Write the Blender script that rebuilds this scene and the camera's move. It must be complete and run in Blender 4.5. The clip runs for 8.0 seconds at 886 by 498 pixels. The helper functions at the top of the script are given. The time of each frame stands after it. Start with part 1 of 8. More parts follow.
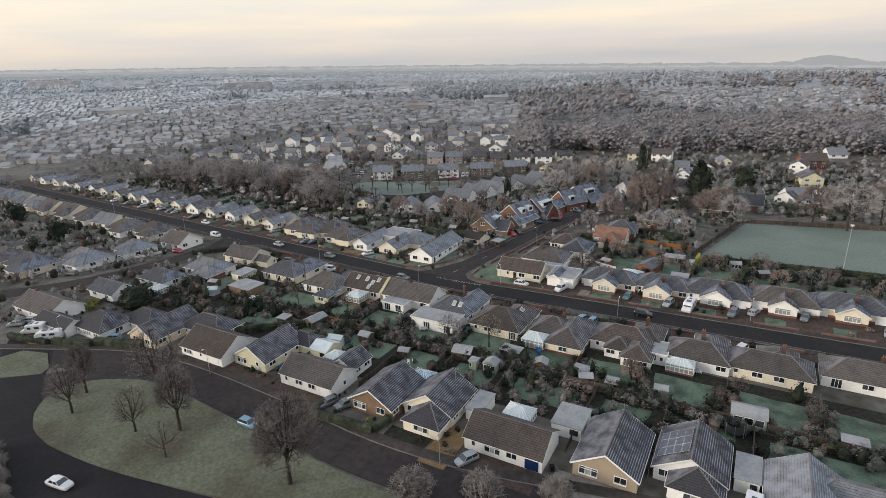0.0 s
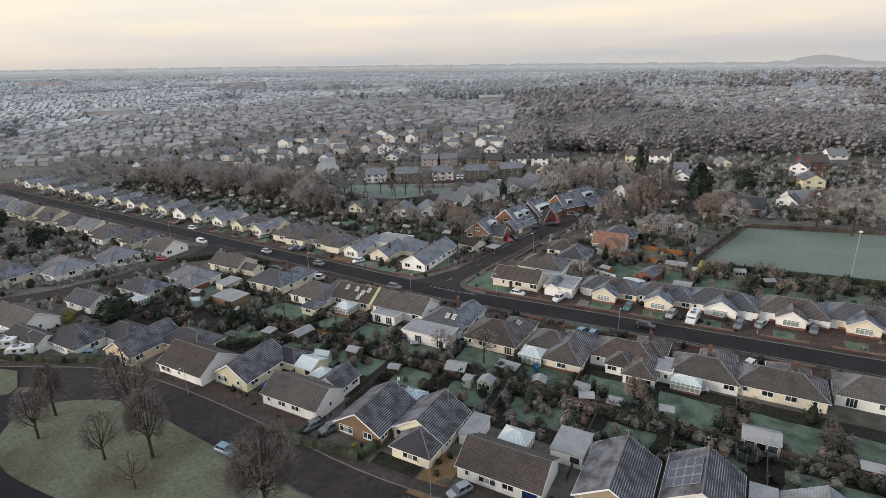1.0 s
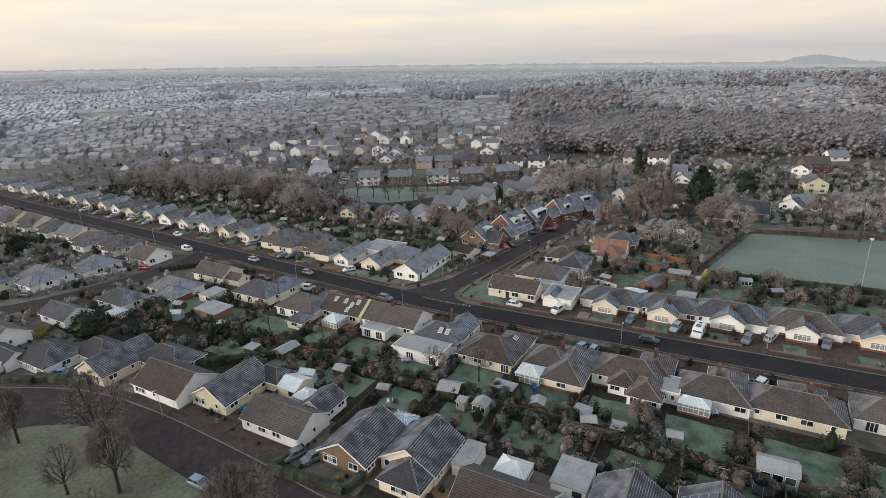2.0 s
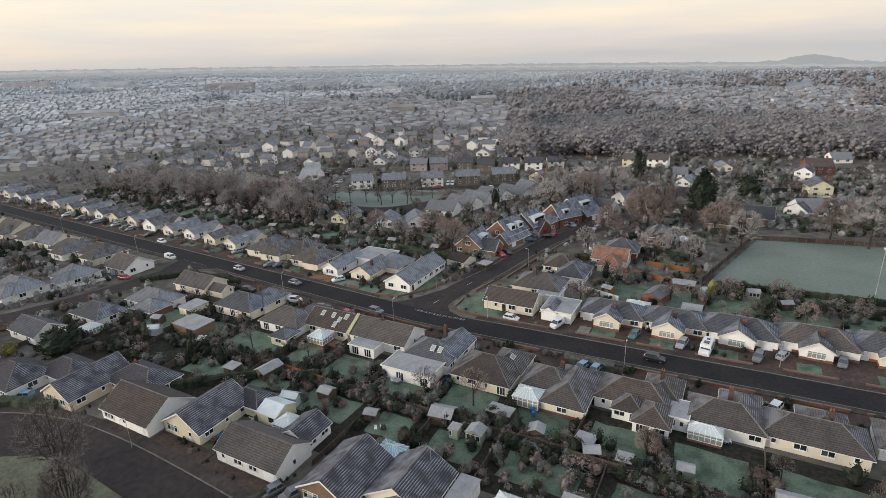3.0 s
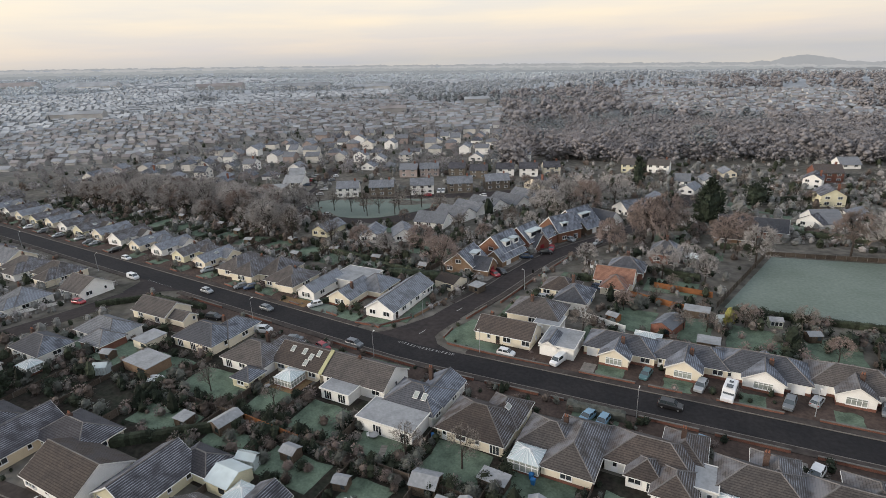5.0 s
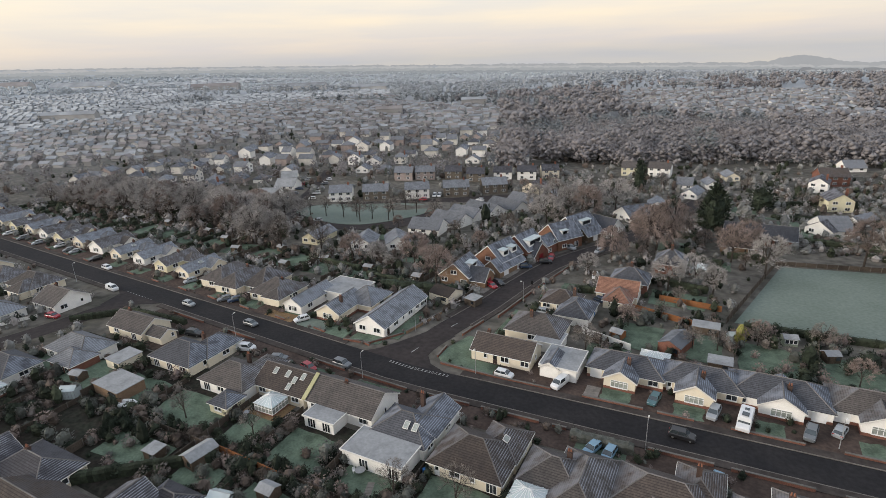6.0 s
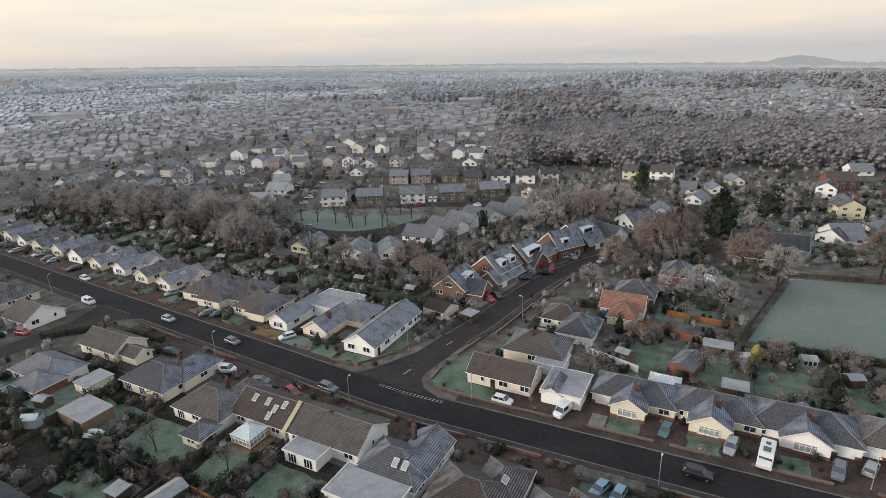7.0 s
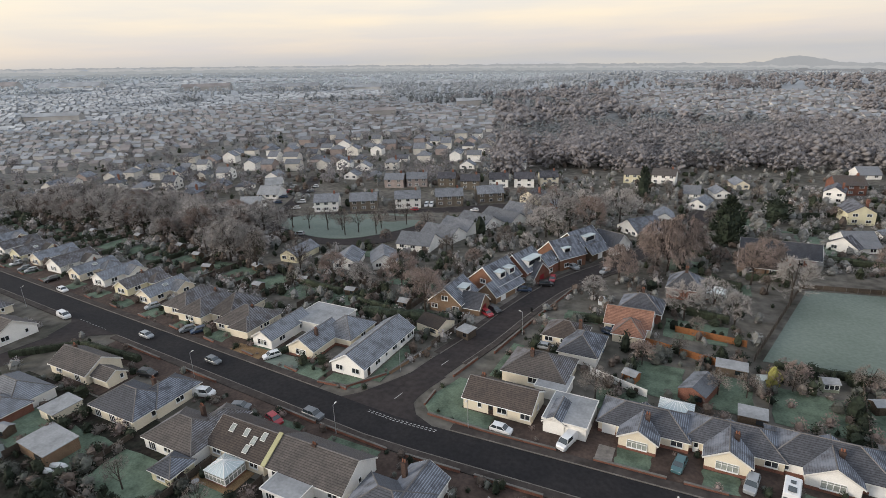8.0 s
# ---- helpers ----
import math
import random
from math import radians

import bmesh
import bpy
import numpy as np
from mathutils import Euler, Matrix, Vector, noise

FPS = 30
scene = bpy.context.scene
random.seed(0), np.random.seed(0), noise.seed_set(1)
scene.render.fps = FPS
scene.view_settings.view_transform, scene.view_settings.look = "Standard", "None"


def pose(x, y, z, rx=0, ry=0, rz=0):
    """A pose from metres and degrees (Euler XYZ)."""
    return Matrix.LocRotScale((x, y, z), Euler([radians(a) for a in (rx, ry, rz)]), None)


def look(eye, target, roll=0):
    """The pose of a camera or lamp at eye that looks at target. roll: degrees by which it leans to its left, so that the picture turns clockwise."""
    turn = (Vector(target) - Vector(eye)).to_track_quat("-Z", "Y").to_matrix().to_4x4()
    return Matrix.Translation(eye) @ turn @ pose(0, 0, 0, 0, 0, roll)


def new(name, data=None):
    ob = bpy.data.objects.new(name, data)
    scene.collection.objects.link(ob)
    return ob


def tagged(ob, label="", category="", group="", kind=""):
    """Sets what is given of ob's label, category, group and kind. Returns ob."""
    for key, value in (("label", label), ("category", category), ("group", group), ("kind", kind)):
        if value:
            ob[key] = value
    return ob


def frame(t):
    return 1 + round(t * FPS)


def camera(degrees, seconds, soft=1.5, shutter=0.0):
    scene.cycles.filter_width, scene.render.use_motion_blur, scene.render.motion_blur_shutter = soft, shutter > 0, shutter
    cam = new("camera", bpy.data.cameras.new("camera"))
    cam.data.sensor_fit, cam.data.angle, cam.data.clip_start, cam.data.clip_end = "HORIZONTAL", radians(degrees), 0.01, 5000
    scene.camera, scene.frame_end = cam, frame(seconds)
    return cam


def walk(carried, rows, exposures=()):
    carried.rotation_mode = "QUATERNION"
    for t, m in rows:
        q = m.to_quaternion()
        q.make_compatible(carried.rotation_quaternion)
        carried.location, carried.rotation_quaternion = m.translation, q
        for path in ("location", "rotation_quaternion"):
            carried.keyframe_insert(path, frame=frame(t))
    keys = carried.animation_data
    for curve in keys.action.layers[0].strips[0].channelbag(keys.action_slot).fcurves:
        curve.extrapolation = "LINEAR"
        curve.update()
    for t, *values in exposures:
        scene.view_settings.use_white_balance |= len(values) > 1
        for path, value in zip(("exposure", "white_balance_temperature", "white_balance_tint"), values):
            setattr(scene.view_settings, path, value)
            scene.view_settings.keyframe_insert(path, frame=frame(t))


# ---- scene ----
cam = camera(77.5, 8.0, soft=0.5)
METRES, EYE, TILT, LEAN, TURN = 65.95, 62.5, 0.0, 0.0, 30.3
ROWS = [
    (0.0, 0.0, 0.0, 0.0, -0.7, -18.91, 2.04),
    (0.5, 0.007, 0.0493, 0.0013, -0.92, -18.93, 2.07),
    (1.0, 0.015, 0.1047, 0.0019, -1.13, -18.95, 2.09),
    (1.5, 0.0227, 0.1591, 0.0023, -1.33, -18.95, 2.12),
    (3.0, 0.0489, 0.3383, 0.0042, -1.88, -18.98, 2.13),
    (3.5, 0.0576, 0.3994, 0.0055, -2.05, -19.0, 2.13),
    (4.0, 0.0672, 0.4657, 0.0069, -2.22, -19.0, 2.12),
    (4.5, 0.0764, 0.5286, 0.0084, -2.36, -19.01, 2.11),
    (5.0, 0.0856, 0.5919, 0.0097, -2.5, -19.01, 2.09),
    (6.5, 0.114, 0.7893, 0.014, -2.87, -19.04, 2.01),
    (7.0, 0.1237, 0.8588, 0.0153, -2.98, -19.05, 1.99),
    (7.5, 0.133, 0.9241, 0.0158, -3.09, -19.04, 1.98),
    (8.0, 0.1425, 0.9896, 0.0164, -3.18, -19.03, 1.96),
]
walk(cam, [(t, pose(0, 0, EYE, TILT, LEAN, TURN) @ pose(METRES * x, METRES * y, METRES * z, 90 + pitch, roll, yaw)) for t, x, y, z, yaw, pitch, roll in ROWS])

# ---- light: pale frosty dawn, the bright part of the sky low in the south-west ----
SUN_EL, SUN_AZ = 14.0, 228.0   # degrees; azimuth from north (+y) clockwise
world = bpy.data.worlds.new("dawn_sky")
scene.world = world
world.use_nodes = True
wn, wl = world.node_tree.nodes, world.node_tree.links
wn.clear()
w_out = wn.new("ShaderNodeOutputWorld")
w_bg = wn.new("ShaderNodeBackground")
w_sky = wn.new("ShaderNodeTexSky")
w_sky.sky_type, w_sky.sun_disc = "NISHITA", False
w_sky.sun_elevation, w_sky.sun_rotation = radians(SUN_EL), radians(SUN_AZ)
w_sky.air_density, w_sky.dust_density = 1.0, 3.0
w_scale = wn.new("ShaderNodeVectorMath")
w_scale.operation = "SCALE"
w_scale.inputs["Scale"].default_value = 0.10
w_tc = wn.new("ShaderNodeTexCoord")
w_sep = wn.new("ShaderNodeSeparateXYZ")
w_ramp = wn.new("ShaderNodeValToRGB")
ramp = w_ramp.color_ramp
for i, (p, c) in enumerate(((0.0, (0.70, 0.69, 0.69)), (0.025, (0.90, 0.83, 0.78)), (0.06, (1.06, 0.96, 0.83)), (0.13, (1.04, 1.00, 0.93)), (0.35, (0.96, 1.02, 1.12)), (1.0, (0.80, 0.92, 1.11)))):
    e = ramp.elements[i] if i < 2 else ramp.elements.new(p)
    e.position, e.color = p, (*c, 1)
w_map = wn.new("ShaderNodeMapping")
w_map.inputs["Scale"].default_value = (2.2, 2.2, 22.0)
w_noise = wn.new("ShaderNodeTexNoise")
w_noise.inputs["Scale"].default_value, w_noise.inputs["Detail"].default_value = 1.6, 5.0
w_cl = wn.new("ShaderNodeValToRGB")
w_cl.color_ramp.elements[0].position, w_cl.color_ramp.elements[1].position = 0.40, 0.72
w_cl.color_ramp.elements[0].color, w_cl.color_ramp.elements[1].color = (0.93, 0.94, 0.97, 1), (1.10, 1.04, 0.94, 1)
w_mul = wn.new("ShaderNodeMix")
w_mul.data_type, w_mul.blend_type = "RGBA", "MULTIPLY"
w_mul.inputs[0].default_value = 1.0
w_mix = wn.new("ShaderNodeMix")
w_mix.data_type = "RGBA"
w_mix.inputs[0].default_value = 0.82
wl.new(w_tc.outputs["Generated"], w_sep.inputs[0])
wl.new(w_sep.outputs[2], w_ramp.inputs[0])
wl.new(w_tc.outputs["Generated"], w_map.inputs[0])
wl.new(w_map.outputs[0], w_noise.inputs["Vector"])
wl.new(w_noise.outputs[0], w_cl.inputs[0])
wl.new(w_ramp.outputs[0], w_mul.inputs[6])
wl.new(w_cl.outputs[0], w_mul.inputs[7])
wl.new(w_sky.outputs[0], w_scale.inputs[0])
wl.new(w_scale.outputs[0], w_mix.inputs[6])
wl.new(w_mul.outputs[2], w_mix.inputs[7])
w_bg.inputs[1].default_value = 1.04
wl.new(w_mix.outputs[2], w_bg.inputs[0])
wl.new(w_bg.outputs[0], w_out.inputs[0])

sun = new("sun", bpy.data.lights.new("sun", "SUN"))
sun.data.energy, sun.data.angle, sun.data.color = 2.8, radians(20), (1.0, 0.90, 0.78)
sa, se = radians(SUN_AZ), radians(SUN_EL)
sun.matrix_world = look((math.sin(sa) * math.cos(se) * 100, math.cos(sa) * math.cos(se) * 100, math.sin(se) * 100), (0, 0, 0))

# ---- materials ----


def surface(name, base, rough=0.85, grain=(4.0, 0.25), stain=(0.25, 0.3), tint=None, metal=0.0, bump=0.0, bump_scale=8.0, vary=0.0, island=0.0, spec=0.15):
    """A weathered surface: base colour broken by fine grain and broad stains in world space; vary: brightness change from piece to piece."""
    m = bpy.data.materials.new(name)
    m.use_nodes = True
    n, l = m.node_tree.nodes, m.node_tree.links
    b = n["Principled BSDF"]
    b.inputs["Roughness"].default_value, b.inputs["Metallic"].default_value = rough, metal
    b.inputs["Specular IOR Level"].default_value = spec
    geo = n.new("ShaderNodeNewGeometry")
    a, c = n.new("ShaderNodeTexNoise"), n.new("ShaderNodeTexNoise")
    for t, s in ((a, grain[0]), (c, stain[0])):
        t.inputs["Scale"].default_value, t.inputs["Detail"].default_value = s, 4.0
        l.new(geo.outputs["Position"], t.inputs["Vector"])
    mix = n.new("ShaderNodeMix")
    mix.data_type = "RGBA"
    dark = tint or tuple(v * 0.55 for v in base)
    mix.inputs[6].default_value, mix.inputs[7].default_value = (*base, 1), (*dark, 1)
    r = n.new("ShaderNodeMapRange")
    r.inputs[1].default_value, r.inputs[2].default_value, r.inputs[4].default_value = 0.42, 0.68, min(1.0, stain[1] * 2)
    l.new(c.outputs[0], r.inputs[0])
    l.new(r.outputs[0], mix.inputs[0])
    g = n.new("ShaderNodeMapRange")
    g.inputs[1].default_value, g.inputs[2].default_value = 0.3, 0.7
    g.inputs[3].default_value, g.inputs[4].default_value = 1 - grain[1], 1 + grain[1]
    l.new(a.outputs[0], g.inputs[0])
    val = g.outputs[0]
    for amount, node, out in ((vary, "ShaderNodeObjectInfo", "Random"), (island, "ShaderNodeNewGeometry", "Random Per Island")):
        if amount:
            o, k, q = n.new(node), n.new("ShaderNodeMapRange"), n.new("ShaderNodeMath")
            k.inputs[3].default_value, k.inputs[4].default_value = 1 - amount, 1 + amount
            q.operation = "MULTIPLY"
            l.new(o.outputs[out], k.inputs[0])
            l.new(k.outputs[0], q.inputs[0])
            l.new(val, q.inputs[1])
            val = q.outputs[0]
    sc = n.new("ShaderNodeVectorMath")
    sc.operation = "SCALE"
    l.new(mix.outputs[2], sc.inputs[0])
    l.new(val, sc.inputs["Scale"])
    l.new(sc.outputs[0], b.inputs["Base Color"])
    if bump:
        bn, bt = n.new("ShaderNodeBump"), n.new("ShaderNodeTexNoise")
        bt.inputs["Scale"].default_value = bump_scale
        l.new(geo.outputs["Position"], bt.inputs["Vector"])
        bn.inputs["Distance"].default_value, bn.inputs["Strength"].default_value = bump, 0.8
        l.new(bt.outputs[0], bn.inputs["Height"])
        l.new(bn.outputs[0], b.inputs["Normal"])
    return m


def roof_tiles(name, base, frost=(0.36, 0.37, 0.41), amount=0.5, sheen=0.08):
    """Concrete tiles in courses (UV in metres), with frost in streaks on the cold slopes that face east and north; the
    sky's light on west slopes is put into the colour too.
    """
    m = surface(name, base, 0.8, (3.0, 0.25), (0.5, 0.35), vary=0.18)
    n, l = m.node_tree.nodes, m.node_tree.links
    b = n["Principled BSDF"]
    colour = b.inputs["Base Color"].links[0].from_socket
    uv, sep = n.new("ShaderNodeUVMap"), n.new("ShaderNodeSeparateXYZ")
    l.new(uv.outputs[0], sep.inputs[0])

    def math_node(op, a, v):
        q = n.new("ShaderNodeMath")
        q.operation = op
        for i, s in enumerate((a, v)):
            if isinstance(s, (int, float)):
                q.inputs[i].default_value = s
            else:
                l.new(s, q.inputs[i])
        return q.outputs[0]
    course = math_node("FRACT", math_node("DIVIDE", sep.outputs[1], 0.31), 0)
    joint = math_node("LESS_THAN", course, 0.24)
    line = math_node("GREATER_THAN", course, 0.66)
    geo, sn = n.new("ShaderNodeNewGeometry"), n.new("ShaderNodeSeparateXYZ")
    l.new(geo.outputs["True Normal"], sn.inputs[0])
    # pale rime on the slopes towards the west and north, with skylight from the west painted in; thin rimed edges of
    # the courses on those towards the east
    east = math_node("MAXIMUM", math_node("MULTIPLY", sn.outputs[0], 1.9), 0.0)
    west = math_node("MAXIMUM", math_node("ADD", math_node("MULTIPLY", sn.outputs[0], -1.7), math_node("MULTIPLY", sn.outputs[1], 0.5)), 0.06)
    noise_a = n.new("ShaderNodeTexNoise")
    noise_a.inputs["Scale"].default_value, noise_a.inputs["Detail"].default_value = 0.5, 6.0
    l.new(geo.outputs["Position"], noise_a.inputs["Vector"])
    patch = n.new("ShaderNodeMapRange")
    patch.inputs[1].default_value, patch.inputs[2].default_value, patch.inputs[3].default_value = 0.38, 0.60, 0.10
    l.new(noise_a.outputs[0], patch.inputs[0])
    rime_light = math_node("ADD", math_node("MULTIPLY", west, 0.62), math_node("MULTIPLY", east, math_node("ADD", math_node("MULTIPLY", line, 1.0), sheen)))
    f = math_node("MINIMUM", math_node("MULTIPLY", math_node("MULTIPLY", rime_light, patch.outputs[0]), amount * 1.15), 0.75)
    dk = n.new("ShaderNodeVectorMath")
    dk.operation = "SCALE"
    l.new(colour, dk.inputs[0])
    l.new(math_node("SUBTRACT", 1.0, math_node("MULTIPLY", joint, 0.45)), dk.inputs["Scale"])
    mix = n.new("ShaderNodeMix")
    mix.data_type = "RGBA"
    mix.inputs[7].default_value = (*frost, 1)
    l.new(f, mix.inputs[0])
    l.new(dk.outputs[0], mix.inputs[6])
    l.new(mix.outputs[2], b.inputs["Base Color"])
    bn = n.new("ShaderNodeBump")
    bn.inputs["Distance"].default_value, bn.inputs["Strength"].default_value = 0.04, 0.7
    l.new(course, bn.inputs["Height"])
    l.new(bn.outputs[0], b.inputs["Normal"])
    return m


M = {}
for key, args in {
    "cream": ((0.70, 0.63, 0.50),), "white": ((0.78, 0.76, 0.72),), "yellow": ((0.66, 0.61, 0.43),), "buff": ((0.56, 0.47, 0.34),), "tan": ((0.36, 0.29, 0.21),),
}.items():
    M[key] = surface("render_" + key, args[0], 0.9, (6.0, 0.06), (0.5, 0.10), vary=0.06)
M["lime"] = surface("lime_render", (0.40, 0.38, 0.22), 0.9, (6.0, 0.1), (0.5, 0.2))
M["brick"] = surface("red_brick", (0.20, 0.095, 0.070), 0.9, (9.0, 0.3), (0.6, 0.25), bump=0.01, bump_scale=14, vary=0.1)
M["stack"] = surface("chimney_brick", (0.092, 0.062, 0.052), 0.9, (9.0, 0.3), vary=0.2)
# brick for farther houses, paled to put haze into its colour
M["far_brick"] = surface("hazed_far_brick", (0.33, 0.275, 0.255), 0.9, (6.0, 0.2), (0.3, 0.2), vary=0.15)
M["orange_brick"] = surface("orange_brick", (0.205, 0.108, 0.072), 0.9, (9.0, 0.25), (0.6, 0.2), vary=0.08)
M["tile_hung"] = surface("dark_hung_tiles", (0.150, 0.128, 0.104), 0.9, (9.0, 0.25), (0.6, 0.25), vary=0.12)
M["tan_brick"] = surface("tan_brick", (0.235, 0.158, 0.105), 0.9, (9.0, 0.25), (0.6, 0.2), vary=0.08)
M["roof_grey"] = roof_tiles("grey_brown_concrete_tiles", (0.092, 0.081, 0.075), sheen=0.2)
M["roof_dark"] = roof_tiles("dark_slate_tiles", (0.052, 0.050, 0.056), amount=0.6)
M["roof_brown"] = roof_tiles("brown_tiles", (0.078, 0.063, 0.055), amount=0.45)
M["roof_blue"] = roof_tiles("frosted_blue_slates", (0.080, 0.082, 0.092), frost=(0.34, 0.37, 0.43), amount=0.62, sheen=0.34)
M["roof_red"] = roof_tiles("terracotta_tiles", (0.235, 0.125, 0.088), amount=0.25)
M["roof_pale"] = roof_tiles("frosted_pale_tiles", (0.155, 0.160, 0.172), frost=(0.36, 0.385, 0.43), amount=0.75, sheen=0.3)
M["ridge"] = surface("ridge_cap_tiles", (0.165, 0.155, 0.15), 0.85, (3, 0.2), vary=0.15)
M["felt"] = surface("frosted_felt", (0.28, 0.285, 0.29), 0.9, (2.0, 0.12), (0.4, 0.25))
M["upvc"] = surface("white_plastic", (0.78, 0.78, 0.77), 0.4, (3, 0.03), (0.4, 0.05))
M["fascia"] = surface("painted_fascia", (0.66, 0.64, 0.60), 0.6, (3, 0.08), (0.4, 0.1))
M["glass"] = surface("window_glass", (0.03, 0.035, 0.04), 0.06, (0.4, 0.5), (0.3, 0.3), vary=0.6, spec=0.9)
M["curtain_glass"] = surface("glass_with_drawn_nets", (0.30, 0.32, 0.29), 0.12, (3, 0.2), (0.3, 0.3), spec=0.8)
M["door_blue"] = surface("blue_garage_paint", (0.012, 0.03, 0.10), 0.5, (3, 0.1))
M["door_dark"] = surface("dark_door_paint", (0.05, 0.035, 0.03), 0.5, (3, 0.2))
M["door_red"] = surface("red_door_paint", (0.22, 0.02, 0.025), 0.5, (3, 0.1))
M["asphalt"] = surface("dark_asphalt", (0.0145, 0.0135, 0.0155), 0.8, (1.2, 0.2), (0.12, 0.3), tint=(0.022, 0.019, 0.020), bump=0.01, bump_scale=30)
M["street"] = surface("grey_street_asphalt", (0.0175, 0.0165, 0.0178), 0.8, (1.2, 0.25), (0.12, 0.35), tint=(0.027, 0.0245, 0.025), bump=0.01, bump_scale=30)
M["old_asphalt"] = surface("worn_asphalt", (0.040, 0.0335, 0.0325), 0.9, (0.8, 0.25), (0.15, 0.4), tint=(0.027, 0.024, 0.024))
M["pavement"] = surface("worn_pavement", (0.060, 0.050, 0.045), 0.9, (1.0, 0.25), (0.2, 0.4))
M["kerb"] = surface("kerb_stone", (0.16, 0.145, 0.13), 0.9, (2.0, 0.2))
M["paint_line"] = surface("road_paint", (0.36, 0.36, 0.35), 0.8, (3, 0.25))
M["drive"] = surface("brick_drive", (0.075, 0.054, 0.045), 0.9, (1.5, 0.25), (0.3, 0.35))
M["concrete"] = surface("concrete_slabs", (0.20, 0.18, 0.16), 0.9, (1.5, 0.2), (0.3, 0.3))
M["gravel"] = surface("tan_gravel", (0.20, 0.13, 0.07), 0.95, (6, 0.3), (0.4, 0.3))
M["lawn"] = surface("frosty_lawn", (0.118, 0.155, 0.112), 0.95, (2.5, 0.2), (0.3, 0.45), tint=(0.055, 0.074, 0.053), bump=0.03, bump_scale=12, vary=0.16)
M["field"] = surface("frosted_playing_field", (0.158, 0.188, 0.162), 0.95, (1.2, 0.12), (0.05, 0.42), tint=(0.120, 0.148, 0.124))
M["green"] = surface("frosted_green", (0.120, 0.128, 0.090), 0.95, (1.8, 0.25), (0.10, 0.5), tint=(0.082, 0.076, 0.053))
M["soil"] = surface("garden_soil", (0.027, 0.022, 0.018), 0.95, (1.2, 0.45), (0.25, 0.45), tint=(0.024, 0.029, 0.020))
M["rough"] = surface("rough_frosted_grass", (0.122, 0.111, 0.096), 0.95, (0.35, 0.4), (0.05, 0.48), tint=(0.066, 0.062, 0.050))
M["bark"] = surface("bark", (0.055, 0.045, 0.038), 0.95, (5, 0.3), vary=0.15)
M["twig"] = surface("frosted_twigs", (0.370, 0.345, 0.328), 0.95, (0.5, 0.25), (0.2, 0.3), vary=0.18, island=0.25)
M["twig_dark"] = surface("bare_twigs", (0.225, 0.198, 0.180), 0.95, (0.5, 0.25), (0.2, 0.3), vary=0.12, island=0.3)
M["twig_grey"] = surface("grey_twigs", (0.215, 0.190, 0.170), 0.95, (0.5, 0.25), (0.2, 0.3), vary=0.18, island=0.3)
# lighter copy of the grey twigs for farther gardens, haze put into its colour
M["twig_hazed"] = surface("hazed_twigs", (0.30, 0.28, 0.268), 0.95, (0.5, 0.25), (0.2, 0.3), vary=0.18, island=0.2)
# cream render for farther houses, greyed with painted haze
M["far_cream"] = surface("hazed_far_render", (0.60, 0.57, 0.52), 0.9, (2.0, 0.1), (0.3, 0.15), vary=0.12)
M["twig_brown"] = surface("russet_twigs", (0.270, 0.215, 0.192), 0.95, (0.5, 0.25), (0.2, 0.3), vary=0.2, island=0.25)
M["leaf"] = surface("evergreen_leaf", (0.026, 0.034, 0.023), 0.8, (1.5, 0.4), (0.5, 0.4), vary=0.3, island=0.4)
M["leaf_frost"] = surface("frosted_leaf", (0.110, 0.114, 0.100), 0.9, (1.5, 0.3), (0.5, 0.35), vary=0.3, island=0.14)
# the frosted leaf again, lifted in tone to carry haze in farther gardens
M["leaf_hazed"] = surface("hazed_frosted_leaf", (0.22, 0.22, 0.208), 0.9, (0.6, 0.3), (0.2, 0.35), vary=0.3, island=0.16)
M["leaf_brown"] = surface("withered_leaf", (0.105, 0.084, 0.071), 0.9, (0.8, 0.4), (0.3, 0.4), vary=0.3, island=0.14)
M["leaf_gold"] = surface("golden_leaf", (0.20, 0.19, 0.06), 0.9, (1.5, 0.3), (0.5, 0.35), island=0.35)
M["hedge"] = surface("hedge_leaf", (0.044, 0.052, 0.034), 0.9, (2.0, 0.35), (0.5, 0.4), vary=0.25, island=0.4)
M["fence"] = surface("weathered_fence", (0.082, 0.066, 0.053), 0.9, (5, 0.25), (0.5, 0.3), vary=0.25)
M["fence_orange"] = surface("new_orange_fence", (0.27, 0.115, 0.05), 0.85, (5, 0.2), (0.5, 0.2))
M["shed"] = surface("shed_boards", (0.10, 0.075, 0.055), 0.9, (5, 0.25), (0.5, 0.3), vary=0.3)
M["shed_green"] = surface("pale_green_boards", (0.30, 0.33, 0.25), 0.85, (5, 0.1))
M["rubber"] = surface("tyre_rubber", (0.015, 0.015, 0.015), 0.9, (8, 0.2))
M["alloy"] = surface("alloy_rim", (0.45, 0.45, 0.46), 0.35, (8, 0.1), metal=0.8)
M["car_glass"] = surface("car_glass", (0.035, 0.045, 0.05), 0.08, (1, 0.2), spec=0.9)
M["lens"] = surface("headlight_lens", (0.55, 0.56, 0.58), 0.15, (4, 0.1))
M["red_lens"] = surface("tail_light_lens", (0.30, 0.02, 0.02), 0.2, (4, 0.1))
M["steel"] = surface("galvanised_steel", (0.42, 0.43, 0.44), 0.5, (4, 0.1), metal=0.5)
M["solar"] = surface("solar_cells", (0.035, 0.045, 0.075), 0.25, (3, 0.2), spec=0.7)
M["blue_plastic"] = surface("blue_plastic", (0.02, 0.10, 0.25), 0.5, (3, 0.1))
M["dark_cloth"] = surface("dark_netting", (0.05, 0.055, 0.06), 0.9, (3, 0.2))
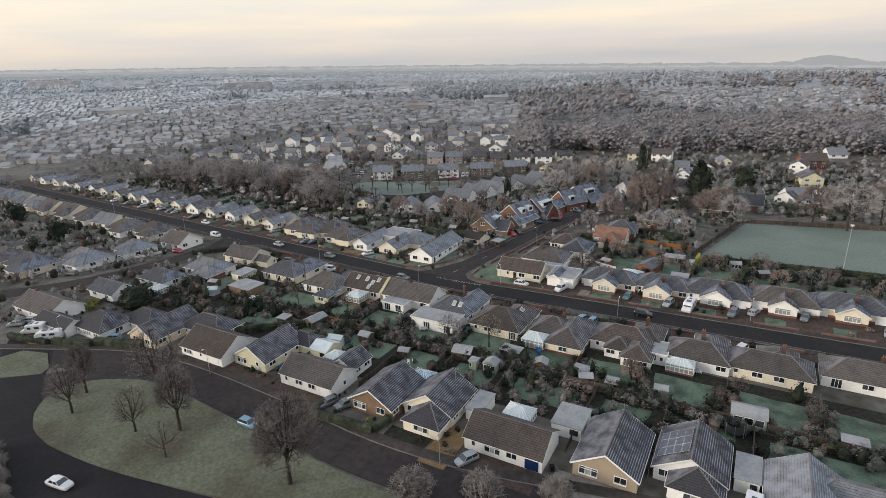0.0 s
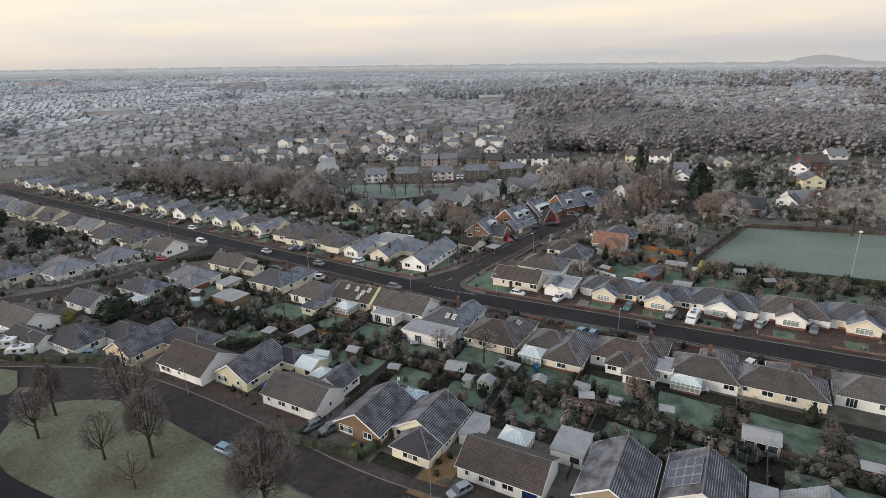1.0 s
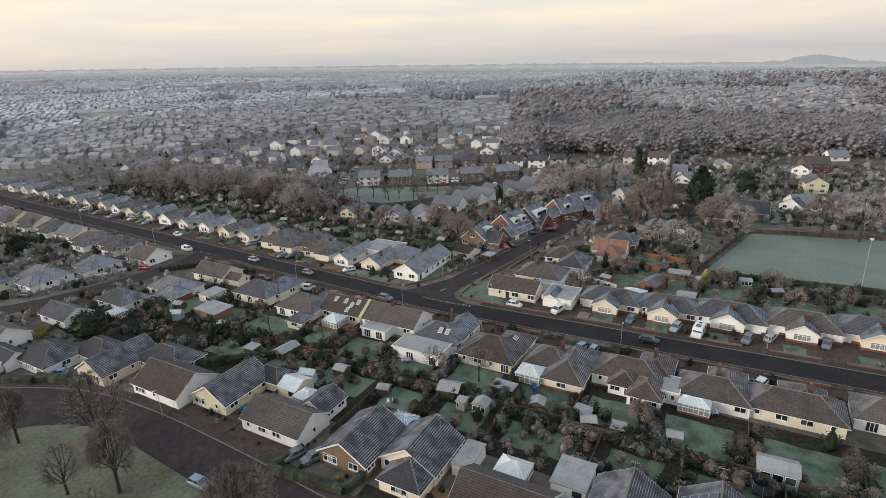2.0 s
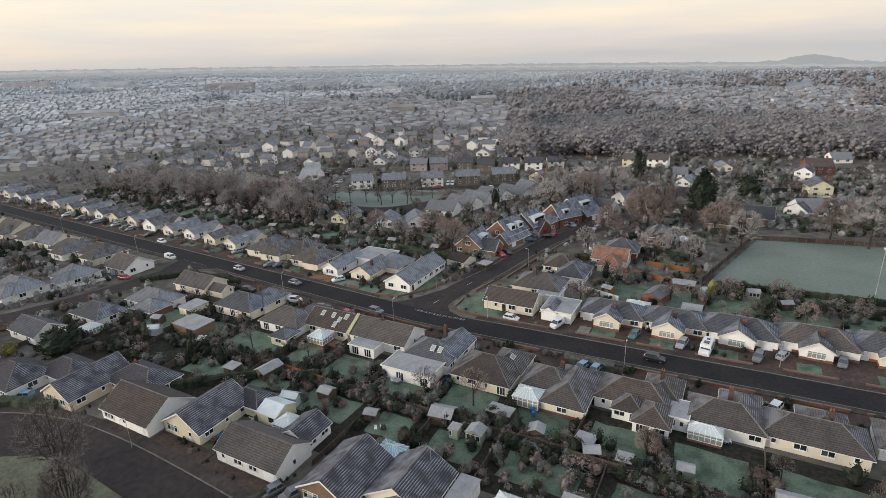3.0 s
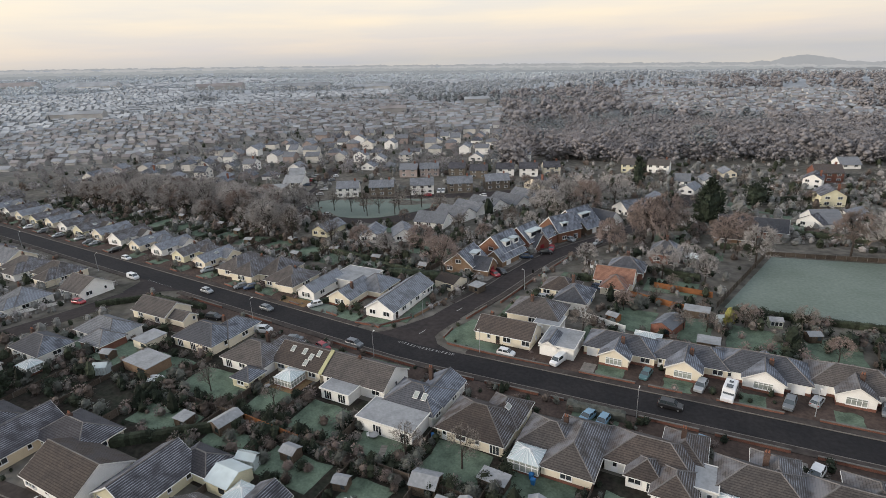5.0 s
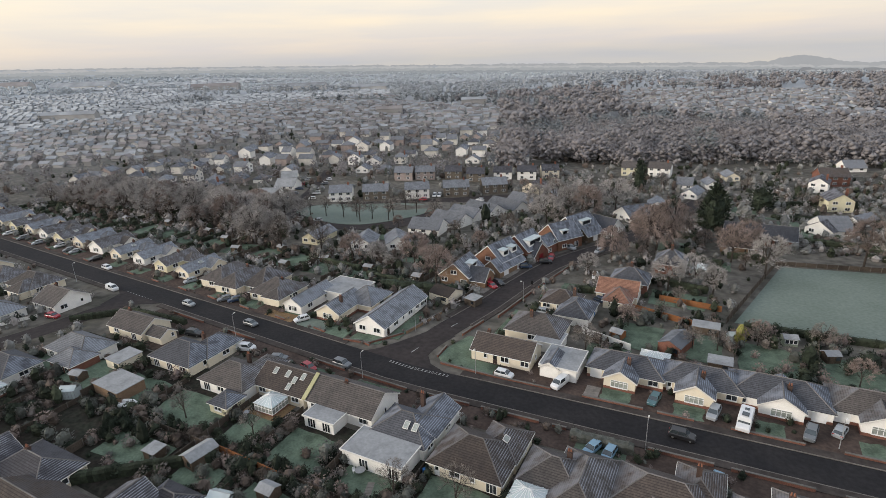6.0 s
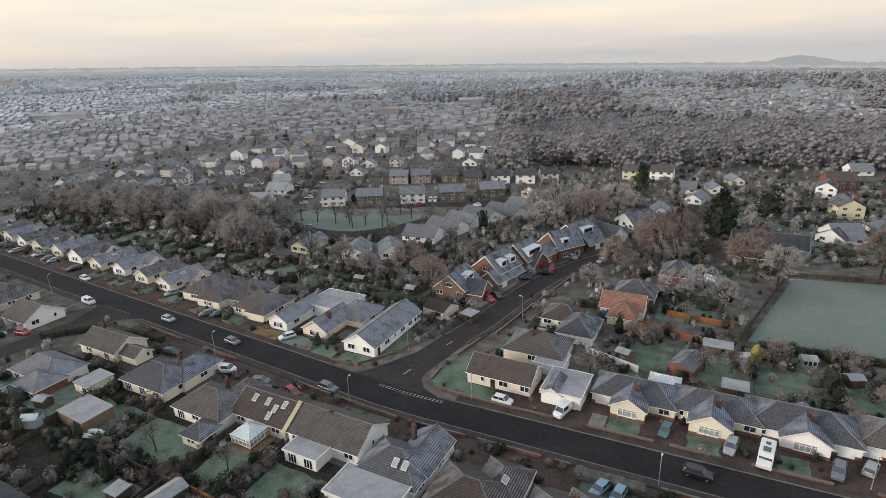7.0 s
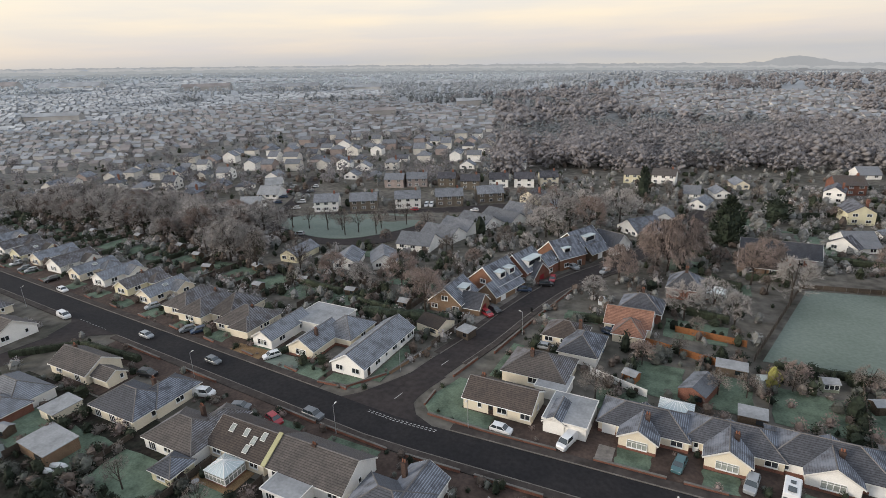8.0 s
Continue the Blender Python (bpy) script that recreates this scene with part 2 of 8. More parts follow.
M["poly"] = surface("pale_roof_sheet", (0.50, 0.56, 0.56), 0.3, (1, 0.1), spec=0.6)
M["blue_poly"] = surface("bluish_roof_glass", (0.25, 0.40, 0.46), 0.2, (1, 0.2), spec=0.7)
M["terracotta"] = surface("terracotta_pot", (0.22, 0.10, 0.065), 0.85, (6, 0.2))
# the ground pales with distance from the origin: haze put into its colour
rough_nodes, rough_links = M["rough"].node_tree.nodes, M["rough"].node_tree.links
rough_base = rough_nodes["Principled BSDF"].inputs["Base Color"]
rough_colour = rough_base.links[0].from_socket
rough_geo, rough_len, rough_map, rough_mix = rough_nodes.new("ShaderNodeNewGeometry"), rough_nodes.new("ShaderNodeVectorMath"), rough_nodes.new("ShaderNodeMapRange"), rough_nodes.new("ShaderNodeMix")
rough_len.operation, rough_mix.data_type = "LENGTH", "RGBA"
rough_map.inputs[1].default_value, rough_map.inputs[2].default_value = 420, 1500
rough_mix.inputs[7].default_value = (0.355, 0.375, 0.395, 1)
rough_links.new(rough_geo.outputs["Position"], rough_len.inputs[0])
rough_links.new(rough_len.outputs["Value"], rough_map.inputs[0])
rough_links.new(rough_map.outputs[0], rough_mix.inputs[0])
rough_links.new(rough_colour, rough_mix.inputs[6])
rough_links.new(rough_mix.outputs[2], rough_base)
PAINT = {}
for key, c in {"white": (0.62, 0.62, 0.62), "silver": (0.27, 0.285, 0.30), "blue": (0.16, 0.27, 0.36), "navy": (0.03, 0.05, 0.09), "black": (0.018, 0.018, 0.02), "grey": (0.12, 0.13, 0.14), "red": (0.30, 0.02, 0.03), "teal": (0.05, 0.11, 0.12)}.items():
    PAINT[key] = surface("car_paint_" + key, c, 0.28, (1.5, 0.06), (0.5, 0.1), spec=0.6)

# ---- mesh building ----
# The plan below is drawn in units of PLAN metres and brought to metres at the end; sizes known in metres are multiplied by K.
PLAN = 1.25
K = 1 / PLAN



class Build:
    """Gathers points, faces and face materials (and UVs in metres, where given) for one mesh."""

    def __init__(self):
        self.v, self.f, self.mi, self.uv = [], [], [], {}

    def face(self, pts, mi=0, uv=None):
        k = len(self.v)
        self.v += [tuple(p) for p in pts]
        self.f.append(tuple(range(k, k + len(pts))))
        self.mi.append(mi)
        if uv:
            self.uv[len(self.f) - 1] = uv

    def box(self, x0, y0, z0, x1, y1, z1, mi=0):
        k = len(self.v)
        self.v += [(x0, y0, z0), (x1, y0, z0), (x1, y1, z0), (x0, y1, z0), (x0, y0, z1), (x1, y0, z1), (x1, y1, z1), (x0, y1, z1)]
        self.f += [(k, k + 3, k + 2, k + 1), (k + 4, k + 5, k + 6, k + 7), (k, k + 1, k + 5, k + 4), (k + 1, k + 2, k + 6, k + 5), (k + 2, k + 3, k + 7, k + 6), (k + 3, k, k + 4, k + 7)]
        self.mi += [mi] * 6

    def prism(self, lower, upper, mi=0, cap=True):
        """Joins two rings of equally many points."""
        k, n = len(self.v), len(lower)
        self.v += [tuple(p) for p in lower] + [tuple(p) for p in upper]
        for i in range(n):
            j = (i + 1) % n
            self.f.append((k + i, k + j, k + n + j, k + n + i))
            self.mi.append(mi)
        if cap:
            self.f += [tuple(range(k + n - 1, k - 1, -1)), tuple(range(k + n, k + 2 * n))]
            self.mi += [mi, mi]

    def beam(self, a, b, ra, rb, n=4, mi=0, cap=True):
        """A tapered bar from a to b."""
        a, b = Vector(a), Vector(b)
        d = (b - a).normalized()
        s = d.cross(Vector((0, 0, 1)) if abs(d.z) < 0.9 else Vector((1, 0, 0))).normalized()
        u = s.cross(d)
        ring = [(math.cos(2 * math.pi * i / n), math.sin(2 * math.pi * i / n)) for i in range(n)]
        self.prism([a + s * c * ra + u * q * ra for c, q in ring], [b + s * c * rb + u * q * rb for c, q in ring], mi, cap)

    def slab(self, pts, thick, mi=0, uv=None):
        """A sloping or flat plate: the top polygon, its underside and rim."""
        low = [(p[0], p[1], p[2] - thick) for p in pts]
        self.face(pts, mi, uv)
        self.face(low[::-1], mi)
        for i in range(len(pts)):
            j = (i + 1) % len(pts)
            self.face((low[i], low[j], pts[j], pts[i]), mi)

    def lattice(self, xs, zs, y0, y1, sill=0.0):
        """A frame of bars in one piece: xs and zs run bar, gap, bar, gap ... bar; sill: how far the lowest bar stands out."""
        index = {}

        def vert(i, k, q):
            if (i, k, q) not in index:
                index[i, k, q] = len(self.v)
                self.v.append((xs[i], (y0 - (sill if k < 2 else 0)) if q == 0 else y1, zs[k]))
            return index[i, k, q]
        solid = lambda i, k: 0 <= i < len(xs) - 1 and 0 <= k < len(zs) - 1 and (i % 2 == 0 or k % 2 == 0)
        for i in range(len(xs) - 1):
            for k in range(len(zs) - 1):
                if not solid(i, k):
                    continue
                quads = [[(i, k, 0), (i + 1, k, 0), (i + 1, k + 1, 0), (i, k + 1, 0)], [(i + 1, k, 1), (i, k, 1), (i, k + 1, 1), (i + 1, k + 1, 1)]]
                if not solid(i - 1, k):
                    quads.append([(i, k, 1), (i, k, 0), (i, k + 1, 0), (i, k + 1, 1)])
                if not solid(i + 1, k):
                    quads.append([(i + 1, k, 0), (i + 1, k, 1), (i + 1, k + 1, 1), (i + 1, k + 1, 0)])
                if not solid(i, k - 1):
                    quads.append([(i, k, 1), (i + 1, k, 1), (i + 1, k, 0), (i, k, 0)])
                if not solid(i, k + 1):
                    quads.append([(i, k + 1, 0), (i + 1, k + 1, 0), (i + 1, k + 1, 1), (i, k + 1, 1)])
                for q in quads:
                    self.f.append(tuple(vert(*p) for p in q))
                    self.mi.append(0)

    def mesh(self, name, mats, smooth=False):
        me = bpy.data.meshes.new(name)
        me.from_pydata(self.v, [], self.f)
        for m in mats:
            me.materials.append(m)
        me.polygons.foreach_set("material_index", self.mi)
        if smooth:
            me.polygons.foreach_set("use_smooth", [True] * len(self.f))
        if self.uv:
            layer = me.uv_layers.new(name="UVMap")
            for i, uv in self.uv.items():
                for k, c in zip(me.polygons[i].loop_indices, uv):
                    layer.data[k].uv = c
        me.update()
        return me


def part(name, b, mats, parent, label="", smooth=False, at=None):
    """Links a Build (or a ready mesh) as one mesh object under a thing or a part."""
    me = b.mesh(name, mats if isinstance(mats, (list, tuple)) else [mats], smooth) if isinstance(b, Build) else b
    ob = new(name, me)
    ob.parent = parent
    if at is not None:
        ob.matrix_basis = at
    return tagged(ob, label)


def thing(name, x, y, z=0.0, rot=0.0, label="", category="", group="", kind=""):
    ob = new(name)
    ob.empty_display_size = 0.3
    ob.matrix_basis = pose(x, y, z, 0, 0, rot)
    return tagged(ob, label, category, group, kind)


def solo(name, b, mats, label="", category="", group="", kind="", at=None, smooth=False):
    """A thing, or piece of the setting, that is one mesh."""
    ob = new(name, b.mesh(name, mats if isinstance(mats, (list, tuple)) else [mats], smooth) if isinstance(b, Build) else b)
    if at is not None:
        ob.matrix_basis = at
    return tagged(ob, label, category, group, kind)


# ---- the lie of the land ----


def smooth_step(a, b, t):
    t = min(1.0, max(0.0, (t - a) / (b - a)))
    return t * t * (3 - 2 * t)


def land(x, y):
    """Height of the ground: level round the streets, a dip behind them, a long hill to the north; far off it is tilted,
    up to the west and down to the east, to fit the skyline in the camera's view.
    """
    ahead, across = -0.47 * x + 0.88 * y, 0.88 * x + 0.47 * y
    z = -0.030 * (across + 10) * smooth_step(260, 1100, ahead)
    z += 0.012 * max(0.0, ahead - 900) * smooth_step(900, 2500, ahead) * 0.3
    d, west = math.hypot(x, y), math.degrees(math.atan2(-x, y))
    if y > 0 and 560 < d < 1860 and west < 22:
        z += 20 * smooth_step(600, 1200, d) * (1 - smooth_step(1450, 1850, d)) * (1 - smooth_step(8, 22, west))
    return z - 2.4 * smooth_step(200, 245, y - 0.25 * x)


def road_y(x):
    """Centre line of the main road."""
    return 104.9 + (0.078 * (-60 - x) if x < -60 else 0.035 * (x + 60))

# ---- ground, roads, pavements ----
rings = [0, 60, 90, 120, 140, 160, 180, 200, 220, 240, 270, 300, 360, 420, 500, 600, 660, 720, 790, 860, 940, 1030, 1130, 1240, 1370, 1500, 1650, 1800, 2200, 2700, 3300, 3900]
gb = Build()
SPOKES = 72
for r in rings:
    for i in range(SPOKES):
        a = 2 * math.pi * i / SPOKES
        px, py = -40 + r * math.cos(a), 60 + r * math.sin(a)
        gb.v.append((px, py, land(px, py) - 0.03))
for k in range(len(rings) - 1):
    for i in range(SPOKES):
        j = (i + 1) % SPOKES
        gb.f.append((k * SPOKES + i, (k + 1) * SPOKES + i, (k + 1) * SPOKES + j, k * SPOKES + j))
        gb.mi.append(0)
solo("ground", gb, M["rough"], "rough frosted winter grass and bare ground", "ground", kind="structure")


def strip(name, pts, width, z, mat, label, category="road", thick=0.0, shift=0.0):
    """A ribbon along a centre line; thick: a raised one with real edges."""
    ps = [Vector((p[0], p[1], 0)) for p in pts]
    left, right = [], []
    for i, p in enumerate(ps):
        d = (ps[min(i + 1, len(ps) - 1)] - ps[max(i - 1, 0)]).normalized()
        s = Vector((-d.y, d.x, 0))
        left.append(p + s * (shift + width / 2))
        right.append(p + s * (shift - width / 2))
    b = Build()
    for i in range(len(ps) - 1):
        q = [right[i], right[i + 1], left[i + 1], left[i]]
        q = [(v.x, v.y, land(v.x, v.y) + z) for v in q]
        if thick:
            b.slab(q, thick)
        else:
            b.face(q)
    return solo(name, b, mat, label, category, kind="structure")


def curve_points(pts, step=4.0):
    """A smooth line through the points."""
    out = []
    for i in range(len(pts) - 1):
        p0, p1, p2, p3 = (Vector(pts[max(0, min(len(pts) - 1, k))]) for k in (i - 1, i, i + 1, i + 2))
        n = max(2, int((p2 - p1).length / step))
        for k in range(n):
            t = k / n
            out.append(0.5 * (2 * p1 + (p2 - p0) * t + (2 * p0 - 5 * p1 + 4 * p2 - p3) * t * t + (3 * p1 - p0 - 3 * p2 + p3) * t ** 3))
    out.append(Vector(pts[-1]))
    return [(p.x, p.y) for p in out]


def plate(name, pts, z, mat, label, category, thick=0.05, kind="structure"):
    b = Build()
    b.slab([(x, y, land(x, y) + z) for x, y in pts], thick)
    return solo(name, b, mat, label, category, kind=kind)


def draped(name, pts, z, mat, label, category):
    """A flat patch that follows a slope: rings of faces drawn in from its outline to the middle, with a rim."""
    cx, cy = sum(p[0] for p in pts) / len(pts), sum(p[1] for p in pts) / len(pts)
    b = Build()
    at = lambda p, f, h: (cx + (p[0] - cx) * f, cy + (p[1] - cy) * f, land(cx + (p[0] - cx) * f, cy + (p[1] - cy) * f) + h)
    for p, q in zip(pts, pts[1:] + pts[:1]):
        b.face((at(p, 1, -0.1), at(q, 1, -0.1), at(q, 1, z), at(p, 1, z)))
        for k in range(5):
            b.face((at(p, 1 - k / 5, z), at(q, 1 - k / 5, z), at(q, 0.8 - k / 5, z), at(p, 0.8 - k / 5, z)) if k < 4 else (at(p, 0.2, z), at(q, 0.2, z), at(p, 0, z)))
    return solo(name, b, mat, label, category, kind="structure")


main_line = [(x, road_y(x)) for x in range(-420, 81, 10)]
side_line = curve_points([(-62.6, 110), (-60.8, 122), (-57.8, 135.5), (-55.6, 149.5), (-52.4, 163.5), (-47.9, 174), (-42, 185), (-36.6, 198), (-34, 210), (-30, 228), (-24, 255)])
west_line = curve_points([(-134.5, 110), (-136.0, 101), (-138.6, 86), (-145, 67), (-157, 52), (-175, 40), (-200, 30)])
lane_line = curve_points([(-160, 24), (-128, 34), (-112, 41), (-97, 47.3), (-82, 49.0), (-60, 48.2), (-42, 46.8), (-26, 47.8), (-8, 51.5), (14, 55.5), (50, 62)])
south_line = curve_points([(-124, 46), (-112, 38), (-101, 31), (-86, 26.2), (-70, 25.3), (-54, 27.6), (-38, 32), (-18, 38), (10, 43), (78.9, 55.3)])
strip("road_main", main_line, 5.6, 0.02, M["street"], "dark freshly surfaced asphalt street between bungalows")
strip("road_side", side_line, 5.6, 0.014, M["old_asphalt"], "worn purplish asphalt side road leading between houses")
strip("road_west", west_line, 6.0, 0.014, M["old_asphalt"], "worn grey asphalt side road")
strip("road_lane", lane_line, 6.4, 0.014, M["old_asphalt"], "worn brownish asphalt lane past a green")
strip("road_south", south_line, 9.0, 0.018, M["asphalt"], "dark asphalt road curving round a green")

# mouths of the side roads, flared
plate("road_mouth", [(-74.7, 107.0), (-71, 108.4), (-68.6, 110.8), (-66.4, 114.8), (-64.0, 119.6), (-57.9, 120.4), (-59.4, 114.6), (-59.2, 111.8), (-57.4, 109.4), (-53.6, 107.8), (-50, 107.2)], 0.018, M["old_asphalt"], "worn asphalt mouth of a side road", "road", 0.01)
plate("road_mouth", [(-146, 109.6), (-141.5, 107.0), (-139.6, 101), (-132.6, 101), (-131.4, 104.6), (-126, 107.8)], 0.0175, M["old_asphalt"], "worn asphalt mouth of a side road", "road", 0.01)

# pavements with kerbs, broken where the side roads join
for x0, x1, side in ((-420, -74, 1), (-51, 80, 1), (-420, -145, -1), (-126, 80, -1)):
    line = [(x, road_y(x)) for x in range(x0, x1 + 1, 8)]
    strip("kerb", line, 0.16, 0.12, M["kerb"], "pale worn kerb stones along the street", "kerb", 0.14, shift=side * 2.88)
    strip("pavement", line, 1.35, 0.115, M["pavement"], "brownish worn footway beside the street", "pavement", 0.14, shift=side * 3.64)
for sgn, pts in ((1, side_line[4:]), (-1, side_line[4:])):
    strip("kerb", pts, 0.16, 0.12, M["kerb"], "pale worn kerb stones along the side road", "kerb", 0.14, shift=sgn * 2.68)
    strip("pavement", pts, 1.25, 0.11, M["pavement"], "brownish worn footway beside the side road", "pavement", 0.14, shift=sgn * 3.4)
strip("pavement", lane_line[8:], 1.8, 0.10, M["pavement"], "worn footway beside the lane", "pavement", 0.12, shift=4.2)
strip("kerb", lane_line[8:], 0.16, 0.11, M["kerb"], "worn kerb along the lane", "kerb", 0.12, shift=3.25)

# give-way dashes at both side roads and the centre marks of the side road
for k in range(18):
    x = -64.6 + k * 0.67
    for off in (0, 0.24):
        b = Build()
        b.box(0, 0, 0, 0.42, 0.12, 0.006)
        solo("road_marking", b, M["paint_line"], "worn white give-way dash on dark asphalt", "road marking", "give-way dashes", at=pose(x, road_y(x) + 2.1 - off * 1.6, 0.022, 0, 0, -2))
for k in range(9):
    x = -141 + k * 1.2
    b = Build()
    b.box(0, 0, 0, 0.55, 0.11, 0.006)
    solo("road_marking", b, M["paint_line"], "worn white give-way dash on dark asphalt", "road marking", "give-way dashes", at=pose(x, road_y(x) - 2.6, 0.022, 0, 0, -4))
for x, y, r in ((-62.4, 112.5, 80), (-60.2, 124.5, 78)):
    b = Build()
    b.box(-1.0, -0.06, 0, 1.0, 0.06, 0.006)
    solo("road_marking", b, M["paint_line"], "worn white centre dash on the side road", "road marking", "centre dashes", at=pose(x, y, 0.022, 0, 0, r))

# the green, the far green, the playing field
plate("green", curve_points([(-89.5, 29.3), (-93.2, 31.2), (-96.2, 34.2), (-97.0, 37.0), (-95.4, 40.3), (-91.5, 43), (-86.4, 45.2), (-77.3, 45.6), (-62.9, 44.6), (-42.4, 43.2), (-30, 43.0), (-20, 43.5), (-30, 39.5), (-42, 35.6), (-54, 32.4), (-70, 29.2), (-83.4, 28.2), (-89.5, 29.3)], 3)[:-1], 0.12, M["green"], "frosted grass green with bare trees beside the lane", "grass", 0.14)
plate("green", [(-120, 35.0), (-118.2, 41.0), (-112.6, 42.6), (-106.4, 39.8), (-105.4, 38.0), (-110.6, 34.0)], 0.10, M["green"], "frosted grass corner beside the lane", "grass", 0.12)
far_green = curve_points([(-155.3, 184.6), (-159.4, 191.2), (-156.8, 200.2), (-141.7, 207.7), (-126.2, 214.2), (-116.7, 215.2), (-112.5, 211.8), (-110.5, 205.4), (-112.1, 193.4), (-115.7, 184.2), (-121.4, 177.3), (-130.9, 175.5), (-142.8, 178.6), (-155.3, 184.6)])
ring_line = curve_points([(-155.6, 178.6), (-165.5, 197.8), (-157.6, 204.4), (-140.1, 212.5), (-118.2, 225.6), (-101.8, 235.9), (-92.0, 242.1), (-93.4, 227.8), (-102.6, 215.6), (-103.6, 200.7), (-105.7, 183.1), (-111.4, 174.9), (-119.3, 171.8), (-130.1, 169.3), (-142.5, 173.0), (-155.6, 178.6)])
draped("road_ring", ring_line, 0.03, M["old_asphalt"], "worn asphalt road round a small green", "road")
plate("road_apron", [(-106, 37.5), (-99.5, 30.5), (-92, 26), (-84, 27), (-70, 34), (-60, 42), (-46, 43), (-60, 47), (-82, 48), (-97, 46)], 0.008, M["old_asphalt"], "worn asphalt round the end of a green", "road", 0.01)
draped("green", far_green, 0.12, M["field"], "small frosted green ringed by a road", "grass")
plate("playing_field", [(-10.5, 147), (-1.2, 183.5), (70, 196), (70, 152)], 0.06, M["field"], "broad frosted playing field", "grass", 0.08)

# ---- houses ----
PITCH = math.tan(radians(31))


def opening(owner, code, px, py, ang, wide, label=""):
    """A window, door or garage door set on a wall at px, py that faces along ang (degrees)."""
    sizes = {"p": (3.3, 1.5, 0.7), "P": (2.9, 1.45, 0.7), "w": (1.9, 1.25, 0.9), "s": (0.8, 1.05, 1.05), "d": (1.8, 2.0, 0.12), "D": (0.95, 2.0, 0.1), "g": (2.3, 2.0, 0.05), "G": (2.3, 2.0, 0.05), "R": (2.3, 2.0, 0.05), "B": (0.95, 2.0, 0.1)}
    w, h, z0 = (v * K for v in sizes[code[0]])
    if len(code) > 1:
        z0 += float(code[1:]) * K
    code = code[0]
    w = min(w, wide * 0.92)
    at = pose(px, py, z0, 0, 0, ang)
    b = Build()
    fr = 0.06
    if code in "pPwsd":
        n = {"p": 4, "P": 3, "w": 2, "s": 1, "d": 3}[code]
        xs, zs = [], [-0.07 if code != "d" else 0.0, fr] + ([h * 0.70, h * 0.70 + 0.05] if code in "pP" else []) + [h - fr, h]
        for k in range(n + 1):
            x = -w / 2 + (w - fr) * k / n
            xs += [x, x + fr]
        b.lattice(xs, zs, -0.05, 0.05, 0.09 if code != "d" else 0.0)
        win = part("window" if code != "d" else "patio_door", b, M["upvc"], owner, at=at)
        for k in range(n):
            x = -w / 2 + fr + (w - fr) * k / n
            g = Build()
            g.box(x, -0.012, fr, x + (w - fr) / n - fr, 0.01, h - fr)
            part("pane", g, M["curtain_glass"] if code == "p" or code == "P" and k == 1 else M["glass"], win)
    elif code in "DB":
        b.box(-w / 2, -0.05, 0, w / 2, 0.02, h)
        door = part("door", b, M["upvc"] if code == "D" else M["door_dark"], owner, at=at)
        g = Build()
        g.box(-w * 0.3, -0.06, h * 0.52, w * 0.3, -0.03, h * 0.92)
        part("pane", g, M["glass"], door)
    else:
        b.box(-w / 2, -0.05, 0, w / 2, 0.02, h)
        for k in range(1, 9):
            b.box(-w / 2, -0.062, h * k / 9 - 0.02, w / 2, -0.04, h * k / 9)
        part("garage_door", b, M[{"g": "upvc", "G": "door_blue", "R": "door_red"}[code]], owner, at=at)


def roof_polys(x0, y0, x1, y1, e, kind, pitch, over=0.3, verge=0.18):
    """Top polygons with UVs in metres, and the lines of ridges and hips."""
    polys, lines = [], []
    if kind in ("gx", "gy"):
        if kind == "gx":
            h = (y1 - y0) / 2
            zr, ze, ym = e + h * pitch, e - over * pitch, (y0 + y1) / 2
            a, c = x0 - verge, x1 + verge
            polys = [[(a, y0 - over, ze), (c, y0 - over, ze), (c, ym, zr), (a, ym, zr)], [(c, y1 + over, ze), (a, y1 + over, ze), (a, ym, zr), (c, ym, zr)]]
            lines = [((a, ym, zr), (c, ym, zr))]
        else:
            h = (x1 - x0) / 2
            zr, ze, xm = e + h * pitch, e - over * pitch, (x0 + x1) / 2
            a, c = y0 - verge, y1 + verge
            polys = [[(x1 + over, a, ze), (x1 + over, c, ze), (xm, c, zr), (xm, a, zr)], [(x0 - over, c, ze), (x0 - over, a, ze), (xm, a, zr), (xm, c, zr)]]
            lines = [((xm, a, zr), (xm, c, zr))]
    else:
        a0, b0, a1, b1 = x0 - over, y0 - over, x1 + over, y1 + over
        ze = e - over * pitch
        wx, wy = a1 - a0, b1 - b0
        h = min(wx, wy) / 2
        zr = ze + h * pitch
        if kind == "hx":
            h = wy / 2
            zr = ze + h * pitch
            hx = min(h, wx / 2 - 0.05)
            p, q = (a0 + hx, (b0 + b1) / 2, zr), (a1 - hx, (b0 + b1) / 2, zr)
        else:
            h = wx / 2
            zr = ze + h * pitch
            hy = min(h, wy / 2 - 0.05)
            p, q = ((a0 + a1) / 2, b0 + hy, zr), ((a0 + a1) / 2, b1 - hy, zr)
        A, B, C, D = (a0, b0, ze), (a1, b0, ze), (a1, b1, ze), (a0, b1, ze)
        if kind == "hx":
            polys = [[A, B, q, p], [C, D, p, q], [B, C, q], [D, A, p]]
            lines = [(p, q), (A, p), (D, p), (B, q), (C, q)]
        else:
            polys = [[B, C, q, p], [D, A, p, q], [A, B, p], [C, D, q]]
            lines = [(p, q), (A, p), (B, p), (C, q), (D, q)]
    out = []
    for poly in polys:
        o, u = Vector(poly[0]), (Vector(poly[1]) - Vector(poly[0])).normalized()
        nrm = u.cross(Vector(poly[2]) - o).normalized()
        v = nrm.cross(u)
        out.append((poly, [((Vector(p) - o).dot(u), (Vector(p) - o).dot(v)) for p in poly]))
    return out, lines


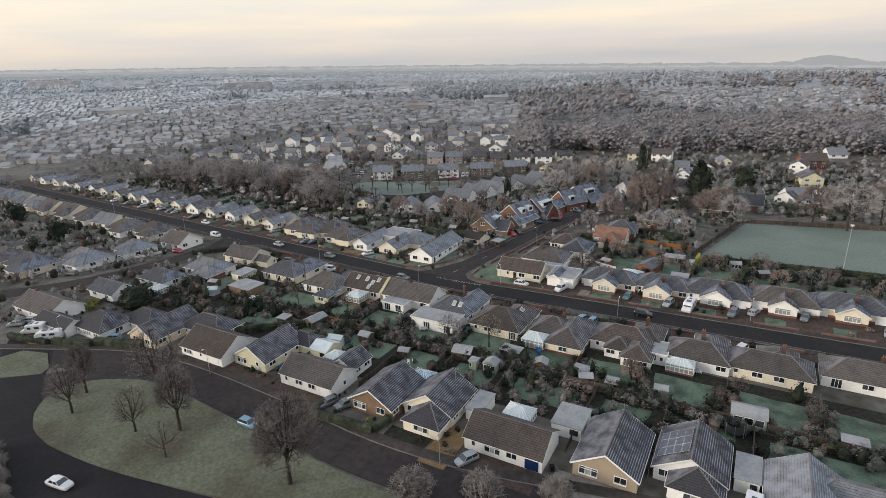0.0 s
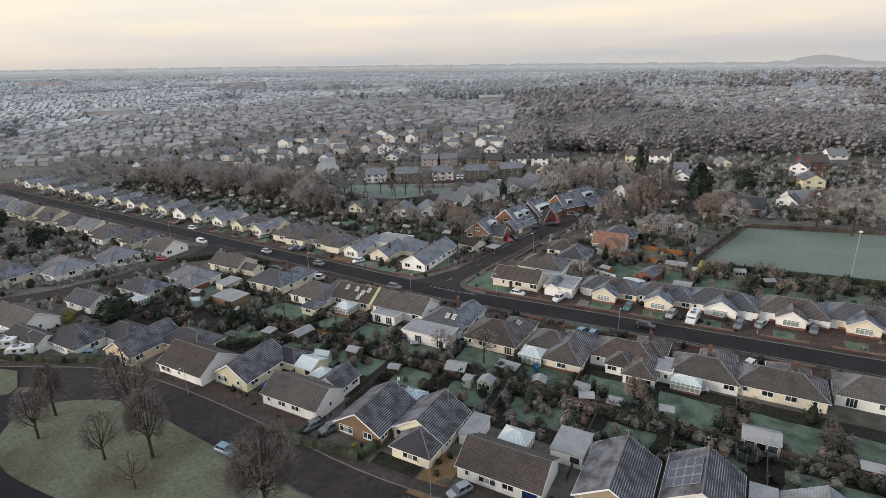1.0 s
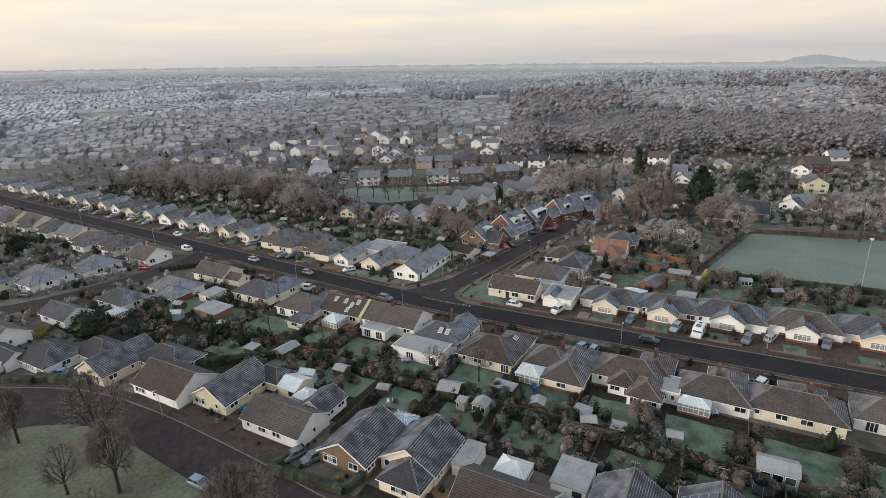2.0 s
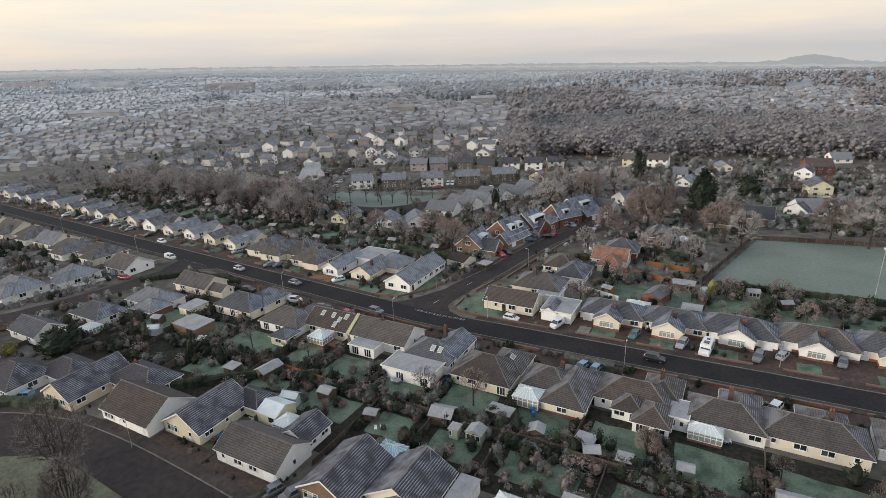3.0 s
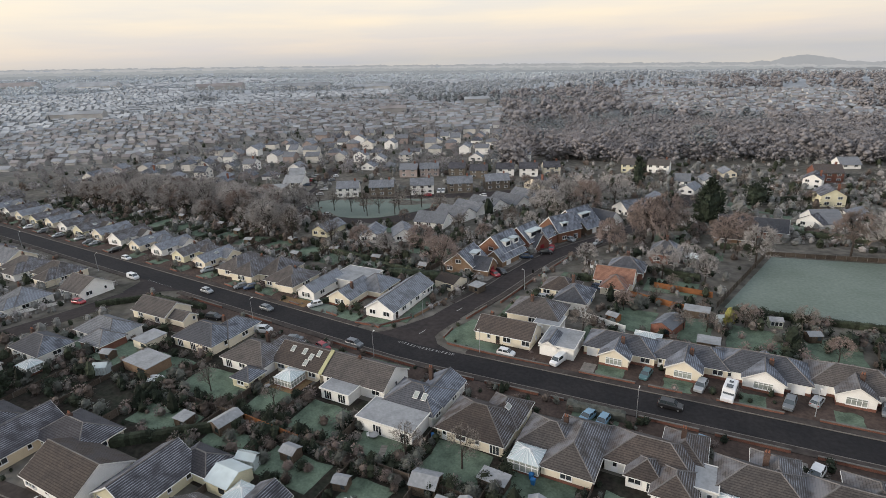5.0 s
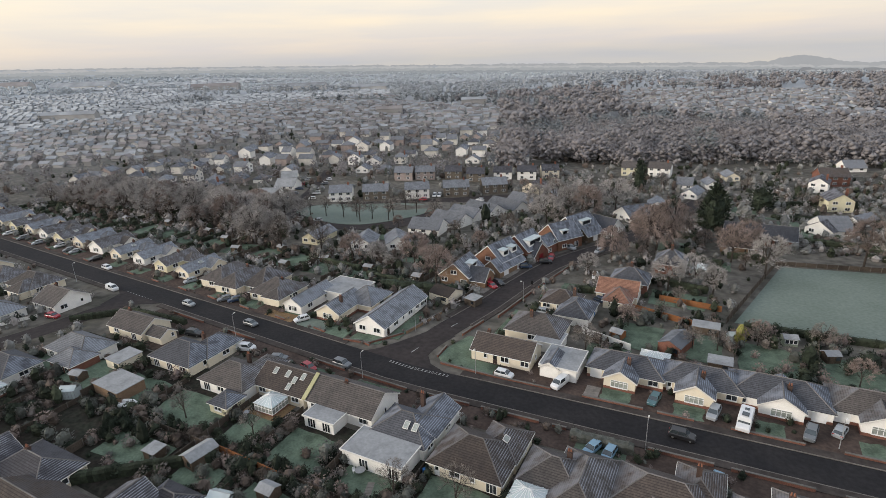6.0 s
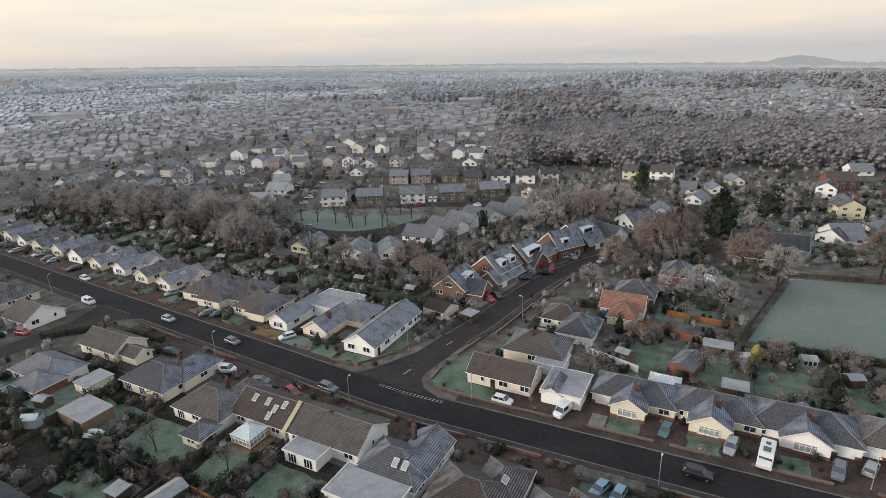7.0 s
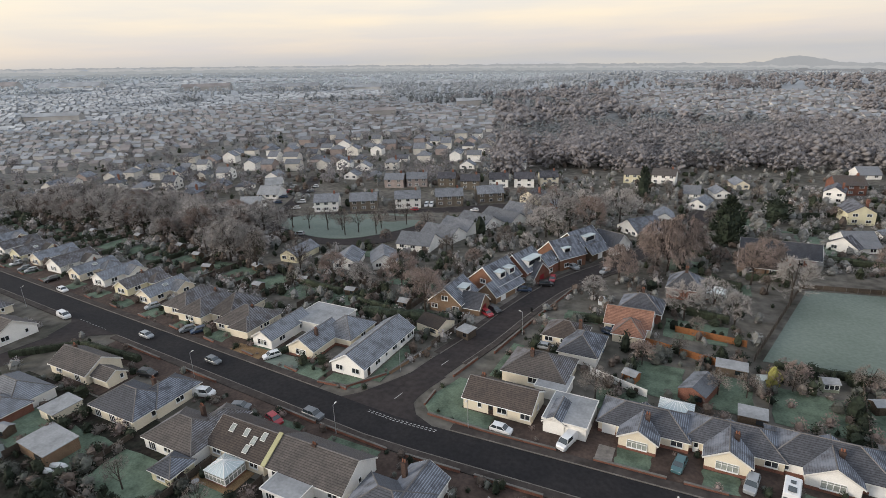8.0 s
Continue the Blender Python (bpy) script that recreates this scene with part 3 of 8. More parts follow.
def volume(owner, x0, y0, x1, y1, kind, e, wall, roof, lift=0.0, pitch=PITCH, plinth=None, trim="fascia", gable_wall=None):
    """One block of a house: walls, plinth, roof, ridge tiles, boards and gutters."""
    b = Build()
    zb = -0.15
    if kind in ("gx", "gy"):
        zr = e + ((y1 - y0) if kind == "gx" else (x1 - x0)) / 2 * pitch - 0.02
        if kind == "gx":
            ym = (y0 + y1) / 2
            b.face([(x0, y0, zb), (x1, y0, zb), (x1, y0, e), (x0, y0, e)])
            b.face([(x1, y1, zb), (x0, y1, zb), (x0, y1, e), (x1, y1, e)])
            b.face([(x1, y0, zb), (x1, y1, zb), (x1, y1, e), (x1, ym, zr), (x1, y0, e)])
            b.face([(x0, y1, zb), (x0, y0, zb), (x0, y0, e), (x0, ym, zr), (x0, y1, e)])
        else:
            xm = (x0 + x1) / 2
            b.face([(x1, y0, zb), (x1, y1, zb), (x1, y1, e), (x1, y0, e)])
            b.face([(x0, y1, zb), (x0, y0, zb), (x0, y0, e), (x0, y1, e)])
            b.face([(x0, y0, zb), (x1, y0, zb), (x1, y0, e), (xm, y0, zr), (x0, y0, e)])
            b.face([(x1, y1, zb), (x0, y1, zb), (x0, y1, e), (xm, y1, zr), (x1, y1, e)])
    else:
        b.box(x0, y0, zb, x1, y1, e)
    part("wall", b, wall, owner)
    if plinth:
        p = Build()
        p.box(x0 - 0.03, y0 - 0.03, zb, x1 + 0.03, y1 + 0.03, 0.5)
        part("plinth", p, plinth, owner, "brick plinth")
    r = Build()
    if kind == "flat":
        r.box(x0 - 0.18, y0 - 0.18, e, x1 + 0.18, y1 + 0.18, e + 0.16)
        t = Build()
        for q in ((x0 - 0.22, y0 - 0.22, x1 + 0.22, y0 - 0.1), (x0 - 0.22, y1 + 0.1, x1 + 0.22, y1 + 0.22), (x0 - 0.22, y0 - 0.1, x0 - 0.1, y1 + 0.1), (x1 + 0.1, y0 - 0.1, x1 + 0.22, y1 + 0.1)):
            t.box(q[0], q[1], e - 0.04, q[2], q[3], e + 0.22)
        part("fascia", t, M["fascia"], owner)
        part("roof", r, M["felt"], owner, "frosted flat felt roof")
        return e
    polys, lines = roof_polys(x0, y0, x1, y1, e + lift, kind, pitch)
    for poly, uv in polys:
        r.slab([(p[0], p[1], p[2] + 0.05) for p in poly], 0.12, 0, uv)
    part("roof", r, roof, owner)
    c = Build()
    for p, q in lines:
        c.beam((p[0], p[1], p[2] + 0.05), (q[0], q[1], q[2] + 0.05), 0.09, 0.09, 5)
    part("ridge_cap", c, M["ridge"], owner)
    if kind in ("gx", "gy"):
        ends = [Build(), Build()]
        for k, (poly, _) in enumerate(polys[:2]):
            A, B, C, D = (Vector(p) for p in poly)
            for i, (lo, hi) in enumerate(((A, D), (B, C))):
                out = (lo - (B if lo is A else A)).normalized() * 0.02
                ends[i ^ k].prism([lo + out + Vector((0, 0, -0.22)), lo + out * 2.5 + Vector((0, 0, -0.22)), lo + out * 2.5 + Vector((0, 0, 0.03)), lo + out + Vector((0, 0, 0.03))],
                                  [hi + out + Vector((0, 0, -0.22)), hi + out * 2.5 + Vector((0, 0, -0.22)), hi + out * 2.5 + Vector((0, 0, 0.03)), hi + out + Vector((0, 0, 0.03))])
        for g in ends:
            part("bargeboard", g, M[trim], owner)
    for poly, _ in polys[:3]:
        t = Build()
        A, B = Vector(poly[0]), Vector(poly[1])
        t.beam(A + Vector((0, 0, -0.07)), B + Vector((0, 0, -0.07)), 0.065, 0.065, 4)
        part("gutter", t, M[trim], owner)
    return max(p[2] for poly, _ in polys for p in poly)


def chimney(owner, x, y, z0, z1, mat="stack"):
    b = Build()
    b.box(x - 0.3, y - 0.26, z0, x + 0.3, y + 0.26, z1)
    b.box(x - 0.36, y - 0.32, z1 - 0.2, x + 0.36, y + 0.32, z1 - 0.06)
    c = part("chimney", b, M[mat], owner, "brick chimney stack")
    p = Build()
    for dx in (-0.15, 0.15):
        p.beam((x + dx, y, z1 - 0.02), (x + dx, y, z1 + 0.38), 0.12, 0.09, 7)
    part("chimney_pot", p, M["terracotta"], c)


def aerial(owner, x, y, z):
    b = Build()
    b.beam((x, y, z - 0.6), (x, y, z + 1.5), 0.025, 0.02, 4)
    b.beam((x - 0.5, y, z + 1.35), (x + 0.5, y, z + 1.35), 0.015, 0.015, 4)
    for k in range(5):
        b.beam((x - 0.45 + 0.22 * k, y - 0.25, z + 1.35), (x - 0.45 + 0.22 * k, y + 0.25, z + 1.35), 0.012, 0.012, 3)
    part("aerial", b, M["steel"], owner)


BLOCKS = []


def house(label, vols, wall="cream", roof="roof_grey", chim=(), plinth=None, rot=0.0, sky=(), name="bungalow", pitch=PITCH, trim="fascia", group="bungalows", panes=True, aer=None):
    """A house of several blocks. vols: x0, y0, x1, y1, kind, eaves height, openings by wall such as "S:pw E:w"; sky: roof windows x, y, z, tilt direction."""
    ox, oy = vols[0][0], vols[0][1]
    BLOCKS.extend(v[:4] for v in vols)
    own = thing(name, ox, oy, land(ox, oy), rot, label, "house", group)
    top = 0
    for k, vol in enumerate(vols):
        x0, y0, x1, y1, kind, e = vol[:6]
        e *= K
        j = 0.004 * k
        x0, y0, x1, y1 = x0 - ox - j, y0 - oy + j, x1 - ox - j, y1 - oy + j
        wmat = M[vol[7]] if len(vol) > 7 else M[wall]
        rmat = M[vol[8]] if len(vol) > 8 else M[roof]
        zt = volume(own, x0, y0, x1, y1, kind, e + 0.006 * k, wmat, rmat, pitch=pitch, plinth=M[plinth] if plinth else None, trim=trim)
        top = max(top, zt)
        for spec in (vol[6].split() if len(vol) > 6 and vol[6] else ()):
            side, codes = spec.split(":")
            codes = codes.split("+") if "+" in codes else list(codes)
            n = len(codes)
            for i, code in enumerate(codes):
                if code == "n":
                    continue
                f = (i + 0.5) / n
                if side == "S":
                    opening(own, code, x0 + (x1 - x0) * f, y0, 0, (x1 - x0) / n)
                elif side == "E":
                    opening(own, code, x1, y0 + (y1 - y0) * f, 90, (y1 - y0) / n)
                elif side == "W":
                    opening(own, code, x0, y1 - (y1 - y0) * f, -90, (y1 - y0) / n)
                else:
                    opening(own, code, x1 - (x1 - x0) * f, y1, 180, (x1 - x0) / n)
    for cx, cy, cz in chim:
        chimney(own, cx - ox, cy - oy, 1.8, cz - 0.95)
    if aer:
        aerial(own, aer[0] - ox, aer[1] - oy, aer[2] - 0.5)
    for sx, sy, sz, way in sky:
        b = Build()
        b.box(-0.4, -0.6, 0, 0.4, 0.6, 0.1)
        rx = {"S": (31, 0), "N": (-31, 0), "E": (0, 31), "W": (0, -31)}[way]
        w = part("roof_window", b, M["fascia"], own, at=pose(sx - ox, sy - oy, sz - 0.5, rx[0], rx[1], 0))
        g = Build()
        g.box(-0.33, -0.52, 0.09, 0.33, 0.52, 0.115)
        part("pane", g, M["curtain_glass"], w)
    return own


def conservatory(x0, y0, x1, y1, label="white plastic conservatory with a pale pitched roof", roof="poly", e=2.1):
    own = thing("conservatory", x0, y0, 0, 0, label, "conservatory")
    e *= K
    w, d = x1 - x0, y1 - y0
    b = Build()
    b.box(0, 0, -0.1, w, d, 0.42)
    part("dwarf_wall", b, M["brick"] if roof == "poly" else M["white"], own)
    fr = Build()
    nx, ny = max(3, round(w / 0.75)), max(3, round(d / 0.75))
    for i in range(nx + 1):
        for yy in (0, d):
            fr.box(w * i / nx - 0.04, yy - 0.04, 0.42, w * i / nx + 0.04, yy + 0.04, e)
    for i in range(1, ny):
        for xx in (0, w):
            fr.box(xx - 0.04, d * i / ny - 0.04, 0.42, xx + 0.04, d * i / ny + 0.04, e)
    for z in (0.42, e * 0.72, e - 0.05):
        for q in ((-0.05, -0.05, w + 0.05, 0.05), (-0.05, d - 0.05, w + 0.05, d + 0.05), (-0.05, 0.05, 0.05, d - 0.05), (w - 0.05, 0.05, w + 0.05, d - 0.05)):
            fr.box(q[0], q[1], z - 0.03, q[2], q[3], z + 0.05)
    part("frame", fr, M["upvc"], own)
    for i in range(nx):
        g = Build()
        g.box(w * i / nx + 0.05, -0.01, 0.46, w * (i + 1) / nx - 0.05, 0.01, e - 0.06)
        part("pane", g, M["curtain_glass"], own)
    for i in range(ny):
        g = Build()
        g.box(w - 0.01, d * i / ny + 0.05, 0.46, w + 0.01, d * (i + 1) / ny - 0.05, e - 0.06)
        part("pane", g, M["curtain_glass"], own)
    polys, lines = roof_polys(0, 0, w, d, e + 0.05, "hx" if w >= d else "hy", 0.5, 0.12)
    r, bars = Build(), Build()
    for poly, uv in polys:
        r.slab(poly, 0.05)
        A, B, T = Vector(poly[0]), Vector(poly[1]), Vector(poly[-1])
        T2 = Vector(poly[2])
        n = max(2, round((B - A).length / 0.7))
        for i in range(n + 1):
            lo, hi = A.lerp(B, i / n), T.lerp(T2, i / n)
            bars.beam(lo + Vector((0, 0, 0.03)), hi + Vector((0, 0, 0.03)), 0.035, 0.035, 4)
    part("roof", r, M[roof], own)
    for p, q in lines:
        bars.beam(p, q, 0.06, 0.06, 4)
    part("roof_frame", bars, M["upvc"], own)
    return own


# row beside the lane
house("cream bungalow with a tiled roof and a garage wing", [(-140, 49.5, -126, 57, "gx", 2.5, "S:wDw E:s"), (-127.5, 47.8, -116, 52.0, "gx", 2.3, "S:wnw W:w", "white", "roof_dark")], "white", "roof_grey", [(-137, 53.4, 5.5)])
house("grey-roofed hipped bungalow with a car beside it", [(-117, 50, -107.5, 57.5, "hx", 2.5, "S:wpw E:w"), (-110, 56, -101, 62, "hx", 2.5, "S:wD E:w")], "white", "roof_dark")
house("L-shaped bungalow with a slate roof and a cream gable", [(-102.3, 52.8, -94.8, 63.5, "gy", 2.5, "S:ww E:wsD", "buff"), (-96, 59.5, -85.5, 66, "hx", 2.5, "S:Dww E:w")], "cream", "roof_dark", [(-92.5, 63, 5.2)])
house("cream bungalow with a broad brown tiled roof and white garage door", [(-88.6, 54.2, -77.6, 62.2, "gx", 2.5, "S:P+D+g E:n+s+n")], "white", "roof_brown")
house("yellow gabled bungalow with a dark slate roof", [(-76.9, 56.4, -69.2, 66.0, "gy", 2.4, "S:P+D E:w+s+w"), (-72.6, 64.5, -66.4, 68.6, "hx", 2.3, "E:w")], "yellow", "roof_dark", trim="upvc")
house("white bungalow with a brown-grey roof and garage door", [(-64.6, 55.4, -53.6, 61.8, "gx", 2.6, "S:D+w+w+g E:n+s+n"), (-59, 61.5, -54.2, 66.6, "gy", 2.4, "E:ww", "white", "roof_dark")], "white", "roof_grey", aer=(-61, 59, 4.6))
house("brown brick bungalow with a dark slate roof and glazed rear room", [(-49.6, 55.0, -42.0, 64.2, "gy", 2.5, "S:P+w E:w+s+n+w", "tan_brick")], "white", "roof_dark", trim="upvc")
house("cream bungalow with a hipped bay wing and gabled upper roof", [(-41.4, 57.6, -33.4, 65.4, "gy", 2.5, "S:w+n+n E:w+D+w"), (-39.4, 54.3, -33.6, 60.0, "hy", 2.4, "S:P E:n")], "cream", "roof_dark", aer=(-36, 64, 4.8))
house("white bungalow with a dark brown roof and blue garage door", [(-29.8, 54.8, -18.8, 61.4, "gx", 2.6, "S:D+P+w+G E:n")], "white", "roof_brown")
house("brown rendered bungalow with a frosted striped slate roof", [(-15.4, 56.6, -7.6, 66.6, "gy", 2.5, "S:P+w E:w+n+s", "tan")], "white", "roof_dark", aer=(-11.5, 66.4, 4.5), trim="upvc")
solar_house = house("white bungalow with solar panels on a slate roof", [(-6.4, 60.4, 1.6, 68.6, "gy", 2.5, "S:w+n+n E:w+w"), (-4.4, 57.8, 1.4, 62.5, "hy", 2.4, "S:P")], "white", "roof_dark", aer=(-2.5, 68, 4.8))
house("grey bungalow with a pale frosted roof and hipped wing", [(5.6, 56.5, 13.6, 67.4, "gy", 2.5, "S:P+w W:w"), (9, 61.5, 19.5, 68, "hx", 2.4, "S:www E:w")], "white", "roof_pale")

# backs of the street's south row
house("white rendered bungalow with a hipped tiled roof", [(12.8, 93.0, 24.5, 99.4, "hx", 2.5, "S:d+w+w W:s")], "white", "roof_grey", [(20.5, 97, 5.6)])
house("cream bungalow with a broad hipped roof and cross gable", [(-0.4, 89.8, 11.6, 96.2, "hx", 2.5, "S:s+w+w+D E:w W:s"), (4.0, 91.6, 9.6, 98.4, "hy", 2.6, "E:w", "cream")], "cream", "roof_grey", [(7.4, 94.4, 5.7)])
house("white bungalow with hipped tiled roof and a glazed rear lean-to", [(-9.6, 89.2, 0.2, 95.6, "hx", 2.5, "S:w+n+n+w E:s"), (-12.2, 88.2, -9.2, 92.6, "flat", 2.5, "S:w+D E:n", "white"), (-5.6, 91, -0.6, 98.2, "hy", 2.7, "E:w")], "white", "roof_grey", [(-4.4, 94.6, 5.7)])
conservatory(-9.0, 86.6, -4.8, 89.1)
house("cream bungalow with two hipped rear wings", [(-22.2, 89.2, -11.6, 95.8, "hx", 2.5, "S:D+w+n+n E:w"), (-16.0, 85.4, -11.3, 91, "hy", 2.4, "S:d+w E:w"), (-19.2, 87.3, -15.0, 91.5, "hy", 2.4, "S:w+d"), (-15.8, 92, -10.8, 98.4, "hy", 2.6, "E:w", "white")], "white", "roof_brown", [(-13.6, 95.2, 5.8)])
house("cream bungalow with frosted slate roof beside a tall conservatory", [(-33.2, 87.4, -25.6, 94, "hx", 2.5, "S:n+n+n"), (-29.0, 84.4, -22.6, 95.6, "hy", 2.5, "S:n+w+n E:w+n+n+w")], "cream", "roof_grey", [(-28, 92, 5.3)], plinth="brick")
conservatory(-33.2, 83.8, -29.2, 87.2, "large white conservatory with green-tinted roof", "poly", 2.4)
house("cream bungalow with broad hipped brown roof and patio doors", [(-44.6, 85.6, -34.6, 93.6, "hx", 2.5, "S:D+w+s+d E:n+w"), (-40, 90, -34.4, 96.6, "hy", 2.4, "E:w")], "cream", "roof_brown", sky=[(-36.4, 92, 3.9, "E")], aer=(-43, 92, 4.6))
house("white flat-roofed garden room behind a slate-roofed bungalow", [(-56.0, 82.4, -46.8, 87.6, "flat", 2.6, "S:n+d+n+d E:n", "white"), (-55, 87.2, -46.2, 94.2, "hx", 2.6, "S:s E:w+n"), (-51.2, 90, -46.0, 97.6, "gy", 2.5, "E:w")], "white", "roof_blue", [(-50.6, 95, 5.6)], sky=[(-49.8, 89.0, 3.9, "S"), (-48.4, 89.0, 3.9, "S")])
house("white gabled bungalow with brown tiled roof and rear veranda", [(-68.2, 89.6, -56.2, 96.8, "gx", 2.6, "S:w+n+n+w E:n+s+n"), (-66.0, 86.4, -60.6, 90.0, "flat", 2.2, "S:d+d E:n")], "white", "roof_grey", [(-63, 93.2, 5.4)])
house("white bungalow with brown roof windows and a lime green verge", [(-79.2, 89.6, -68.9, 96.6, "gx", 2.6, "S:w+d+w")], "cream", "roof_brown", sky=[(-76.4, 92.0, 4.1, "S"), (-73.8, 92, 4.1, "S"), (-72.0, 91.4, 3.75, "S"), (-70.8, 92.2, 4.2, "S"), (-72.4, 90.3, 3.1, "S")])
b = Build()
b.prism([(-68.9, 89.2, 1.95), (-68.2, 89.2, 1.95), (-68.2, 89.2, 2.12), (-68.9, 89.2, 2.12)], [(-68.9, 93.2, 4.33), (-68.2, 93.2, 4.33), (-68.2, 93.2, 4.50), (-68.9, 93.2, 4.50)])
solo("party_wall", b, M["lime"], "lime yellow rendered party wall between two roofs", "wall")
conservatory(-75.4, 85.8, -71.8, 89.2, "small white conservatory with a glass hipped roof")
house("white bungalow with two hipped blocks and a yellow garden annexe", [(-88.8, 86.8, -79.0, 94.0, "hx", 2.6, "S:d+w+w E:s"), (-84, 90, -79.2, 97.4, "hy", 2.5, "E:w"), (-81.9, 82.8, -78.1, 86.4, "hx", 2.4, "S:w E:n", "yellow", "roof_blue")], "white", "roof_grey", [(-83.5, 93, 5.5)])
house("cream bungalow with a hipped roof and white rear doors", [(-103.8, 88.4, -93.4, 95.6, "hx", 2.6, "S:d+d+w E:w"), (-99, 92, -93.0, 100, "hy", 2.5, "E:w")], "cream", "roof_blue", [(-97, 95, 5.5)])
house("cream gabled bungalow with a pergola beside the side road", [(-123.6, 93.2, -113.0, 99.6, "gx", 2.5, "S:w+d E:n+w+n"), (-112.6, 94.0, -108.4, 97.4, "gx", 2.2, "E:n+s")], "cream", "roof_grey", [(-121, 96.7, 5.3)])
house("brick and white bungalow with hipped roof and large windows", [(-125.6, 82.2, -114.5, 89, "hx", 2.5, "S:d+n+w E:w+n"), (-120, 79.8, -113.6, 85, "hx", 2.3, "S:n+d+d E:n", "brick", "roof_pale")], "white", "roof_pale")
house("white hipped bungalow behind tall hedges", [(-130, 72.5, -120.5, 79, "hx", 2.4, "S:w+d+w E:w")], "white", "roof_blue", [(-128, 76, 5.2)])
house("white bungalow with a low slate roof near the side road", [(-134, 62.5, -124.5, 68.4, "gx", 2.4, "S:w+w E:w")], "white", "roof_blue")
conservatory(-121.0, 69.2, -117.8, 72.0, "white conservatory with a pointed glass roof")

# north side of the street, east of the junction
def gable_front(x, y, w, label, wall="cream", roof="roof_grey", main=(-5.5, 2.0, 4.5, 9.5), extra="", ch=True, plinth="brick", win="S:p"):
    """A bungalow with a gabled front wing of width w at x, y and a hipped main block behind (offsets from the wing's corner)."""
    a, b0, c, d = main
    vols = [(x, y, x + w, y + 6.8, "gy", 2.6, win + " E:n+s"), (x + a, y + b0, x + w + c, y + d, "hx", 2.55, "S:" + (extra or "w+n+n+w") + " E:w")]
    return house(label, vols, wall, roof, [(x + w * 0.66, y + 3.4, 5.0)] if ch else [], plinth=plinth)


house("cream corner bungalow with a mossy brown tiled roof", [(-51.6, 114.0, -40.8, 120.2, "gx", 2.65, "S:n+s+B+w+n+w E:n+s+n")], "cream", "roof_brown", [(-49.6, 117.4, 5.4)], trim="upvc")
house("cream hipped bungalow with a grey tiled roof", [(-49.0, 123.6, -38.6, 131.4, "hx", 2.7, "S:n+w+n E:w"), (-42.6, 121.4, -37.8, 126.0, "flat", 2.3, "S:n", "white")], "cream", "roof_grey", [(-44.8, 126.6, 6.0)], plinth=None)
house("white garage with a flat roof and a small pitched front", [(-38.9, 113.6, -32.8, 120.6, "flat", 2.7, "S:n", "white"), (-38.8, 113.5, -35.8, 118.6, "gy", 2.6, "", "white", "roof_blue")], "white", "roof_blue", name="garage", group="garages")
gable_front(-28.6, 114.4, 4.8, "cream gabled bungalow with conservatory and picture window", "cream", "roof_blue", (-3.2, 2.4, 3.8, 8.6), "g+n+n+w")
conservatory(-24.6, 123.2, -20.0, 126.4)
gable_front(-18.0, 114.8, 5.2, "cream gabled bungalow with stone quoins and picture window", "cream", "roof_blue", (-2.6, 2.8, 3.8, 9.0), "D+n+n+w")
gable_front(-6.9, 116.3, 5.6, "white gabled bungalow with brick plinth and picture window", "white", "roof_blue", (-4.0, 1.6, 3.6, 8.6), "w+n+n+g")
gable_front(5.4, 117.2, 4.8, "white gabled bungalow with a tan garage door", "white", "roof_grey", (-3.4, 2.0, 3.8, 8.8), "g+n+n+n")
gable_front(16.6, 118.8, 5.0, "cream gabled bungalow with a timber garage", "cream", "roof_blue", (-3.6, 2.0, 3.8, 8.8), "g+n+n+g")
gable_front(28.0, 119.6, 5.0, "cream gabled bungalow with picture window", "cream", "roof_grey", (-3.6, 2.0, 3.6, 8.8), "g+n+n+w")
gable_front(39.6, 120.2, 5.0, "white gabled bungalow with picture window", "white", "roof_grey", (-3.6, 2.0, 3.6, 8.8), "g+n+n+w")

# north side of the street, west of the junction
house("long cream corner bungalow with a frosted striped roof", [(-77.0, 114.2, -70.2, 131.0, "gy", 2.6, "S:w+w E:B+w+s+w+w+P")], "white", "roof_pale", trim="upvc")
house("white gabled bungalow with a slate roof and flat rear", [(-88.0, 115.6, -82.2, 125, "gy", 2.6, "S:P E:n+w"), (-86, 122, -78.6, 130, "hx", 2.5, "E:w")], "cream", "roof_pale", [(-84, 119, 5.4)], plinth="brick")
house("white gabled bungalow with flat-roofed rear rooms", [(-96.9, 115.6, -92.2, 127, "gy", 2.6, "S:P E:w+w"), (-94.6, 124, -84.9, 132.5, "flat", 2.7, "E:n")], "white", "roof_pale")
house("cream hipped bungalow with an open car port", [(-109.0, 117.4, -99.4, 126, "hx", 2.5, "S:w+n+n E:w"), (-104.2, 116.6, -99.4, 124, "hy", 2.5, "E:s")], "cream", "roof_grey", [(-103, 122, 5.4)])
house("cream bungalow with twin hipped front wings", [(-120.4, 117.4, -113.4, 129, "hy", 2.6, "S:P E:w"), (-126.6, 118.6, -119.4, 130, "hy", 2.6, "S:w"), (-113.6, 120, -107.9, 130, "hx", 2.5, "S:w E:w")], "cream", "roof_grey", [(-117, 125, 5.6)])
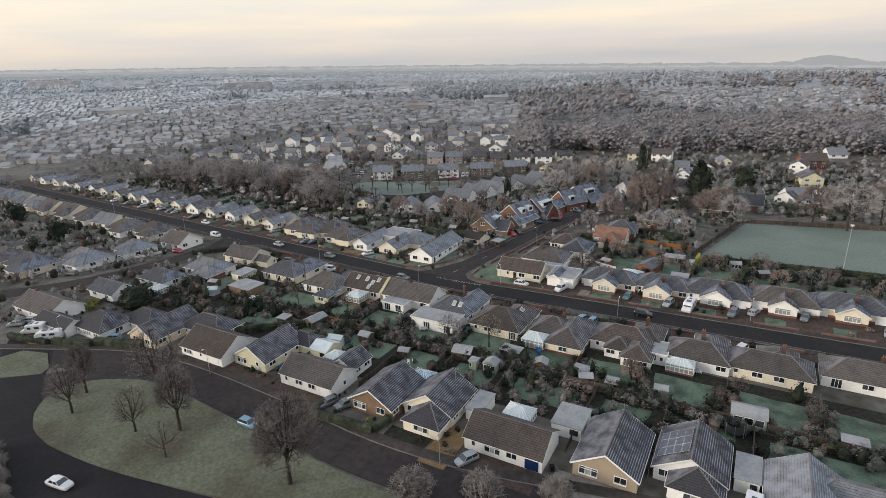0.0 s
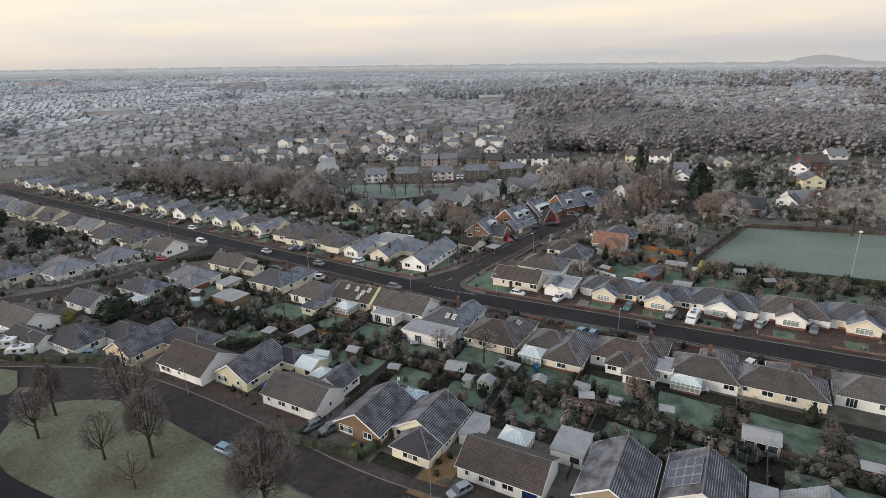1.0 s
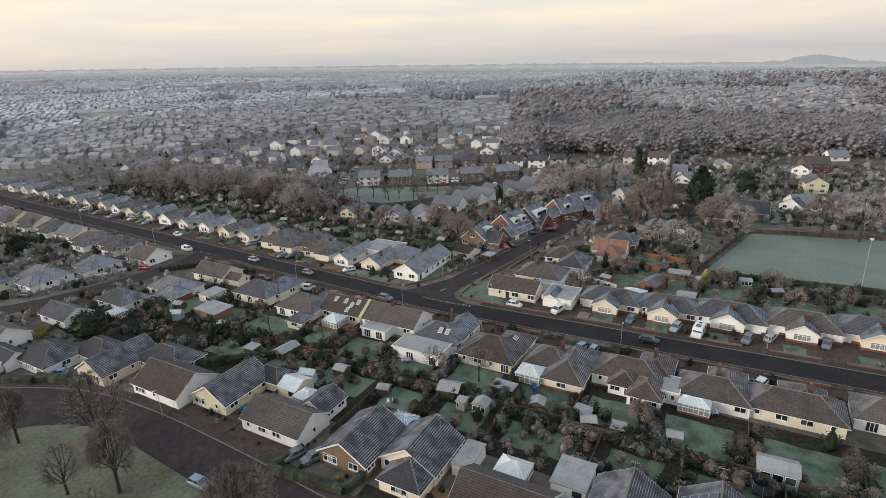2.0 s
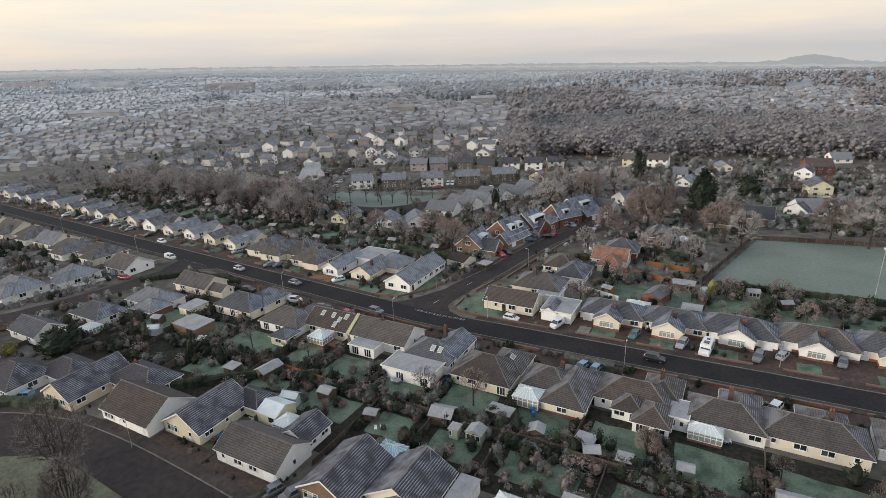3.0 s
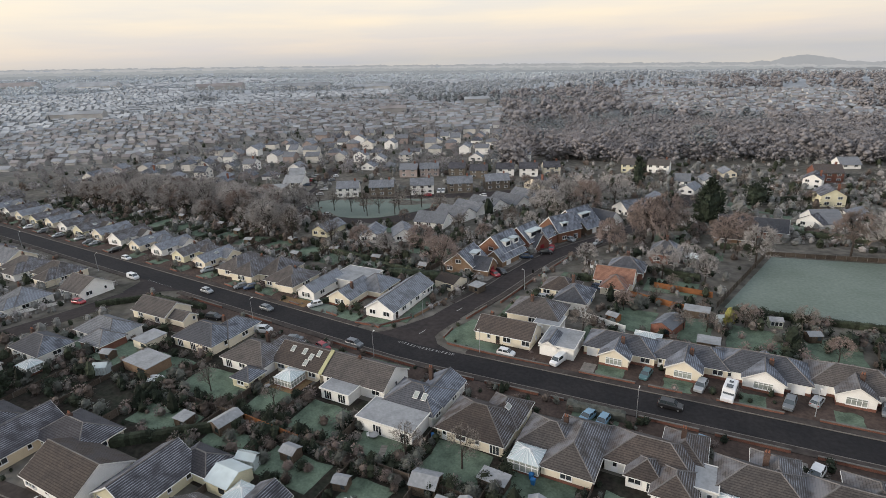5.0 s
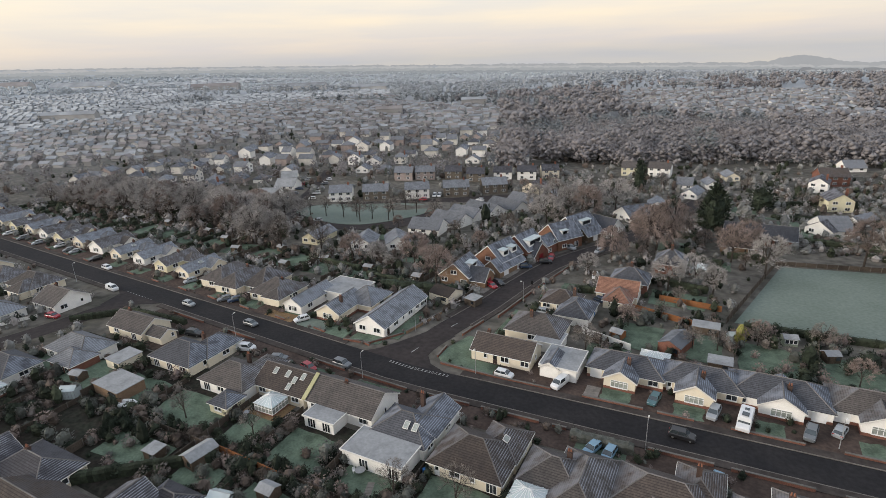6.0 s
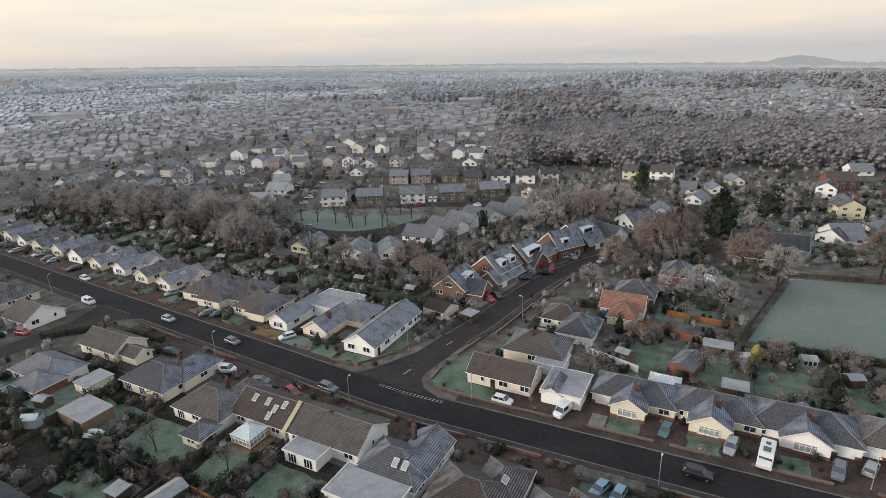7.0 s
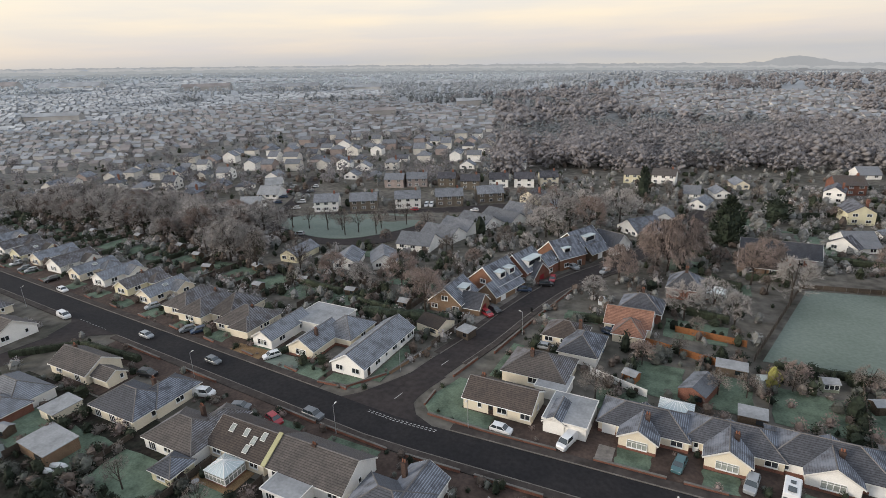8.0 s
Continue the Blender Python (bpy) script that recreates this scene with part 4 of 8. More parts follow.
for k, (x, wall, roof, w) in enumerate(((-137.7, "cream", "roof_pale", 4.8), (-147.7, "yellow", "roof_grey", 4.9), (-158.5, "white", "roof_pale", 4.8), (-168.6, "cream", "roof_pale", 4.8), (-181.0, "white", "roof_grey", 6.4), (-191.4, "cream", "roof_pale", 5.2), (-201.8, "yellow", "roof_grey", 5.6), (-212.5, "white", "roof_grey", 5.2), (-223.0, "cream", "roof_pale", 5.0), (-233.2, "yellow", "roof_grey", 5.0), (-245.2, "cream", "roof_pale", 5.2), (-256.0, "white", "roof_grey", 5.0), (-268.0, "cream", "roof_pale", 5.0), (-280.0, "white", "roof_grey", 5.0), (-292.0, "cream", "roof_pale", 5.0), (-304, "white", "roof_pale", 5), (-316, "cream", "roof_grey", 5))):
    y = road_y(x) + 9.0 + (k % 3) * 0.4
    house({"cream": "cream", "white": "white", "yellow": "pale yellow"}[wall] + " gable-fronted bungalow with a frosted slate roof", [(x, y, x + w, y + 10.5, "gy", 2.6, "S:P E:w+s"), (x + w - 0.8, y + 5.4, x + w + 2.2, y + 10.2, "hx" if k % 2 else "gx", 2.4, "S:n E:w")], wall, roof, [(x + w * 0.5, y + 6, 5.0)] if k % 2 else [], sky=[(x + w * 0.78, y + 5, 3.5, "E")] if k % 3 == 0 else [])

# south-west streets
def hipped(x, y, w, d, label, wall="white", roof="roof_pale", rot=0.0, gable=False, wing=True):
    vols = [(x, y, x + w, y + d, "gx" if gable else "hx", 2.5, "S:w+d+w E:w+s")]
    if wing:
        vols.append((x + w * 0.45, y - 2.2, x + w - 0.4, y + d * 0.6, "hy", 2.45, "S:P E:w"))
    return house(label, vols, wall, roof, [(x + w * 0.3, y + d * 0.55, 5.8)], rot=rot)


for x, y, w, d, wall, roof, gable in ((-165, 72, 12, 8, "white", "roof_pale", False), (-158.5, 83, 8.5, 8, "white", "roof_pale", False), (-152, 93.5, 8.5, 8, "white", "roof_grey", True), (-175, 62.5, 12.5, 8.5, "cream", "roof_blue", False),
                                      (-184, 96, 11, 8, "white", "roof_grey", False), (-171, 97, 11, 8, "cream", "roof_grey", False), (-197, 98, 11, 8, "cream", "roof_pale", True), (-211, 99.5, 11, 8, "white", "roof_grey", False)):
    hipped(x, y, w, d, wall + " bungalow with a frosted hipped roof", wall, roof, 0, gable, not gable)
rnd = random.Random(5)
for k in range(34):
    row, i = divmod(k, 12)
    x = -226 - i * 13.5 + rnd.uniform(-1.5, 1.5)
    if row == 0:
        y = road_y(x) - 17.5
    else:
        x += 40
        y = road_y(x) - 30 - row * 21 + rnd.uniform(-1.5, 1.5)
    wall, roof = rnd.choice(("white", "cream", "cream", "buff")), rnd.choice(("roof_grey", "roof_pale", "roof_blue", "roof_grey"))
    if x < -178 or y > 80:
        hipped(x, y, rnd.uniform(9, 12), rnd.uniform(7.5, 9), wall + " bungalow with a frosted grey roof", wall, roof, rnd.uniform(-4, 4), rnd.random() < 0.45, rnd.random() < 0.6)

# along the side road
def chalet(x, y, w, d, label, wall, roof, kind, eaves=2.8, dormers=(), extra=(), pitch=0.85, chim=(), rot=0.0):
    """A steep-roofed chalet house; dormers: box dormers on a slope, as x0, y0, x1, y1, z0, z1."""
    own = house(label, [(x, y, x + w, y + d, kind, eaves, "S:w+w2.5+w E:w+d" if kind == "gy" else "S:w+d E:w+w"), *extra], wall, roof, chim, name="chalet_house", pitch=pitch, group="chalet houses", rot=rot, trim="upvc")
    for x0, y0, x1, y1, z0, z1 in dormers:
        z0, z1 = z0 - 0.5, z1 - 0.55
        b = Build()
        b.box(x0 - x, y0 - y, z0, x1 - x, y1 - y, z1)
        dm = part("dormer", b, M["white"], own, "white box dormer with frosted top")
        c = Build()
        c.box(x0 - x - 0.15, y0 - y - 0.15, z1, x1 - x + 0.15, y1 - y + 0.15, z1 + 0.16)
        part("roof", c, M["poly"], dm)
        g = Build()
        g.box(x1 - x - 0.02, y0 - y + 0.3, z0 + 0.5, x1 - x + 0.03, y1 - y - 0.3, z1 - 0.15)
        part("pane", g, M["glass"], dm)
    return own


chalet(-73.2, 143.0, 7.4, 8.8, "tan brick chalet house with steep roof and red garage", "tan_brick", "roof_blue", "gy", 3.1, [(-68.6, 146.6, -66.4, 149.4, 3.6, 5.0)], [(-66.6, 143.8, -62.0, 149.4, "gx", 2.2, "E:R", "tan_brick")], 0.82)
chalet(-69.8, 155.8, 8.2, 9.2, "tan brick chalet house with two dormers and a lower gable", "orange_brick", "roof_blue", "gy", 3.9, [(-64.6, 157.6, -62.3, 159.8, 4.1, 5.75), (-64.6, 161.2, -62.3, 163.4, 4.1, 5.75)], [(-65.4, 153.2, -60.2, 164.0, "gy", 2.3, "S:w E:g+d", "tan_brick")], rot=-14)
chalet(-66.4, 165.6, 8.2, 8.2, "red brick chalet house with a wide white dormer", "brick", "roof_blue", "gy", 4.0, [(-61.4, 167.0, -58.7, 172.4, 4.2, 5.9)], [(-61.6, 173.0, -57.0, 178.2, "gy", 3.6, "S:w E:w+w2.4", "brick"), (-59.6, 166.4, -56.8, 173.2, "gx", 2.2, "E:R", "brick")], rot=-14)
chalet(-60.9, 179.4, 8.4, 8.6, "orange brick chalet house with white bargeboards", "orange_brick", "roof_blue", "gy", 4.0, [(-55.6, 181.6, -53.6, 183.8, 4.1, 5.6)], rot=-32)
chalet(-59.0, 187.6, 8.8, 10.0, "grey timbered chalet house with a white dormer", "shed", "roof_blue", "gy", 3.8, [(-53.8, 191.0, -51.4, 195.0, 4.2, 5.9)], [(-52.0, 189.4, -48.0, 196.4, "gy", 2.6, "E:g", "shed"), (-54.6, 197.4, -46.4, 204.0, "gx", 2.8, "S:w", "white")], rot=-24)
house("cream bungalow with low hipped roof", [(-46.8, 138.4, -39.4, 144.6, "hx", 2.5, "S:w+D+n E:w")], "cream", "roof_brown", plinth=None)
house("white bungalow with striped slate hipped roof", [(-42.4, 133.6, -35.8, 142.0, "hy", 2.5, "S:n E:w+d")], "white", "roof_blue", [(-40.4, 141, 5.5)])
red_house = chalet(-37.4, 147.6, 8.4, 5.8, "cream chalet house with terracotta tiled roof and dormer", "cream", "roof_red", "gx", 2.7, [], [(-35.2, 144.2, -29.8, 149.6, "hy", 2.4, "S:n E:w+d", "cream", "roof_red")], 0.78)
chalet(-36.0, 154.5, 8.0, 6.8, "red brick house with a hipped slate roof", "brick", "roof_blue", "hx", 3.0, [], [], 0.66, [(-32, 158.5, 6.4)])
chalet(-28.4, 168.5, 6.8, 7.6, "red brick house with steep hipped slate roof", "brick", "roof_blue", "hx", 3.4, [], [], 0.7, [(-25, 172, 7.2)])
conservatory(-20.6, 170.5, -16.8, 174.0, "white octagonal conservatory beside a brick house")
chalet(-14.8, 190.0, 9.6, 7.0, "brown brick house with a steep brown roof", "tan_brick", "roof_brown", "gx", 2.6, [], [], 0.8)
chalet(-14.5, 200.0, 17.5, 7.4, "long dark-roofed brick house with small gablets", "brick", "roof_blue", "gx", 2.6, [], [], 0.75)

# ---- middle distance: houses that can still be told apart ----


def villa(x, y, w, d, storeys, wall, roof, rot, kind, label, windows=True):
    own = thing("house", x, y, land(x, y), rot, label, "house", "houses in the middle distance")
    BLOCKS.append((x - w / 2 - 0.5, y - d / 2 - 0.5, x + w / 2 + 0.5, y + d / 2 + 0.5))
    b = Build()
    z0 = -1.0
    rise = (d if kind == "gx" else w) / 2 * 0.6
    e = 2.0 * storeys
    b.box(-w / 2, -d / 2, z0, w / 2, d / 2, e)
    if kind == "gx":
        for s in (-1, 1):
            b.face([(s * w / 2, -d / 2, e), (s * w / 2, d / 2, e), (s * w / 2, 0, e + rise)])
    elif kind == "gy":
        for s in (-1, 1):
            b.face([(-w / 2, s * d / 2, e), (w / 2, s * d / 2, e), (0, s * d / 2, e + rise)])
    part("wall", b, M[wall], own)
    r = Build()
    if kind == "flat":
        r.box(-w / 2 - 0.2, -d / 2 - 0.2, e, w / 2 + 0.2, d / 2 + 0.2, e + 0.25)
    else:
        for poly, uv in roof_polys(-w / 2, -d / 2, w / 2, d / 2, e, kind, 0.6, 0.35, 0.2)[0]:
            r.slab(poly, 0.14, 0, uv)
    part("roof", r, M[roof], own)
    if windows:
        for st in range(storeys):
            n = max(2, int(w / 3))
            for i in range(n):
                g = Build()
                cx = -w / 2 + w * (i + 0.5) / n
                g.box(cx - 0.75, -d / 2 - 0.05, 0.7 + st * 1.95, cx + 0.75, -d / 2 + 0.02, 1.7 + st * 1.95)
                g.box(cx - 0.64, -d / 2 - 0.065, 0.78 + st * 1.95, cx - 0.05, -d / 2 - 0.04, 1.62 + st * 1.95, 1)
                g.box(cx + 0.05, -d / 2 - 0.065, 0.78 + st * 1.95, cx + 0.64, -d / 2 - 0.04, 1.62 + st * 1.95, 1)
                part("window", g, [M["upvc"], M["glass"]], own)
        if storeys == 2:
            b = Build()
            b.box(w * 0.28, -0.3, e, w * 0.28 + 0.7, 0.4, e + rise + 0.9)
            part("chimney", b, M["brick"], own)
    return own


WORDS = {"white": "white rendered", "cream": "cream rendered", "brick": "red brick", "buff": "buff", "tan_brick": "tan brick", "tile_hung": "brown tile-hung", "yellow": "pale yellow", "orange_brick": "orange brick", "far_brick": "pale red brick", "far_cream": "pale cream rendered"}


# terraces and bungalows round the far green, houses up the side road
for x, y, w, d, st, wall, roof, rot, kind in (
    (-154.7, 211.2, 9.1, 7.5, 2, "white", "roof_pale", 30, "gx"), (-142.0, 217.5, 10.2, 7.5, 2, "tile_hung", "roof_pale", 29, "gx"), (-127.7, 226.1, 9.7, 7.5, 2, "white", "roof_pale", 30, "gx"), (-114.2, 234.5, 10.4, 7.5, 2, "tile_hung", "roof_pale", 29, "gx"),
    (-101.5, 244.0, 10.2, 7.5, 2, "tile_hung", "roof_pale", 34, "gx"), (-83.4, 244.1, 7.0, 9, 2, "cream", "roof_brown", -8, "gy"), (-76.1, 240.9, 5.4, 9, 1, "orange_brick", "roof_pale", 12, "gy"), (-150.9, 254.5, 8.5, 7, 2, "far_brick", "roof_pale", 19, "gx"),
    (-142.4, 259.1, 9.0, 7, 2, "far_brick", "roof_pale", 26, "gx"), (-129.7, 264.0, 7.8, 7, 2, "tile_hung", "roof_dark", 18, "gx"), (-117.7, 262.2, 8.0, 7, 2, "tile_hung", "roof_dark", 19, "gx"), (-107.3, 269.1, 8.0, 7, 2, "white", "roof_dark", 19, "gx"),
    (-97.4, 273.6, 8.4, 7, 2, "white", "roof_dark", 18, "gx"), (-88.6, 279.4, 7.7, 7, 2, "cream", "roof_dark", 27, "gx"), (-96.3, 179.0, 10.2, 8, 1, "white", "roof_pale", 5, "gx"), (-93.8, 189.6, 11.5, 8, 1, "white", "roof_pale", -11, "gx"),
    (-92.9, 200.3, 11.4, 8, 1, "white", "roof_pale", -15, "gx"), (-91.2, 210.2, 12.7, 8, 1, "white", "roof_pale", -19, "gx"), (-85.4, 218.6, 13.9, 8, 1, "white", "roof_pale", -22, "gx"), (-81.3, 228.5, 13.8, 8, 1, "white", "roof_pale", -19, "gx"),
    (-106.5, 159.5, 6.3, 9, 1, "white", "roof_pale", 22, "gy"), (-98.1, 163.6, 6.6, 9, 1, "white", "roof_pale", 36, "gy"), (-123.2, 159.3, 5.5, 10, 1, "yellow", "roof_pale", 3, "gy"), (-184.9, 202.4, 8.2, 9, 1, "white", "felt", 26, "gx"),
    (-182.8, 192.2, 7.7, 9, 1, "white", "felt", 15, "gx"), (-192.1, 220.5, 9.1, 9, 1, "white", "felt", 19, "gx"), (-204.7, 235.6, 7.5, 8, 1, "white", "felt", 36, "gx"), (-41.4, 220.7, 9.8, 10, 1, "white", "roof_blue", -44, "gy"),
    (-36.7, 238.4, 6.0, 9, 1, "white", "roof_pale", 8, "gy"), (-26.8, 260.9, 5.7, 9, 1, "white", "roof_pale", -13, "gy"), (-30.9, 276.0, 5.9, 8, 1, "white", "roof_pale", 2, "gx"), (-21.6, 279.9, 5.2, 9, 1, "white", "roof_pale", 19, "gy"),
    (-15.2, 297.9, 5.5, 9, 1, "cream", "roof_pale", 19, "gy"), (-43.2, 297.7, 9.4, 7, 2, "white", "roof_grey", -2, "gx"), (-54.8, 295.7, 9.0, 7, 2, "yellow", "roof_grey", 4, "gx"), (15.6, 285.2, 6.3, 9, 2, "white", "roof_dark", -11, "gy"),
    (18.1, 257.7, 7.5, 9, 2, "yellow", "roof_dark", 11, "gy"), (18.4, 270.9, 4.6, 9, 1, "orange_brick", "roof_brown", -7, "gy"), (12.0, 221.9, 7.5, 10, 1, "white", "roof_dark", -32, "gy"), (12.7, 222.6, 7.8, 10, 1, "white", "roof_pale", 20, "gx"),
    (20.7, 299.7, 10.3, 9, 2, "brick", "roof_brown", 14, "gx"), (31.8, 333.3, 8.4, 9, 1, "white", "roof_pale", 18, "gx"), (22.0, 237.0, 5.1, 9, 1, "white", "roof_pale", -38, "gy"),
):
    villa(x, y, w, d, st, wall, roof, rot, kind, WORDS[wall] + (" two-storey house" if st == 2 else " bungalow") + " with a frosted tiled roof")

# ---- plants ----
def inside(pts, x, y):
    hit = False
    for (ax, ay), (bx, by) in zip(pts, pts[1:] + pts[:1]):
        if (ay > y) != (by > y) and x < ax + (bx - ax) * (y - ay) / (by - ay):
            hit = not hit
    return hit


def free(x, y, margin):
    """Whether a plant may stand here: off the houses, roads, field and green."""
    for x0, y0, x1, y1 in BLOCKS:
        if x0 - margin < x < x1 + margin and y0 - margin < y < y1 + margin:
            return False
    if abs(y - road_y(x)) < 4.6 or (146.5 < y < 196 and x > -13 + (y - 147) * 0.25):
        return False
    if y > 105 and any(math.hypot(x - p[0], y - p[1]) < 4.3 for p in side_line):
        return False
    if x < -120 and y < 115 and any(math.hypot(x - p[0], y - p[1]) < 4.6 for p in west_line):
        return False
    return not (165 < y < 245 and -170 < x < -88 and inside(ring_line, x, y))




def bare_tree(seed, wide, limbs=7, forks=5, sprigs=4, twigs=10, mat="twig", weep=False, fork=0.3, thick=0.0016, low=0.26):
    """Meshes of a leafless tree 1 m high: upright trunk, rising limbs that fork twice, and an oval crown of fine twigs."""
    r = random.Random(seed)
    wood, fine = Build(), Build()
    mid_z, tall = (1 + low) / 2, (1 - low) / 2
    lumps = [r.uniform(0.82, 1.12) for _ in range(8)]

    def shell(a, t, f):
        """A place in the crown: bearing a, height share t, f of the way out."""
        z = low + (1 - low) * t
        k = wide * math.sqrt(max(0.03, 1 - ((z - mid_z) / (tall * 1.04)) ** 2)) * lumps[int((a % 6.283) / 0.7854) % 8]
        return Vector((math.cos(a) * k * f, math.sin(a) * k * f, z))

    def bough(p, e, rad, tip, sides, rise):
        m = p.lerp(e, 0.5) + Vector((r.uniform(-1, 1), r.uniform(-1, 1), 0)) * (e - p).length * 0.06 - Vector((0, 0, rise * (e - p).length))
        wood.beam(p, m, rad, (rad + tip) / 2, sides, 0, False)
        wood.beam(m, e, (rad + tip) / 2, tip, sides, 0, False)
        return m
    top = Vector((r.uniform(-0.015, 0.015), r.uniform(-0.015, 0.015), fork + 0.12))
    wood.beam((0, 0, -0.02), (0, 0, 0.03), 0.034, 0.024, 7, 0, False)
    wood.beam((0, 0, 0.03), top, 0.024, 0.016, 7, 0, False)
    for k in range(limbs):
        a = 6.283 * (k + r.uniform(-0.25, 0.25)) / limbs * 2.0
        t = r.uniform(0.45, 0.95) if k % 3 else 0.97
        s = Vector((0, 0, 0)).lerp(top, r.uniform(0.62, 1.0))
        e = shell(a, t, r.uniform(0.55, 0.8) if k else 0.1)
        m = bough(s, e, 0.0095, 0.0035, 5, 0.08 if k else 0)
        for _ in range(forks):
            s2 = (s.lerp(m, r.uniform(0.5, 1)) if r.random() < 0.35 else m.lerp(e, r.random()))
            t2 = min(1.0, max(0.02, (s2.z - low) / (1 - low) + r.uniform(-0.12, 0.34)))
            e2 = shell(math.atan2(s2.y, s2.x) + r.uniform(-0.9, 0.9), t2, r.uniform(0.62, 0.95))
            m2 = bough(s2, e2, 0.0042, 0.0016, 4, 0.05)
            for _ in range(sprigs):
                s3 = m2.lerp(e2, r.uniform(-0.5, 1))
                t3 = min(1.0, max(0.0, (s3.z - low) / (1 - low) + r.uniform(-0.14, 0.22)))
                e3 = shell(math.atan2(s3.y, s3.x) + r.uniform(-0.5, 0.5), t3, r.uniform(0.8, 1.03))
                d = (e3 - s3)
                if d.length > 0.24:
                    d *= 0.24 / d.length
                    e3 = s3 + d
                wood.beam(s3, e3, 0.002, 0.0009, 3, 0, False)
                ln = max(0.06, d.length)
                for _ in range(twigs):
                    o = s3.lerp(e3, r.uniform(0.1, 1.0))
                    out = Vector((o.x, o.y, (o.z - low) * 0.9)).normalized()
                    w = (out + Vector((r.uniform(-1, 1), r.uniform(-1, 1), r.uniform(-0.7, 1.0) - (2.2 if weep else 0)))).normalized()
                    q = w.cross(Vector((r.uniform(-1, 1), r.uniform(-1, 1), r.uniform(-1, 1)))).normalized() * thick
                    fine.face((o - q, o + q, o + w * ln * r.uniform(0.35, 0.75)))
    peak = max(p[2] for p in fine.v)
    for b in (wood, fine):
        b.v = [(p[0] / peak, p[1] / peak, p[2] / peak) for p in b.v]
    return wood.mesh("trunk", [M["bark"]]), fine.mesh("crown", [M[mat]])


def scaled(x, y, z, rot, s, sz=None):
    return pose(x, y, z, 0, 0, rot) @ Matrix.Diagonal((s, s, sz or s, 1))


TREES = {
    "big": bare_tree(31, 0.33, 12, 9, 6, 12, "twig_dark", thick=0.0014, low=0.2, fork=0.24), "tall": bare_tree(32, 0.28, 10, 8, 5, 10, "twig_dark", thick=0.0015, low=0.2), "open": bare_tree(33, 0.34, 9, 7, 4, 8, "twig_dark", thick=0.0016, low=0.24, fork=0.22),
    "small": bare_tree(34, 0.5, 7, 5, 3, 6, "twig_dark", thick=0.0018, low=0.3),
    "lime": bare_tree(1, 0.48, 8, 5, 3, 30, thick=0.0031, low=0.10), "oak": bare_tree(2, 0.58, 8, 5, 3, 30, thick=0.0032, low=0.14), "young": bare_tree(3, 0.42, 7, 5, 3, 10, "twig_grey", thick=0.0026, low=0.26), "garden": bare_tree(7, 0.52, 7, 5, 4, 16, "twig_grey", thick=0.0028, low=0.14), "elm": bare_tree(4, 0.52, 8, 5, 3, 30, "twig_brown", thick=0.0033, low=0.14),
    "willow": bare_tree(5, 0.46, 9, 7, 4, 20, "twig_brown", True, thick=0.0030, low=0.1), "ash": bare_tree(6, 0.46, 8, 5, 3, 26, thick=0.0031, low=0.12),
}
TREE_N = [0]


def tree(kind, x, y, h, label, rot=None, group=""):
    TREE_N[0] += 1
    h *= 1.42
    own = thing("tree", x, y, land(x, y), 0, label, "tree", group)
    rot = rot if rot is not None else (TREE_N[0] * 77) % 360
    at = Matrix.Rotation(radians(rot), 4, "Z") @ Matrix.Diagonal((h, h, h, 1))
    part("trunk", TREES[kind][0], None, own, at=at)
    part("crown", TREES[kind][1], None, own, at=at)
    return own


def leafy(seed, kind, mat, count=300):
    """A shrub, hedge block or conifer about 1 m across and 1 m high: a lumpy heart under many small leaves."""
    r = random.Random(seed)
    b = Build()

    def radius(a, z):
        lump = 0.80 + 0.42 * noise.noise(Vector((math.cos(a) * 1.7 + seed, math.sin(a) * 1.7, z * 2.8))) + 0.24 * noise.noise(Vector((math.cos(a) * 4.2, math.sin(a) * 4.2 + seed, z * 6.0)))
        if kind == "cone":
            return 0.5 * max(0.03, 1 - z) ** 0.75 * (0.55 + 0.45 * min(1, z * 6 + 0.4)) * lump * 1.15
        if kind == "column":
            return 0.5 * (1 - abs(2 * z - 0.85) ** 3 * 0.5) * max(0.05, 1 - z ** 4) * lump
        return 0.5 * math.sqrt(max(0.0, 1 - (2 * z - 0.9) ** 2 * 0.82)) * lump
    n, m = (9, 6) if count > 100 else (7, 4)
    pts = [[(radius(2 * math.pi * i / n, k / m) * 0.86 * math.cos(2 * math.pi * i / n), radius(2 * math.pi * i / n, k / m) * 0.86 * math.sin(2 * math.pi * i / n), 0.96 * k / m) for i in range(n)] for k in range(m + 1)]
    for k in range(m):
        b.prism(pts[k], pts[k + 1], 0, k == m - 1)
    for _ in range(count):
        z, a = r.random() ** 0.8, r.uniform(0, 2 * math.pi)
        q = radius(a, z) * r.uniform(0.82, 1.2)
        o = Vector((q * math.cos(a), q * math.sin(a), z * r.uniform(0.94, 1.06)))
        d = Vector((math.cos(a) + r.uniform(-0.8, 0.8), math.sin(a) + r.uniform(-0.8, 0.8), r.uniform(-0.3, 1.0))).normalized()
        s = d.cross(Vector((r.uniform(-1, 1), r.uniform(-1, 1), r.uniform(-1, 1)))).normalized()
        ln, wd = r.uniform(0.06, 0.16), r.uniform(0.016, 0.036) * (300 / count) ** 0.25
        b.face((o - s * wd, o + s * wd, o + d * ln + s * wd * 0.5, o + d * ln - s * wd * 0.5))
    return b.mesh("shrub", [M[mat]])


